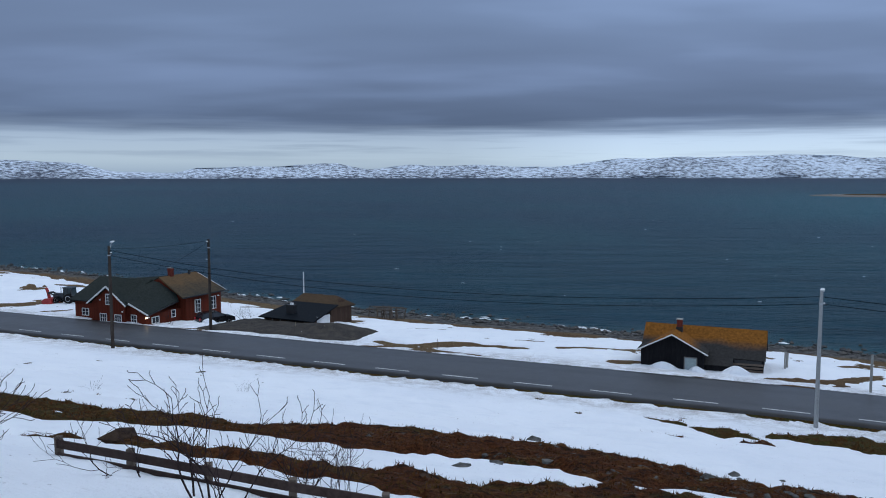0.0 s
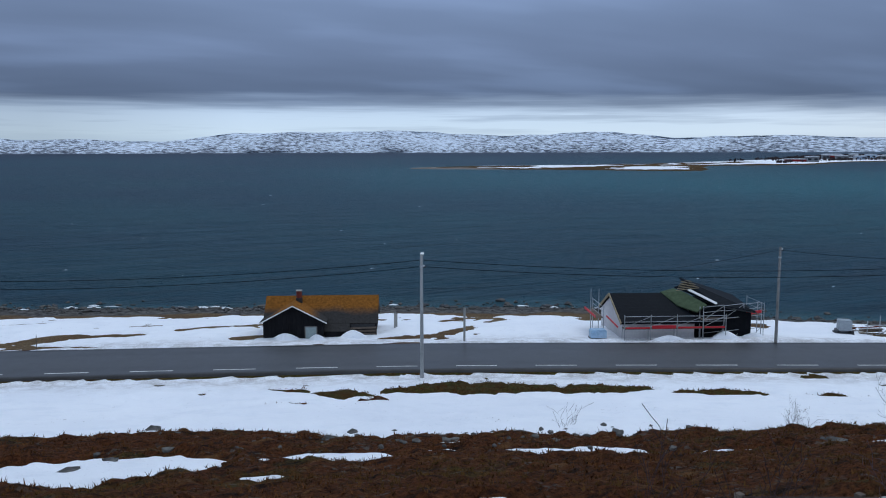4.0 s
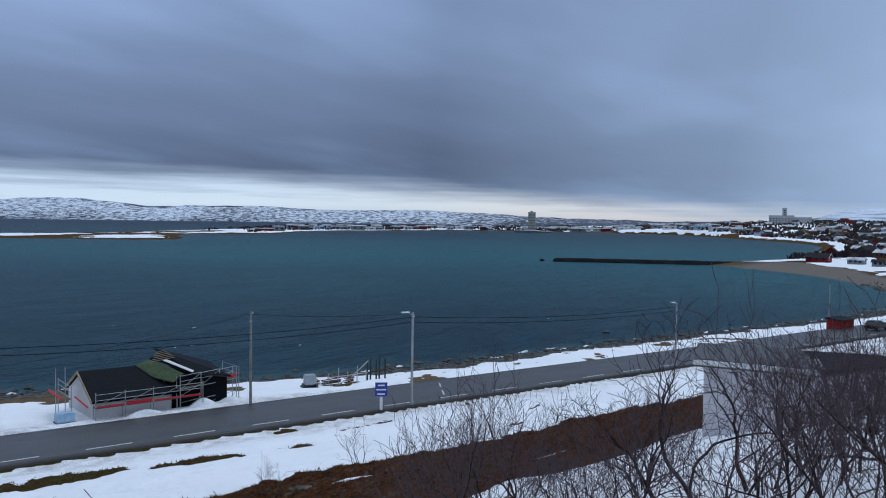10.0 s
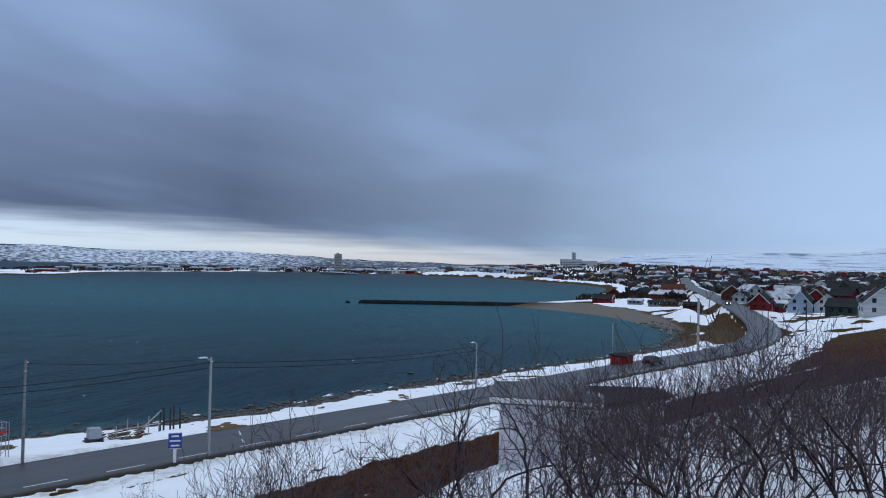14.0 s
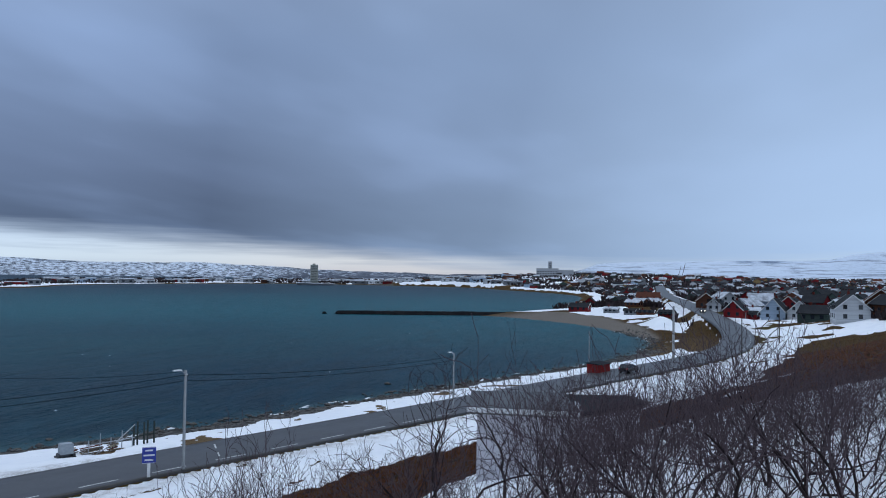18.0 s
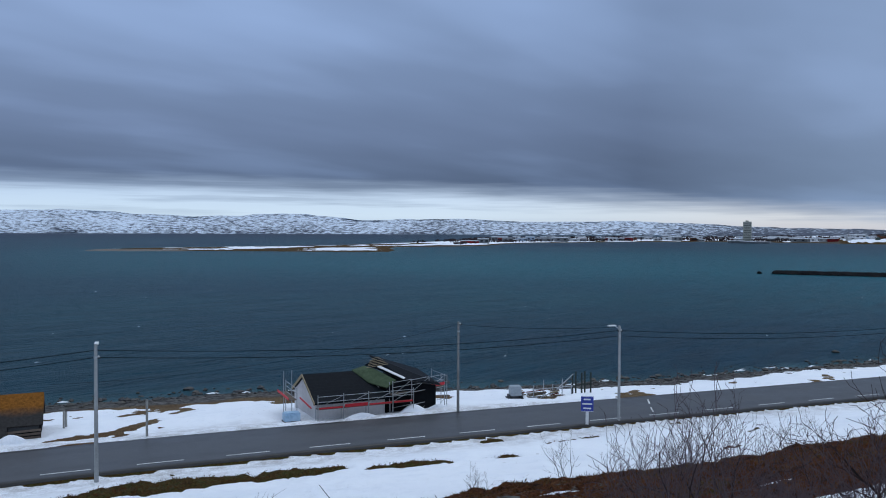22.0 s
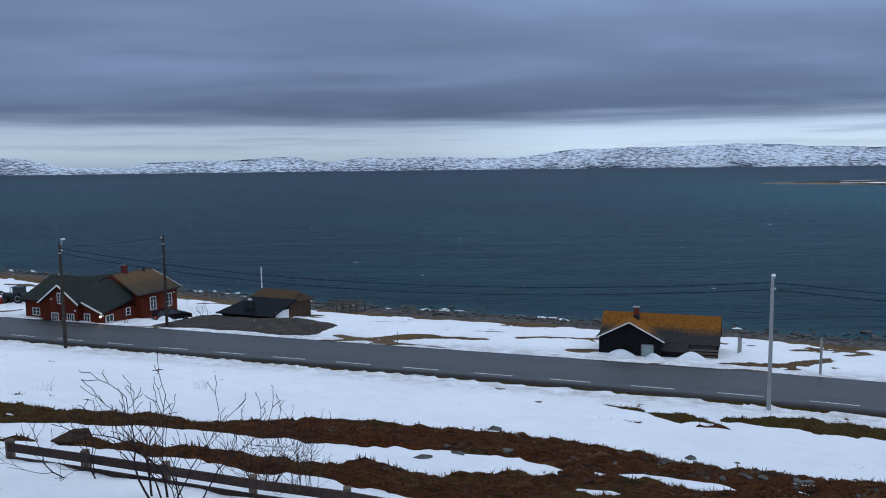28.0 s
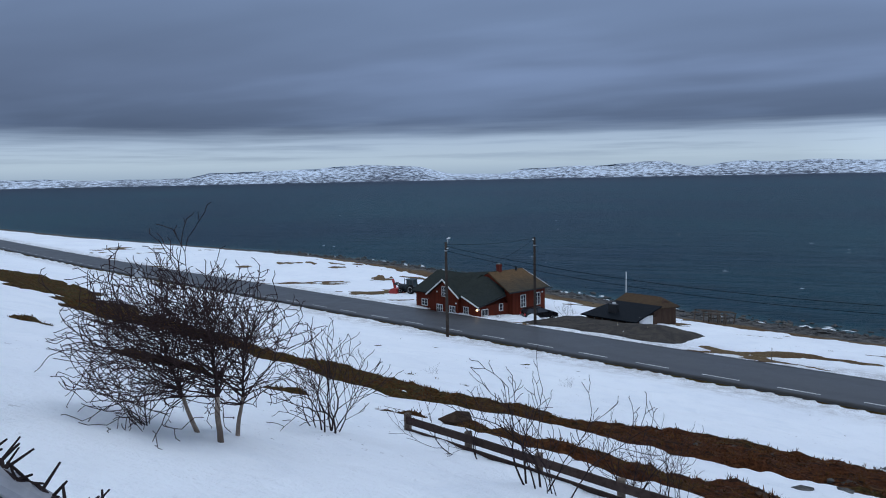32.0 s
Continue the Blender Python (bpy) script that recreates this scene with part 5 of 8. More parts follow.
# ---- low boathouse with a dark metal roof, and the flagpole beside it ----
def boathouse():
    x, y = beside(-50.6, 73.4)
    h = thing("boathouse", x, y, 2.1, ROAD_TURN - 4, "low brown boathouse with a black lean-to roof", "shed")
    brown = board_material("brown_boards", (0.075, 0.045, 0.032), 0.15, True, 0.85, (0.16, 0.13, 0.11), 0.4)
    part("front_wall", boxes((-3.4, 3.3, -2.2, 1.6, -0.5, 0.9)), brown, h, "brown weathered boards")
    part("back_wall", prism(bmesh.new(), [(1.6, -0.5), (5.6, -0.5), (5.6, 1.5), (3.6, 2.45), (1.6, 1.5)], "x", -2.7, 2.9), brown, h)
    part("lean_to_roof", slab(bmesh.new(), [(-2.7, 2.2, 2.0), (3.5, 2.2, 2.0), (3.7, -2.6, 0.85), (-3.9, -2.6, 0.85)], 0.12), BLACK_ROOF, h, "black sheet lean-to roof")
    part("upper_roof_slope", slab(bmesh.new(), [(-2.4, 3.6, 2.75), (2.3, 3.6, 2.75), (3.3, 1.7, 1.75), (-3.0, 1.7, 1.75)], 0.12), BROWN_ROOF, h, "mossy brown roof")
    part("upper_roof_slope", slab(bmesh.new(), [(-2.4, 3.6, 2.75), (-3.0, 5.9, 1.5), (3.3, 5.9, 1.5), (2.3, 3.6, 2.75)], 0.12), BROWN_ROOF, h)
    part("upper_roof_slope", slab(bmesh.new(), [(2.3, 3.6, 2.75), (3.3, 5.9, 1.5), (3.3, 1.7, 1.75)], 0.12), BROWN_ROOF, h)
    part("stove_box", boxes((-1.1, 0.0, -1.2, -0.7, 1.0, 2.15)), DARK_METAL, h, "black chimney box")
    part("stove_cap", boxes((-0.65, -0.35, -1.1, -0.8, 2.15, 2.35)), WHITE_PAINT, h)
    part("end_panel", boxes((3.3, 3.36, -1.5, 0.8, 0.0, 1.15)), WHITE_PAINT, h, "white end panel")
    for k in range(7):
        part("wall_post", boxes((-3.35 + k * 1.1, -3.25 + k * 1.1, -2.26, -2.2, -0.3, 0.88)), GREY_BOARDS, h)
    fx, fy = beside(-58.2, 85.2)
    f = thing("flagpole", fx, fy, floor_at(fx, fy), 0, "white flagpole beside the boathouse", "flagpole")
    part("pole", tube(bmesh.new(), (0, 0, 0), (0, 0, 5.0), 0.1, 0.07, 10), WHITE_PAINT, f)
    part("finial", lathe(bmesh.new(), [(0.03, 0), (0.1, 0.06), (0.03, 0.16)], 10, (0, 0, 5.0)), WHITE_PAINT, f)
    # drying rack of grey poles behind it
    rx, ry = beside(-47.4, 87.6)
    r = thing("drying_rack", rx, ry, floor_at(rx, ry), ROAD_TURN, "grey weathered timber frame by the shore", "rack")
    lean = random.Random(14)
    for k in range(5):
        for yy in (-1.0, 1.0):
            px = -2.0 + 1.0 * k + lean.uniform(-0.15, 0.15)
            part("post", beam(bmesh.new(), (px, yy, -0.3), (px + lean.uniform(-0.3, 0.3), yy * 0.9, 1.1 + lean.uniform(-0.2, 0.45)), 0.11, 0.11), TIMBER, r)
    for yy, zz in ((-1.0, 1.1), (0.2, 1.3), (1.0, 1.05)):
        part("top_rail", beam(bmesh.new(), (-2.3, yy, zz), (2.3, yy + 0.1, zz + 0.12), 0.09, 0.09), TIMBER, r)
    for k in range(8):
        px = -2.1 + 0.6 * k
        part("slat", beam(bmesh.new(), (px, -1.2, 1.12 + 0.05 * (k % 3)), (px + lean.uniform(-0.3, 0.3), 1.2, 1.16), 0.09, 0.05), TIMBER, r)
    for k in range(7):
        px = 0.5 + 0.28 * k
        part("leaning_pole", beam(bmesh.new(), (px, -1.4, -0.2), (px + lean.uniform(-0.6, 0.2), -0.9, 1.4), 0.08, 0.06), TIMBER, r)


# ---- pale flat-roofed garage on the slope ----
def garage():
    x, y = 28.4, 0.6
    z0 = floor_at(x, y)
    g = thing("garage", x, y, z0, 0, "pale grey garage with a flat dark felt roof", "garage")
    top = 13.7 - z0
    foot = [(0, 3.5), (0, 0), (3.0, -2.25), (4.2, -1.7), (3.4, 4.0)]

    def block(pts, lo, hi):
        bm = bmesh.new()
        a = [bm.verts.new((px, py, lo)) for px, py in pts]
        b = [bm.verts.new((px, py, hi)) for px, py in pts]
        for k in range(len(pts)):
            j = (k + 1) % len(pts)
            bm.faces.new((a[k], a[j], b[j], b[k]))
        bm.faces.new(b)
        bm.faces.new(a[::-1])
        bmesh.ops.recalc_face_normals(bm, faces=bm.faces[:])
        return bm

    wide = [(-0.25, 3.8), (-0.25, -0.15), (2.95, -2.6), (4.5, -1.9), (3.6, 4.3)]
    mid = (4.1, 0.7)
    part("wall", block(foot, -3.0, top), GARAGE_WALL, g, "pale plastered wall")
    # this part of the roof is greyer: reflected sky put into its colour
    part("roof", block([wide[0], wide[1], mid, wide[4]], top + 0.1, top + 0.24), SHEEN_FELT, g, "roofing felt with the sky's sheen in its grey colour")
    part("lower_roof", block([wide[1], wide[2], wide[3], mid], top + 0.06, top + 0.18), BLACK_ROOF, g, "black roofing felt")
    part("fascia", beam(bmesh.new(), (-0.28, 3.82, top + 0.13), (-0.28, -0.12, top + 0.13), 0.05, 0.17), WHITE_PAINT, g, "pale fascia board")
    part("soffit", block([(-0.22, 3.7), (-0.22, -0.1), (2.95, -2.5), (3.0, -2.2), (0, 0.02), (0, 3.6)], top - 0.03, top + 0.02), GREY_BOARDS, g)
    part("corner_trim", beam(bmesh.new(), (-0.25, -0.15, top + 0.26), (1.6, 0.08, top + 0.26), 0.14, 0.05), GALVANISED, g)


# ---- snow drifted against the walls ----
def drift(s, q, a, b, h, seed):
    x, y = beside(s, q)
    n, m = 10, 20
    t, r = np.meshgrid(np.arange(m) / m * 6.2832, np.arange(1, n + 1) / n, indexing="xy")
    lump = 1 + 0.16 * np.sin(3 * t + seed) + 0.1 * np.sin(5 * t + 2 * seed)
    z = h * (1 - r ** 2) ** 1.3 - 0.18 * r
    v = np.column_stack([(r * a * lump * np.cos(t)).ravel(), (r * b * lump * np.sin(t)).ravel(), z.ravel()])
    f = [(i * m + j, (i + 1) * m + j, (i + 1) * m + (j + 1) % m, i * m + (j + 1) % m) for i in range(n - 1) for j in range(m)]
    f.append(tuple(range(m)))
    ob = sheet("snow_drift", v.tolist(), f, SNOW, np.tile((0, 0, 0, 1.0), (len(v), 1)))
    ob.matrix_world = pose(x, y, surface_at(x, y), 0, 0, ROAD_TURN)
    tagged(ob, "heap of old snow drifted against a wall", "snow drift", "snow drifts by the buildings")


for k, row in enumerate(((-10.2, 66.6, 1.3, 0.5, 0.55), (-7.6, 66.9, 0.9, 0.5, 0.45), (-4.6, 67.6, 1.4, 0.6, 0.6), (21.6, 63.2, 1.9, 0.5, 0.4), (26.6, 63.8, 1.5, 0.8, 0.62), (29.6, 65.0, 1.3, 0.7, 0.35), (-59, 68.0, 1.2, 0.6, 0.5))):
    drift(*row, k)
red_house()
hut()
new_house()
boathouse()
garage()

# ---- poles, street lamps and cables ----
def pole(x, y, top, mat, label, name="utility_pole", r=0.13):
    z = floor_at(x, y)
    p = thing(name, x, y, z, 0, label, "pole" if name == "utility_pole" else "street lamp", "poles along the road")
    part("shaft", tube(bmesh.new(), (0, 0, -0.3), (0, 0, top - z), r, r * 0.72, 10), mat, p)
    part("collar", tube(bmesh.new(), (0, 0, top - z - 0.9), (0, 0, top - z - 0.78), r * 0.95, sides=10), GALVANISED, p)
    return p


def crossarm(p, h, turn, n=3):
    a = part("cable_bracket", beam(bmesh.new(), (-0.1, 0, h), (0.32, 0, h), 0.08, 0.08), DARK_METAL, p)
    a.matrix_local = pose(0, 0, 0, 0, 0, turn)
    for k in range(n):
        part("insulator", lathe(bmesh.new(), [(0.03, 0), (0.06, 0.03), (0.05, 0.1), (0.02, 0.13)], 8, (0.05 + 0.12 * k, 0, h + 0.03)), WHITE_PAINT, a)


def lamp_head(p, h, turn, reach=0.9, lift=0.5):
    """An arm rising outwards with a slim luminaire at its end."""
    arm = part("lamp_arm", tube(bmesh.new(), (0, 0, h - 0.15), (reach, 0, h + lift), 0.04, 0.03, 8), GALVANISED, p)
    arm.matrix_local = pose(0, 0, 0, 0, 0, turn)
    head = bmesh.new()
    slab(head, [(reach - 0.1, -0.13, h + lift + 0.08), (reach + 0.65, -0.1, h + lift + 0.1), (reach + 0.65, 0.1, h + lift + 0.1), (reach - 0.1, 0.13, h + lift + 0.08)], 0.1)
    lum = part("luminaire", head, WHITE_PAINT, arm, "pale grey street luminaire")
    return lum


def cable(a, b, sag, name="overhead_cable", r=0.022, label="black overhead cable sagging between the poles"):
    a, b = Vector(a), Vector(b)
    n = 24
    pts = [a.lerp(b, k / n) - Vector((0, 0, sag * 4 * (k / n) * (1 - k / n))) for k in range(n + 1)]
    return tagged(limb(name, [(p, q, r, r) for p, q in zip(pts, pts[1:])], CABLE, None, 5), label, "cable", "overhead cables")


STEEL = material("grey_steel_pole", (0.36, 0.37, 0.37), 0.6, 0.3, grain=8, vary=0.12, stain=(0.25, 0.25, 0.24))
GREY_POLE = material("weathered_pole_wood", (0.33, 0.32, 0.31), 0.85, grain=9, stain=(0.1, 0.085, 0.075), stain_amount=0.5)
P1, P2, LA, P3, LB, LC = (-31.15, 72.0, 12.1), (-24.7, 80.7, 12.0), (22.9, 49.2, 11.35), (52.4, 44.5, 10.7), (59.0, 32.6, 10.75), (90.6, 16.7, 9.75)
OUT = 66.0  # towards the road
p1 = pole(*P1, POLE_WOOD, "dark wooden pole with a street lamp beside the road", "street_lamp", 0.17)
lamp_head(p1, 9.1, 98, 0.9, 0.7)
crossarm(p1, 8.85, -24)
p2 = pole(*P2, POLE_WOOD, "dark wooden pole in front of the red house", r=0.16)
crossarm(p2, 9.1, -110)
pa = pole(*LA, STEEL, "grey street lamp pole standing in the snow verge", "street_lamp", 0.14)
lamp_head(pa, 8.4, 62, 0.8, 0.25)
crossarm(pa, 7.9, -24, 2)
p3 = pole(*P3, GREY_POLE, "slim grey weathered wooden pole beyond the road", r=0.13)
crossarm(p3, 7.6, -24, 2)
pb = pole(*LB, STEEL, "grey street lamp with a short arm by the road sign", "street_lamp", 0.13)
lamp_head(pb, 7.85, 160, 0.55, 0.12)
crossarm(pb, 7.5, -24, 2)
pc = pole(*LC, STEEL, "grey street lamp with a short arm", "street_lamp", 0.12)
lamp_head(pc, 6.95, 165, 0.7, 0.12)
pole(137.5, 2.3, 9.6, STEEL, "thin lamp pole by the red shed", "street_lamp", 0.1)
pole(169.5, -14.0, 13.1, material("pale_pole_wood", (0.46, 0.45, 0.44), 0.8, grain=8), "pale thick pole where the road bends", r=0.28)
pole(205.5, -41.5, 12.2, POLE_WOOD, "dark wooden pole near the white houses", r=0.16)
pole(168.0, -27.0, 11.0, POLE_WOOD, "dark wooden pole beside the bend", r=0.11)
for dz, dr in ((-0.4, 1.5), (-0.85, 1.6)):
    cable((P1[0], P1[1], P1[2] + dz), (LA[0], LA[1], LA[2] + dz), dr)
    cable((LA[0], LA[1], LA[2] + dz), (LB[0], LB[1], LB[2] + dz), 0.6)
    cable((LB[0], LB[1], LB[2] + dz), (LC[0], LC[1], LC[2] + dz), 0.5)
cable((P1[0], P1[1], P1[2] - 0.2), (P2[0], P2[1], P2[2] - 0.1), 0.25, r=0.014)
cable((P2[0], P2[1], P2[2] - 0.2), (-33.9, 89.5, 7.6), 0.3, r=0.014)
cable((P3[0], P3[1], P3[2] - 0.25), (LB[0], LB[1], LB[2] - 0.1), 0.25, r=0.014)
cable((P3[0], P3[1], P3[2] - 0.25), (27.0, 66.0, 6.0), 0.9, r=0.012)

# ---- road furniture ----
def road_sign():
    x, y = 56.0, 33.8
    z = floor_at(x, y)
    s = thing("road_sign", x, y, z, -58, "blue road sign with white lettering on a pale post", "road sign")
    part("post", boxes((-0.12, 0.12, 0.02, 0.1, -0.2, 1.7)), WHITE_PAINT, s)
    c = 4.55 - z
    bm = boxes((-0.5, 0.5, -0.03, 0.02, c - 0.62, c + 0.62))
    board = part("sign_board", bm, BLUE_SIGN, s)
    for k, w in enumerate((0.55, 0.8, 0.62)):
        part("text_bar", boxes((-w / 2, w / 2, -0.04, -0.03, c + 0.3 - 0.36 * k, c + 0.42 - 0.36 * k)), WHITE_PAINT, board, "white line of lettering")
    part("border", boxes((-0.5, 0.5, -0.036, -0.03, c + 0.58, c + 0.61), (-0.5, 0.5, -0.036, -0.03, c - 0.61, c - 0.58)), WHITE_PAINT, board)


def back_sign():
    x, y = -87, 88.5
    s = thing("road_sign", x, y, floor_at(x, y), -20, "grey back of a road sign beside the road", "road sign")
    for px in (-0.5, 0.5):
        part("post", tube(bmesh.new(), (px, 0, -0.2), (px, 0, 2.6), 0.05), GALVANISED, s)
    part("sign_board", boxes((-1.1, 1.1, -0.05, 0.0, 1.5, 2.75)), GALVANISED, s)


def marker(x, y, h=1.1, mat=None, label="thin snow marker stake in the verge"):
    m = thing("marker_stake", x, y, floor_at(x, y), 0, label, "stake", "snow stakes along the road")
    part("stake", tube(bmesh.new(), (0, 0, -0.2), (random.uniform(-0.06, 0.06), 0, h), 0.03, 0.02, 6), mat or TIMBER, m)
    part("band", tube(bmesh.new(), (0, 0, h * 0.75), (0, 0, h * 0.82), 0.036, sides=6), WHITE_PAINT, m)


road_sign()
back_sign()
for s in (-44, -29.5, 31):
    marker(*beside(s, 63.6 + 0.2 * (s % 3)), 1.0 + 0.1 * (s % 4))
for s in (-47, -43.5):
    marker(*beside(s, 67.2), 1.2, RAW_WOOD)
for x, y, h in ((30.1, 56.4, 2.9), (27.7, 65.3, 1.6), (28.0, 65.6, 1.4)):
    m = thing("post", x, y, floor_at(x, y), 0, "pale weathered wooden post in the snow", "post", "posts on the shore field")
    part("shaft", beam(bmesh.new(), (0, 0, -0.3), (0.02, 0, h), 0.16, 0.12), material("pale_post", (0.4, 0.39, 0.36), 0.85) if h == 2.9 else bpy.data.materials["pale_post"], m)
    part("cap", boxes((-0.08, 0.1, -0.07, 0.07, h, h + 0.05)), GREY_BOARDS, m)

# ---- edge line dashes along the asphalt ----
line_step = smooth_line([(a, b, c) for a, b, c in ROAD], 1.0)
run = np.concatenate([[0], np.cumsum(np.linalg.norm(np.diff(line_step[:, :2], axis=0), axis=1))])
def on_road(dist, off):
    p = [np.interp(dist, run, line_step[:, k]) for k in range(3)]
    q = [np.interp(dist + 0.5, run, line_step[:, k]) for k in range(3)]
    d = Vector((q[0] - p[0], q[1] - p[1])).normalized()
    return Vector((p[0] + d.y * off, p[1] - d.x * off, p[2]))
zero = run[np.argmin(np.abs(line_step[:, 0] - 22.0) + np.abs(line_step[:, 1] - 55))]
for off in (2.95,):
    for k in range(-42, 42):
        a = zero + k * 5.85
        if a < run[0] + 5 or a > run[-1] - 300:
            continue
        bm = bmesh.new()
        pts = [on_road(a + 3.0 * j / 3, off) for j in range(4)]
        for p, q in zip(pts, pts[1:]):
            side = Vector((-(q - p).y, (q - p).x, 0)).normalized() * 0.06
            slab(bm, [p - side + Vector((0, 0, 0.0)), q - side, q + side, p + side], 0.03)
        part("road_marking", bm, ROAD_PAINT, road)

# two faded cross strokes by the turn-off
for a, b in (((68.1, 34.65), (66.5, 33.65)), ((65.2, 32.85), (63.8, 31.95))):
    across = Vector((b[1] - a[1], a[0] - b[0], 0)).normalized() * 0.07
    p, q = Vector((*a, 2.905)), Vector((*b, 2.905))
    part("road_marking", slab(bmesh.new(), [p - across, q - across, q + across, p + across], 0.04), ROAD_PAINT, road)

# ---- gravel turn-off and heap between the road and the boathouse ----
def gravel_bank():
    rows_, cols_ = 26, 60
    i, j = np.meshgrid(np.arange(rows_), np.arange(cols_), indexing="ij")
    s, q = (-58.5 + 21 * j / (cols_ - 1)).ravel(), (64.0 + 8.4 * i / (rows_ - 1)).ravel()
    xy = np.column_stack([s * E1.x + q * E2.x, s * E1.y + q * E2.y])
    g = ground_height(xy)
    f = np.clip((s + 58.5) / 2, 0, 1) * np.clip((-37.6 - s) / 3.4, 0, 1) * np.clip((72.4 - q) / 1.3, 0, 1) * np.clip((q - 64.0) / 0.8 + 0.3, 0, 1)
    z = g - 0.2 + (2.8 - 0.03 * (q - 66) + 0.7 * np.exp(-((s + 44) / 4) ** 2 - ((q - 68.5) / 2.2) ** 2) + 0.06 * np.sin(s * 1.7) + 0.2 - g) * f + 0.08 * fractal(xy[:, 0], xy[:, 1], 1.5, 3, 61)
    made = sheet("gravel_yard", np.column_stack([xy, z]).tolist(), polar_faces(rows_, cols_).tolist(), GRAVEL)
    tagged(made, "dark grey gravel yard banked up beside the road", "gravel", kind="structure")


gravel_bank()

# ---- clutter on the shore past the unfinished house ----
def shore_clutter():
    x, y = 64.9, 47.6
    c = thing("plastic_tank", x, y, surface_at(x, y), -40, "white water tank on dark timbers by the shore", "tank")
    part("tank", boxes((-0.55, 0.55, -0.5, 0.5, 0.35, 1.2), (-0.5, 0.5, -0.45, 0.45, 1.2, 1.27)), material("white_plastic", (0.3, 0.34, 0.37), 0.5, grain=4), c)
    part("timber_base", boxes((-0.85, 0.75, -0.6, 0.6, 0.0, 0.12), (-0.7, -0.5, -0.6, 0.6, 0.12, 0.35), (0.5, 0.7, -0.6, 0.6, 0.12, 0.35)), DARK_METAL, c)
    for k, (dx, dy, w, h) in enumerate(((3.0, -0.3, 2.2, 0.7), (4.8, -0.6, 1.2, 1.0), (1.8, 0.5, 1.3, 0.4))):
        px, py = x + dx * 0.9 + 0.4, y + dy - dx * 0.45 + 1.2
        s = thing("timber_stack", px, py, surface_at(px, py), -28 + 9 * k, "jumbled stack of old brown boards", "boards", "scrap timber by the shore")
        for j in range(6):
            part("board", beam(bmesh.new(), (-w / 2, 0.15 * (j % 3) - 0.2, 0.1 + h * j / 7), (w / 2, 0.15 * (j % 3) - 0.15 + 0.1 * (j % 2), 0.12 + h * j / 7 + 0.05 * (j % 2)), 0.22, 0.06), (TIMBER, RAW_WOOD, RED_BOARDS)[(j + k) % 3 if j % 2 else 0], s)
    px, py = 69.6, 46.0
    f = thing("steel_frame", px, py, surface_at(px, py), -28, "pale rusted steel trestle by the shore", "frame")
    for k in range(5):
        part("leg", tube(bmesh.new(), (-2.4 + 1.1 * k, 0, -0.3), (-2.4 + 1.1 * k + (0.3 if k % 2 else 0), 0.5 * (k % 2), 1.35 + 0.4 * (k % 2)), 0.05, sides=6), GALVANISED, f)
    part("top_rail", tube(bmesh.new(), (-2.6, 0, 0.9), (2.2, 0, 1.0), 0.05, sides=6), GALVANISED, f)
    part("brace", tube(bmesh.new(), (0.3, 0, 0.8), (2.4, 0.3, 2.2), 0.05, sides=6), GALVANISED, f)
    part("brace", tube(bmesh.new(), (-1.6, 0, 0.0), (1.2, 0.2, 1.0), 0.05, sides=6), GALVANISED, f)
    px, py = 73.3, 45.0
    q = thing("mooring_posts", px, py, floor_at(px, py), -28, "row of dark upright posts at the water's edge", "posts")
    for k in range(5):
        part("post", beam(bmesh.new(), (-1.1 + 0.55 * k, 0.3 * (k % 2), -0.6), (-1.1 + 0.55 * k, 0.3 * (k % 2), 2.35 + 0.12 * (k % 2)), 0.13, 0.13), material("tarred_post", (0.05, 0.06, 0.055), 0.8) if k == 0 else bpy.data.materials["tarred_post"], q)
    part("tie_rail", beam(bmesh.new(), (-1.2, 0.1, 1.0), (1.2, 0.3, 1.05), 0.08, 0.12), bpy.data.materials["tarred_post"], q)
    px, py = 137.2, 0.6
    P_SHED = board_material("bright_red_boards", (0.3, 0.026, 0.024), 0.15)
    s = thing("red_shed", px, py, floor_at(px, py) - 0.1, -27, "small red shed with a flat dark roof beside the road", "shed")
    part("wall", boxes((-2.1, 2.1, -0.9, 1.2, -0.3, 1.55)), P_SHED, s)
    part("roof", slab(bmesh.new(), [(-2.3, -1.1, 1.62), (2.3, -1.1, 1.62), (2.3, 1.4, 1.8), (-2.3, 1.4, 1.8)], 0.12), BLACK_ROOF, s)
    part("roof_edge", boxes((-2.32, 2.32, -1.16, -1.1, 1.5, 1.66)), DARK_METAL, s)


shore_clutter()

# ---- vehicles ----
def wheel(parent, x, y, r, w):
    t = part("wheel", lathe(bmesh.new(), [(r * 0.55, -w / 2), (r * 0.95, -w / 2), (r, -w * 0.3), (r, w * 0.3), (r * 0.95, w / 2), (r * 0.55, w / 2)], 20), TYRE, parent)
    t.matrix_local = pose(x, y, r, 90)
    part("rim", lathe(bmesh.new(), [(r * 0.62, -w * 0.45), (r * 0.55, -w * 0.52), (r * 0.2, -w * 0.4), (r * 0.2, w * 0.4), (r * 0.55, w * 0.52), (r * 0.62, w * 0.45)], 16), ALLOY, t)


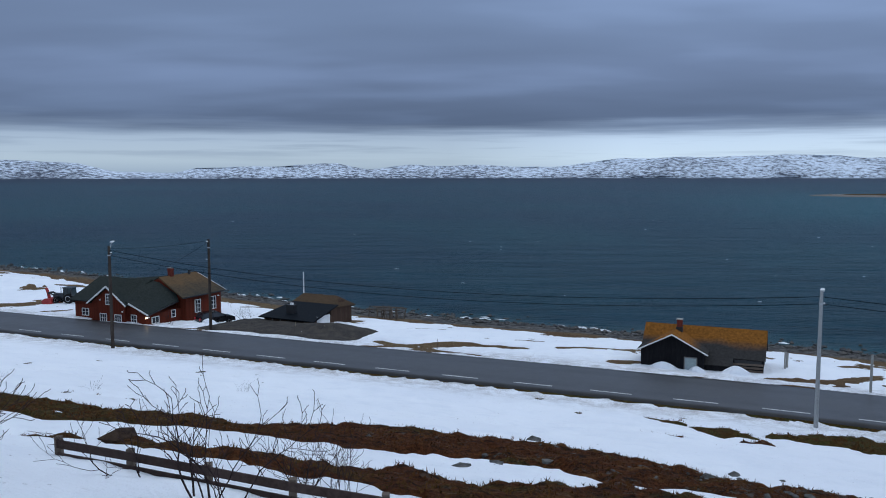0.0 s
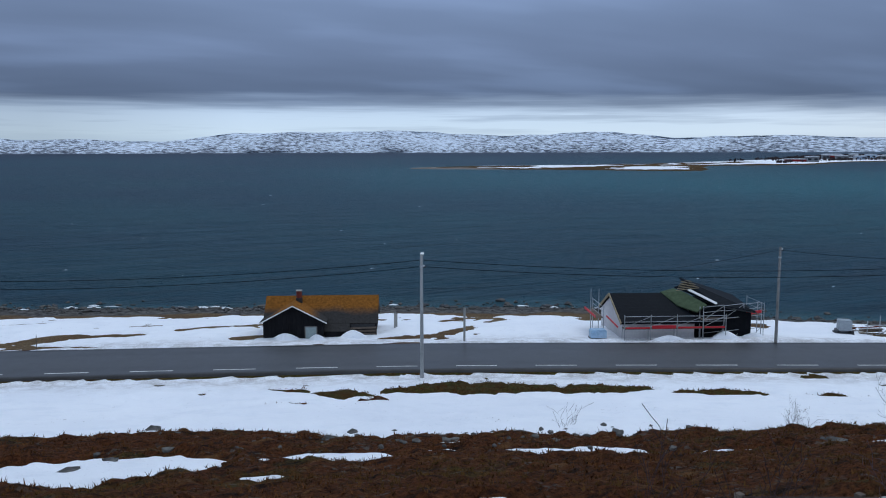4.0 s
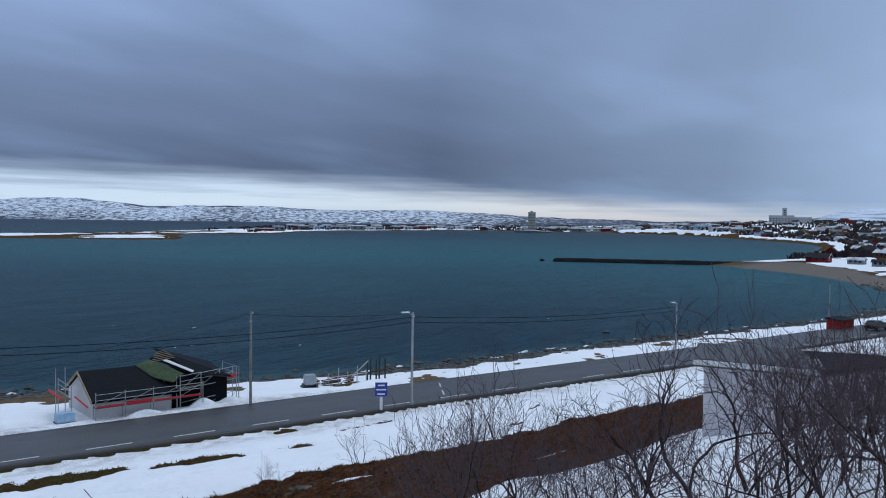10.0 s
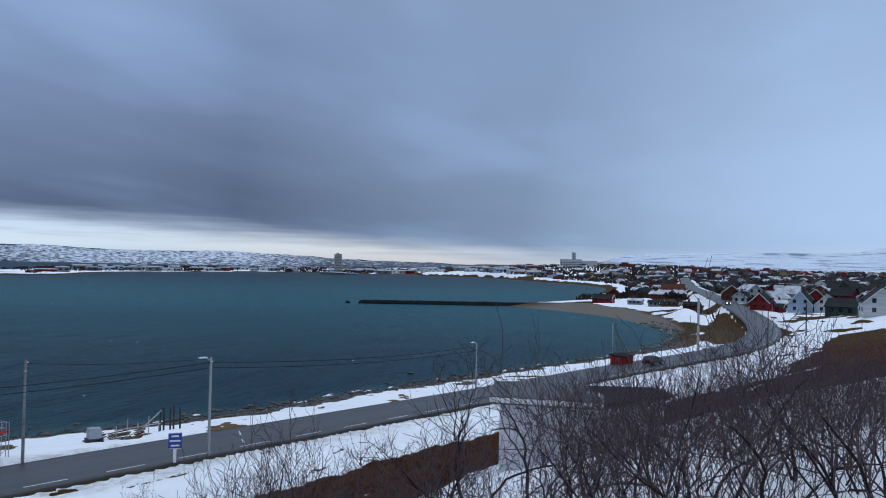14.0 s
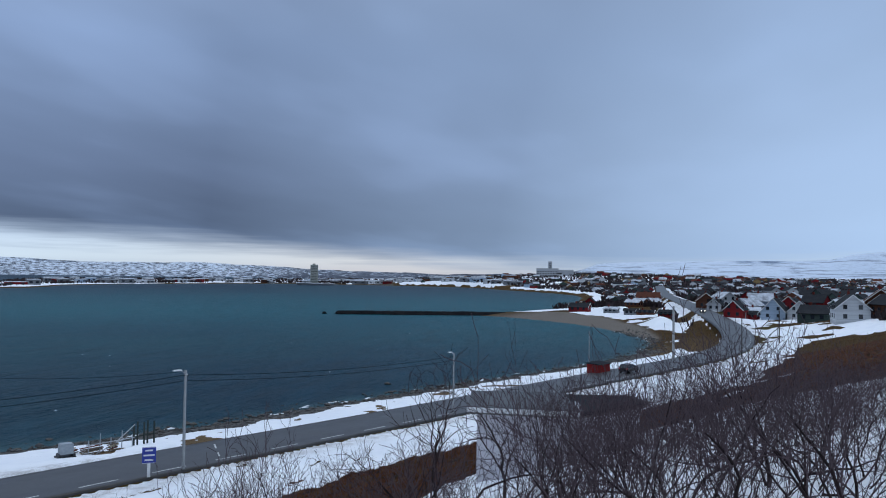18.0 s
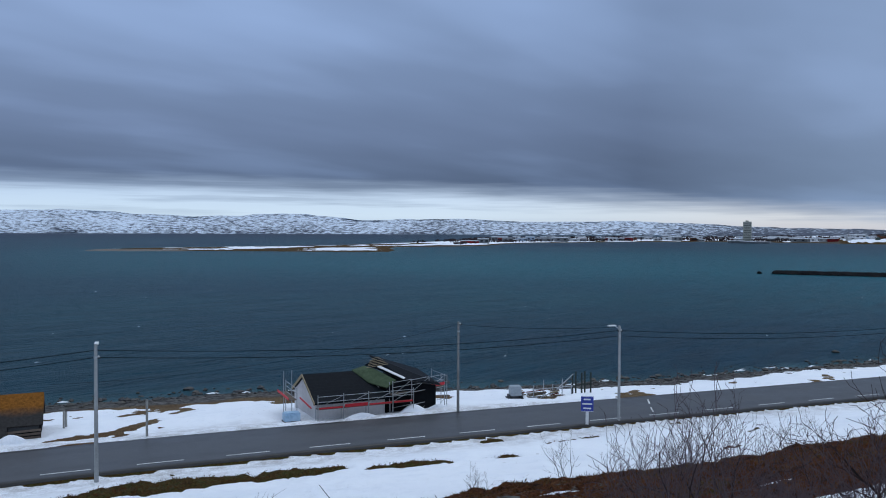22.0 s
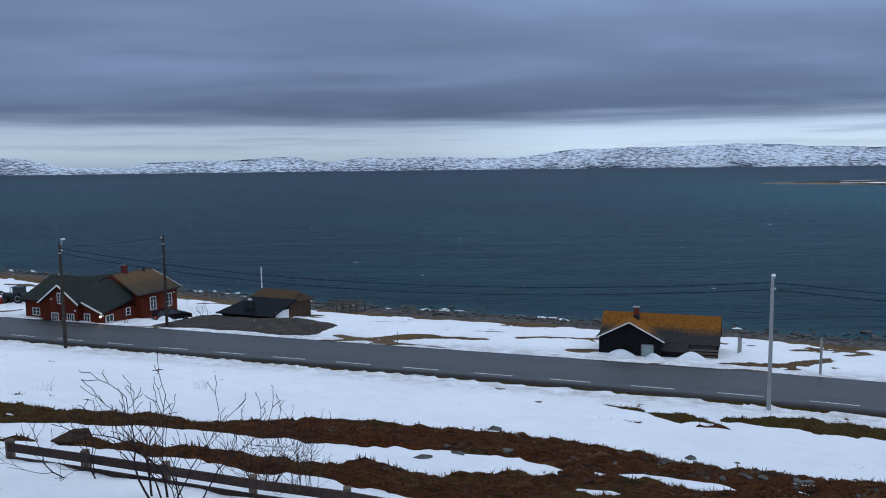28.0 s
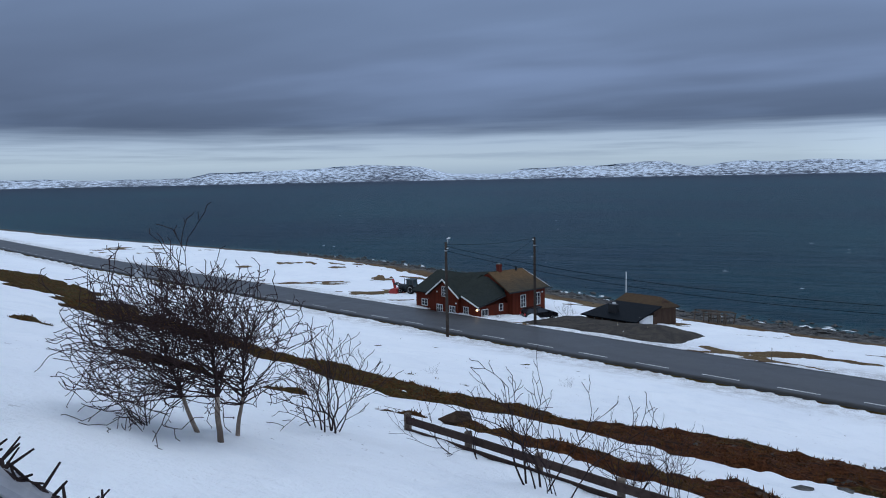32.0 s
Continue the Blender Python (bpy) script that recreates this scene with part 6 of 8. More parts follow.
def hatchback(x, y, z, turn, label, lit=True):
    c = thing("car", x, y, z, turn, label, "car", "cars")
    # profile along x (front is +x), then narrowed to the roof
    low = [(-2.02, 0.35), (-2.05, 0.75), (-1.95, 0.95), (1.25, 0.98), (1.95, 0.8), (2.05, 0.55), (2.0, 0.32)]
    bm = bmesh.new()
    prism(bm, low, "y", -0.86, 0.86)
    bmesh.ops.bevel(bm, geom=bm.edges[:], offset=0.05, segments=2, affect="EDGES")
    part("body", bm, CAR_PAINT, c, "black paint", smooth=False)
    bm = bmesh.new()
    loops = []
    for pts, hw in (([(-1.92, 0.94), (1.2, 0.96)], 0.82), ([(-1.55, 1.44), (0.15, 1.44)], 0.62)):
        loops.append([bm.verts.new((px, s * hw, pz)) for (px, pz), s in ((pts[0], -1), (pts[1], -1), (pts[1], 1), (pts[0], 1))])
    for k in range(4):
        bm.faces.new((loops[0][k], loops[0][(k + 1) % 4], loops[1][(k + 1) % 4], loops[1][k]))
    bm.faces.new(loops[1])
    bm.faces.new(loops[0][::-1])
    part("greenhouse", bm, GLASS, c, "dark car windows")
    part("roof_panel", boxes((-1.6, 0.2, -0.63, 0.63, 1.43, 1.48)), CAR_PAINT, c)
    for sx in (-1, 1):
        for a, b in (((-1.9, sx * 0.8, 0.95), (-1.55, sx * 0.62, 1.44)), ((-0.55, sx * 0.8, 0.95), (-0.5, sx * 0.63, 1.44)), ((1.18, sx * 0.8, 0.96), (0.15, sx * 0.62, 1.44))):
            part("pillar", beam(bmesh.new(), a, b, 0.07, 0.07), CAR_PAINT, c)
        part("headlight", boxes((1.9, 2.06, sx * 0.62 - 0.16, sx * 0.62 + 0.16, 0.62, 0.76)), HEAD_GLOW if lit else GLASS, c, "lit headlight" if lit else "")
        part("tail_light", boxes((-2.07, -1.98, sx * 0.68 - 0.12, sx * 0.68 + 0.12, 0.68, 0.92)), RED_PLASTIC, c)
        part("mirror", boxes((0.75, 0.9, sx * 0.95 - 0.08, sx * 0.95 + 0.08, 0.98, 1.1)), CAR_PAINT, c)
    for px in (-1.25, 1.3):
        for s in (-1, 1):
            wheel(c, px, s * 0.78, 0.31, 0.2)
    part("front_bumper", boxes((1.95, 2.09, -0.8, 0.8, 0.3, 0.5)), DARK_METAL, c)
    part("rear_bumper", boxes((-2.09, -1.95, -0.8, 0.8, 0.3, 0.52)), DARK_METAL, c)
    return c


hatchback(137.2, -4.2, 2.9, -27.8, "black hatchback driving along the coast road")
cx, cy = beside(-59.8, 70.0)
hatchback(cx, cy, floor_at(cx, cy) + 0.05, 40, "dark parked car beside the red house", False)
hatchback(318, -36.6, 6.1, 181, "dark car with lit headlights coming round the bend")


def tractor():
    x, y = -48.6, 100.0
    t = thing("tractor", x, y, surface_at(x, y), 172, "dark tractor standing in the snow behind the red house", "tractor")
    t.scale = (0.8, 0.8, 0.8)
    part("engine_hood", boxes((0.3, 2.2, -0.4, 0.4, 0.8, 1.55), (2.2, 2.35, -0.36, 0.36, 0.85, 1.45)), TRACTOR_BODY, t)
    part("chassis", boxes((-0.9, 2.1, -0.3, 0.3, 0.5, 0.85)), DARK_METAL, t)
    cab = part("cab_frame", bmesh.new(), DARK_METAL, t)
    bm = bmesh.new()
    for px, py in ((-1.0, -0.7), (-1.0, 0.7), (0.35, -0.7), (0.35, 0.7), (-0.3, -0.72), (-0.3, 0.72)):
        beam(bm, (px, py, 0.95), (px * 0.92, py * 0.95, 2.45), 0.09, 0.09)
    bm.to_mesh(cab.data)
    bm.free()
    part("cab_glass", boxes((-0.98, 0.33, -0.66, 0.66, 1.15, 2.4)), material("cab_glass", (0.03, 0.045, 0.05), 0.15, grain=2, bump=0), t)
    part("cab_roof", boxes((-1.1, 0.5, -0.78, 0.78, 2.42, 2.58)), material("grey_cab_roof", (0.07, 0.085, 0.095), 0.6), t)
    part("fender", boxes((-1.2, 0.1, -0.98, -0.7, 1.3, 1.42), (-1.2, 0.1, 0.7, 0.98, 1.3, 1.42)), TRACTOR_BODY, t)
    part("exhaust", tube(bmesh.new(), (1.0, 0.3, 1.5), (1.0, 0.3, 2.6), 0.05), DARK_METAL, t)
    for s in (-1, 1):
        wheel(t, -0.6, s * 0.85, 0.8, 0.45)
        wheel(t, 1.6, s * 0.75, 0.5, 0.32)
    bm = bmesh.new()
    beam(bm, (1.4, -0.55, 1.1), (3.0, -0.55, 1.6), 0.14, 0.18)
    beam(bm, (1.4, 0.55, 1.1), (3.0, 0.55, 1.6), 0.14, 0.18)
    beam(bm, (3.0, -0.6, 1.6), (3.0, 0.6, 1.6), 0.2, 0.3)
    part("loader_arm", bm, DARK_METAL, t)
    bx, by = -50.9, 100.1
    b = thing("snow_blower", bx, by, surface_at(bx, by), 172, "red snow blower with a tall curved chute", "snow blower")
    b.scale = (0.8, 0.8, 0.8)
    part("housing", prism(bmesh.new(), [(-0.9, 0.05), (0.7, 0.05), (0.9, 0.5), (0.4, 0.95), (-0.7, 0.95)], "y", -1.1, 1.1), TRACTOR_RED, b)
    ch = bmesh.new()
    for k in range(5):
        tube(ch, (0.25 + 0.02 * k * k, 0, 0.9 + 0.33 * k), (0.25 + 0.02 * (k + 1) ** 2, 0, 0.9 + 0.33 * (k + 1)), 0.26 - 0.01 * k, 0.26 - 0.01 * (k + 1), 10)
    part("chute", ch, TRACTOR_RED, b)
    part("auger", tube(bmesh.new(), (0.6, -1.0, 0.4), (0.6, 1.0, 0.4), 0.3, sides=10), DARK_METAL, b)


tractor()

# ---- bare trees and thicket ----
def tubes(name, segs, mat, parent, sides=3, label=""):
    """Thin tapered branches from (start, end, radius, radius) rows, joined into one mesh."""
    a = np.array([s[0] for s in segs])
    b = np.array([s[1] for s in segs])
    r0 = np.array([s[2] for s in segs])[:, None]
    r1 = np.array([s[3] for s in segs])[:, None]
    way = b - a
    way /= np.linalg.norm(way, axis=1)[:, None] + 1e-9
    ref = np.where(np.abs(way[:, 2:3]) > 0.9, np.array([[1.0, 0, 0]]), np.array([[0, 0, 1.0]]))
    u = np.cross(way, ref)
    u /= np.linalg.norm(u, axis=1)[:, None]
    w = np.cross(way, u)
    rings = []
    for c, r in ((a, r0), (b, r1)):
        for k in range(sides):
            t = 2 * math.pi * k / sides
            rings.append(c + (u * math.cos(t) + w * math.sin(t)) * r)
    v = np.stack(rings, 1).reshape(-1, 3)
    base = np.arange(len(segs)) * 2 * sides
    f = [np.stack([base + k, base + (k + 1) % sides, base + sides + (k + 1) % sides, base + sides + k], 1) for k in range(sides)]
    ob = sheet(name, v.tolist(), np.vstack(f).tolist(), mat)
    ob.parent = parent
    return tagged(ob, label)


def grow(rnd, at, way, length, r, level, most, out, lift=0.25, split=5, wobble=0.22, thin=0.0036, side_reach=1.0):
    """One branch in short pieces, with side branches; out[level] collects the pieces."""
    steps = max(3 if level < 2 else 2, int(length / (0.16 if level else 0.2)))
    p, d = Vector(at), Vector(way).normalized()
    curl = Vector((rnd.gauss(0, 1), rnd.gauss(0, 1), rnd.gauss(0, 0.5))) * wobble * 0.22
    for k in range(steps):
        d = (d + curl + Vector((rnd.gauss(0, wobble), rnd.gauss(0, wobble), rnd.gauss(0, wobble) + lift * 0.4)) * 0.5).normalized()
        q = p + d * (length / steps)
        ra, rb = max(thin, r * (1 - 0.8 * k / steps)), max(thin, r * (1 - 0.8 * (k + 1) / steps))
        out[min(level, len(out) - 1)].append((tuple(p), tuple(q), ra, rb))
        if level < most and k >= steps * (0.25 if level == 0 else 0.15) and rnd.random() < split / steps:
            side = d.orthogonal().normalized()
            side.rotate(Matrix.Rotation(rnd.uniform(0, 6.283), 3, d))
            grow(rnd, q, d * 0.8 + side * rnd.uniform(0.45, 1.0) + Vector((0, 0, lift * 0.6)), length * side_reach * rnd.uniform(0.35, 0.66) * (1 - 0.35 * k / steps), max(rb * 0.7, 0.0045), level + 1, most, out, lift, split * 0.8, wobble, thin, side_reach)
            d = (d - side * 0.22).normalized()
        p = q


def shrub(seed, x, y, height, stems, lean=(0, 0), spread=0.35, most=2, split=6, r=0.018, label="bare leafless willow shrub with thin dark twigs in the snow", name="shrub", twig=None, thin=0.0042, wobble=0.3, side_reach=1.0):
    rnd = random.Random(seed)
    t = thing(name, x, y, floor_at(x, y) + 0.1, rnd.uniform(0, 360), label, "shrub", "bare shrubs on the slope")
    twigs = []
    for k in range(stems):
        out = [[], [], [], []]
        a = 6.283 * k / stems + rnd.uniform(-0.4, 0.4)
        s = rnd.uniform(0.2, 1.0) * spread
        grow(rnd, (0.12 * math.cos(a), 0.12 * math.sin(a), -0.25), (math.cos(a) * s + lean[0], math.sin(a) * s + lean[1], 1), height * rnd.uniform(0.6, 1.08), r * rnd.uniform(0.7, 1.2), 0, most, out, 0.34, split, wobble, thin, side_reach)
        limb("stem", out[0], BARK, t, 5)
        twigs += out[1] + out[2] + out[3]
    tagged(tubes("twig_crown", twigs, twig or TWIG, t, 3), kind="stuff")
    return t


def birch():
    rnd = random.Random(11)
    x, y = -8.4, 9.7
    t = thing("birch_tree", x, y, surface_at(x, y) - 0.1, 0, "wind-shaped leafless birch with pale trunks rising from the snow", "tree")
    crown = []
    # trunks: foot, first direction, height, radius, how far up the branches begin
    for bx, by, way, h, r, low in ((0.28, -0.37, (0.02, 0.0, 1), 2.4, 0.055, 7), (-0.27, -0.07, (-0.45, -0.15, 1), 2.25, 0.045, 7), (0.1, 0.17, (0.12, 0.1, 1), 2.0, 0.04, 6), (-0.85, -0.5, (-0.3, -0.1, 1), 0.9, 0.024, 6)):
        p, d = Vector((bx, by, -0.25)), Vector(way).normalized()
        n = 18
        stem = []
        for k in range(n):
            d = (d + Vector((rnd.gauss(-0.006, 0.07), rnd.gauss(0, 0.07), 0.06))).normalized()
            q = p + d * (h / n)
            ra, rb = r * (1 - 0.85 * k / n), r * (1 - 0.85 * (k + 1) / n)
            stem.append((tuple(p), tuple(q), ra, rb))
            if k >= low:
                for j in range(8 if r > 0.03 else 2):
                    a = rnd.uniform(0, 6.283)
                    way = Vector((math.cos(a) * 0.9 - 0.38, math.sin(a) * 0.8 - 0.12, rnd.uniform(0.1, 1.0)))
                    out = [[], [], [], []]
                    reach = rnd.uniform(0.5, 1.5) * (1.25 - 0.6 * k / n) * (0.75 if r < 0.03 else 1) * (1.25 if way.x < -0.4 else 0.95)
                    grow(rnd, q, way, reach, rb * 0.38 + 0.004, 0, 3, out, 0.1, 14, 0.24, 0.0064, 0.95)
                    if j == 0:
                        limb("limb", out[0], BARK, t, 4)
                    else:
                        crown += out[0]
                    crown += out[1] + out[2] + out[3]
            p = q
        limb("trunk", stem[:8], BIRCH_BARK if r > 0.03 else BARK, t, 8, "peeling pale birch trunk" if r > 0.03 else "")
        limb("upper_trunk", stem[8:], BARK, t, 6)
    tagged(tubes("twig_crown", crown, TWIG, t, 3, "fine red-brown twigs"), kind="stuff")


birch()
shrub(3, -8.7, 13.2, 2.1, 10, (0.05, 0), 0.6, 3, 13, 0.024, "bushy leafless willow rising from the snow", "willow", wobble=0.24, side_reach=0.85, thin=0.0065)
shrub(5, -4.5, 13.4, 2.6, 5, (0, 0), 0.14, 3, 15, 0.022, "slender leafless rowan saplings beside the plank fence", "sapling", wobble=0.2, side_reach=0.62, thin=0.006)
shrub(6, -4.0, 13.0, 2.3, 4, (0, 0), 0.16, 3, 14, 0.018, "slender leafless rowan saplings beside the plank fence", "sapling", wobble=0.2, side_reach=0.62, thin=0.006)
shrub(7, -6.3, 15.0, 2.0, 3, (-0.1, 0), 0.25, 2, 11, 0.018, "slender leafless rowan saplings beside the plank fence", "sapling")
shrub(8, -3.2, 15.6, 1.35, 13, (0, 0), 0.6, 3, 6, 0.016)
shrub(9, -2.4, 15.3, 1.25, 11, (0, 0), 0.6, 3, 6, 0.014)
shrub(10, -14.3, 10.0, 1.3, 6, (0.2, 0), 0.5, 2, 6, 0.014)
TANGLE = "tangled leafless thicket of thin dark stems"
KIND = [shrub(31, 14.4, -3.0, 3.0, 3, (0, 0), 0.6, 3, 11, 0.04, TANGLE, twig=THICKET_TWIG, wobble=0.32),
        shrub(32, 13.4, -1.6, 2.9, 3, (0.1, 0), 0.6, 3, 11, 0.036, TANGLE, twig=THICKET_TWIG, wobble=0.34),
        shrub(33, 17.5, -3.6, 2.9, 4, (0, 0), 0.6, 3, 10, 0.03, TANGLE, twig=THICKET_TWIG, wobble=0.32),
        shrub(34, 19.5, -1.5, 2.6, 3, (-0.1, 0), 0.7, 3, 11, 0.03, TANGLE, twig=THICKET_TWIG, wobble=0.36),
        shrub(35, 16.0, -4.6, 2.5, 5, (0, 0), 0.7, 3, 9, 0.02, TANGLE, twig=THICKET_TWIG, wobble=0.32)]
LOW = [shrub(41, 30.7, 19.6, 2.0, 5, (0, 0), 0.5, 2, 8, 0.02), shrub(42, 34.0, 17.4, 1.8, 4, (0.1, 0), 0.45, 2, 8, 0.018), shrub(43, 18.0, 25.2, 1.2, 8, (0, 0), 0.6, 1, 5, 0.01)]
for seed, x, y, tall, stems in ((51, 14.9, 2.1, 4.0, 2), (52, 15.5, 1.4, 3.4, 2), (56, 17.0, 0.5, 3.3, 2), (54, 13.2, 2.4, 2.9, 2)):
    shrub(seed, x, y, tall, stems, (0, 0), 0.3, 3, 8, 0.045, "slender leafless rowan stems in front of the garage", "sapling", wobble=0.36)
rnd = random.Random(77)
placed = [(14.4, -3.0), (13.4, -1.6), (17.5, -3.6), (19.5, -1.5), (16.0, -4.6)]
tries = 0
while len(placed) < 135 and tries < 12000:
    tries += 1
    az, dist = radians(rnd.uniform(86, 114)), rnd.uniform(8.5, 33)
    x, y = dist * math.sin(az), dist * math.cos(az)
    deg = math.degrees(az)
    inside = 27.0 < x < 36 and -3.4 < y < 5.8
    if inside or (dist > 19 and deg < 89) or (deg < 91 and dist < 17 and rnd.random() < 0.7) or min(math.hypot(x - a, y - b) for a, b in placed) < 0.8:
        continue
    placed.append((x, y))
    tall = 18.5 - dist * math.tan(radians(rnd.uniform(5.2, 8.2) if deg > 93 else rnd.uniform(6.0, 9.6) if deg > 90 else rnd.uniform(8.0, 10.5))) - floor_at(x, y)
    k = min(1.12, max(0.5, tall / 2.3))
    c = copy_thing(KIND[rnd.randrange(5)], pose(x, y, floor_at(x, y) + 0.05, rnd.uniform(-7, 7), rnd.uniform(-7, 7), rnd.uniform(0, 360)))
    c.scale = (max(0.8 * k, 0.65), max(0.8 * k, 0.65), k)
# thinner growth along the slope towards the garage
rnd = random.Random(78)
for j in range(22):
    az, dist = 56 + 23.5 * rnd.uniform(0, 1) ** 0.7, rnd.uniform(11.5, 19)
    x, y = dist * math.sin(radians(az)), dist * math.cos(radians(az))
    z = floor_at(x, y)
    crest = 17.0 - 0.22 * (az - 52) + rnd.uniform(0, 4.5)
    k = min(0.95, max(0.25, (18.5 - dist * math.tan(radians(crest)) - z) / 2.3))
    c = copy_thing(KIND[rnd.choice((0, 1, 2, 3, 4, 4))], pose(x, y, z + 0.05, 0, 0, rnd.uniform(0, 360)))
    c.scale = (k, k, k)
for az, dist, k in ((80.5, 19, 0.5), (82.5, 19, 0.55), (84.0, 13.5, 0.7), (86.0, 15.0, 0.75)):
    x, y = dist * math.sin(radians(az)), dist * math.cos(radians(az))
    c = copy_thing(KIND[int(az * 2) % 4], pose(x, y, floor_at(x, y) + 0.05, 0, 0, az * 37))
    c.scale = (k, k, k)
for x, y, j, k in ((36.2, 16.6, 1, 1.1), (33.2, 18.6, 0, 0.75), (45.5, 15.0, 0, 0.9), (50.8, 15.4, 1, 1.0), (56.3, 12.8, 1, 0.9), (42.5, 20.2, 1, 0.6), (26.5, 21.5, 0, 0.5), (38.5, 18.2, 0, 0.8),
                   (25.0, 20.0, 2, 0.9), (39.5, 14.0, 0, 0.9), (48.0, 10.0, 0, 0.8), (-12.5, 46.5, 2, 0.8), (-18.0, 39.0, 2, 0.6), (-23.5, 40, 2, 0.7), (-25, 25.5, 2, 0.8), (-21.5, 22.0, 2, 0.6), (5.3, 5.6, 1, 0.95), (6.2, 5.0, 1, 0.9),
                   (-40.5, 92.0, 1, 1.3), (-22.8, 87.5, 0, 1.3), (-30, 84.0, 0, 1.0)):
    c = copy_thing(LOW[j], pose(x, y, floor_at(x, y) + 0.05, 0, 0, x * 53))
    c.scale = (k, k, k)

# ---- dead grass and heather tufts where the snow has gone ----
def tufts():
    rng = np.random.default_rng(3)
    r = np.sqrt(rng.uniform(10 ** 2, 62 ** 2, 150000))
    az = np.radians(rng.uniform(-55, 112, 150000))
    xy = np.column_stack([r * np.sin(az), r * np.cos(az)])
    parts = lie(xy)
    ok = (snow_depth(xy, parts) < 0.0) & (parts[1] > ROAD_HALF + 1.5)
    xy = xy[ok][:34000]
    z = ground_height(xy) + cushion(xy, snow_depth(xy), lie(xy))
    n = len(xy)
    blades = 4
    base = np.repeat(np.column_stack([xy, z - 0.03]), blades, 0)
    a = rng.uniform(0, 6.283, n * blades)
    h = rng.uniform(0.05, 0.15, n * blades) * np.repeat(rng.uniform(0.6, 1.3, n), blades)
    tip = base + np.column_stack([np.cos(a) * h * 0.7, np.sin(a) * h * 0.7, h])
    side = np.column_stack([-np.sin(a), np.cos(a), np.zeros_like(a)]) * 0.018
    v = np.stack([base - side, base + side, tip], 1).reshape(-1, 3)
    f = np.arange(n * blades * 3).reshape(-1, 3)
    dead = material("dead_heather", (0.13, 0.05, 0.018), 0.95, grain=1.4, vary=0.6, bump=0, stain=(0.1, 0.08, 0.022), stain_amount=0.4)
    tagged(sheet("heather_tufts", v.tolist(), f.tolist(), dead, smooth=False), "rust-brown heather and dead grass tufts", "heather", kind="stuff")


tufts()

# ---- stones ----
for x, y, r, k in ((3.3, 33.2, 0.62, 1), (0.1, 24.5, 0.5, 2), (1.3, 25.4, 0.42, 3), (-3.3, 29.4, 0.35, 4), (5.1, 25.3, 0.45, 5), (6.6, 27.5, 0.5, 6), (8.6, 26.4, 0.6, 7), (23.2, 17.2, 0.7, 8), (22.2, 18.6, 0.5, 9), (4.6, 22.4, 0.25, 11), (5.4, 21.6, 0.22, 12), (10.4, 29.0, 0.45, 13), (15.5, 24.6, 0.45, 14), (19.0, 21.6, 0.5, 15)):
    b = tagged(part("boulder", rock_mesh(bmesh.new(), 0, 0, 0, r * 0.66, k, 0.62), ROCK, None), "rounded grey lichened boulder on the heath", "boulder", "boulders on the heath")
    b.location = (x, y, floor_at(x, y) + 0.1 + r * 0.12)
rng = np.random.default_rng(9)
pick = []
shore_run = SHORE_LINE[(SHORE_LINE[:, 0] > -140) & (SHORE_LINE[:, 0] < 300) & (SHORE_LINE[:, 1] < 190)]
dense = smooth_line(shore_run[:, :2], 2.0)
for j in range(3600):
    p = dense[rng.integers(0, len(dense))] + rng.normal(-0.6, 1.8, 2) * (0.5 + math.sin(j) ** 2)
    pick.append((p[0], p[1], 0.03, rng.choice([0.1, 0.16, 0.24, 0.36, 0.55], p=[0.28, 0.28, 0.24, 0.14, 0.06])))
hz = np.maximum(0, ground_height(np.array([p[:2] for p in pick])))
stones("shore_stones", [(a, b, c + h, r) for (a, b, c, r), h in zip(pick, hz)], WET_ROCK, "dark wet stones along the waterline", "stones")
pick = []
for j in range(120):
    t = rng.uniform(0, 1)
    s, q = (rng.uniform(0, 7), rng.uniform(-3, 3)) if t < 0.35 else (rng.uniform(0, 12), rng.uniform(-5, 5))
    cx, cy = ((2, 29.3), (11, 25.6))[j % 2]
    pick.append((cx + s * 0.9 + q * 0.3, cy - s * 0.4 + q * 0.5, 0, rng.uniform(0.06, 0.2)))
hz = ground_height(np.array([p[:2] for p in pick]))
stones("field_stones", [(x, y, z + 0.2, r) for (x, y, _, r), z in zip(pick, hz)], ROCK, "loose grey stones among the heather", "stones")
pick = []
for j in range(1500):
    t = rng.uniform(0, 1)
    c = np.array((364, 125)) * (1 - t) + np.array((385, 47)) * t
    off = rng.uniform(-2.6, 2.6)
    pick.append((c[0] + off, c[1] + rng.normal(0, 0.6), 1.55 - 0.55 * abs(off), rng.uniform(0.35, 0.75)))
pick.append((361.5, 131, 0.3, 1.6))
breakwater = stones("breakwater", pick, TIDE_ROCK, "long low breakwater of dark boulders in the bay", "breakwater", "structure")
bm = bmesh.new()
ends = [[bm.verts.new((cx + dx, cy, z)) for dx, z in ((-3.2, -0.5), (-1.3, 1.55), (1.3, 1.55), (3.2, -0.5))] for cx, cy in ((364.3, 124), (385, 45))]
for k in range(3):
    bm.faces.new((ends[0][k], ends[0][k + 1], ends[1][k + 1], ends[1][k]))
bm.faces.new(ends[0][::-1])
part("core", bm, TIDE_ROCK, breakwater)

mound = part("earth_mound", rock_mesh(bmesh.new(), 0, 0, 0, 0.55, 10, 0.6), material("earth", (0.05, 0.032, 0.022), 0.95, grain=6, vary=0.5, bump=0.8), None)
tagged(mound, "small bare mound of brown earth behind the fence", "mound").location = (-9.0, 20.6, floor_at(-9.0, 20.6) + 0.1)

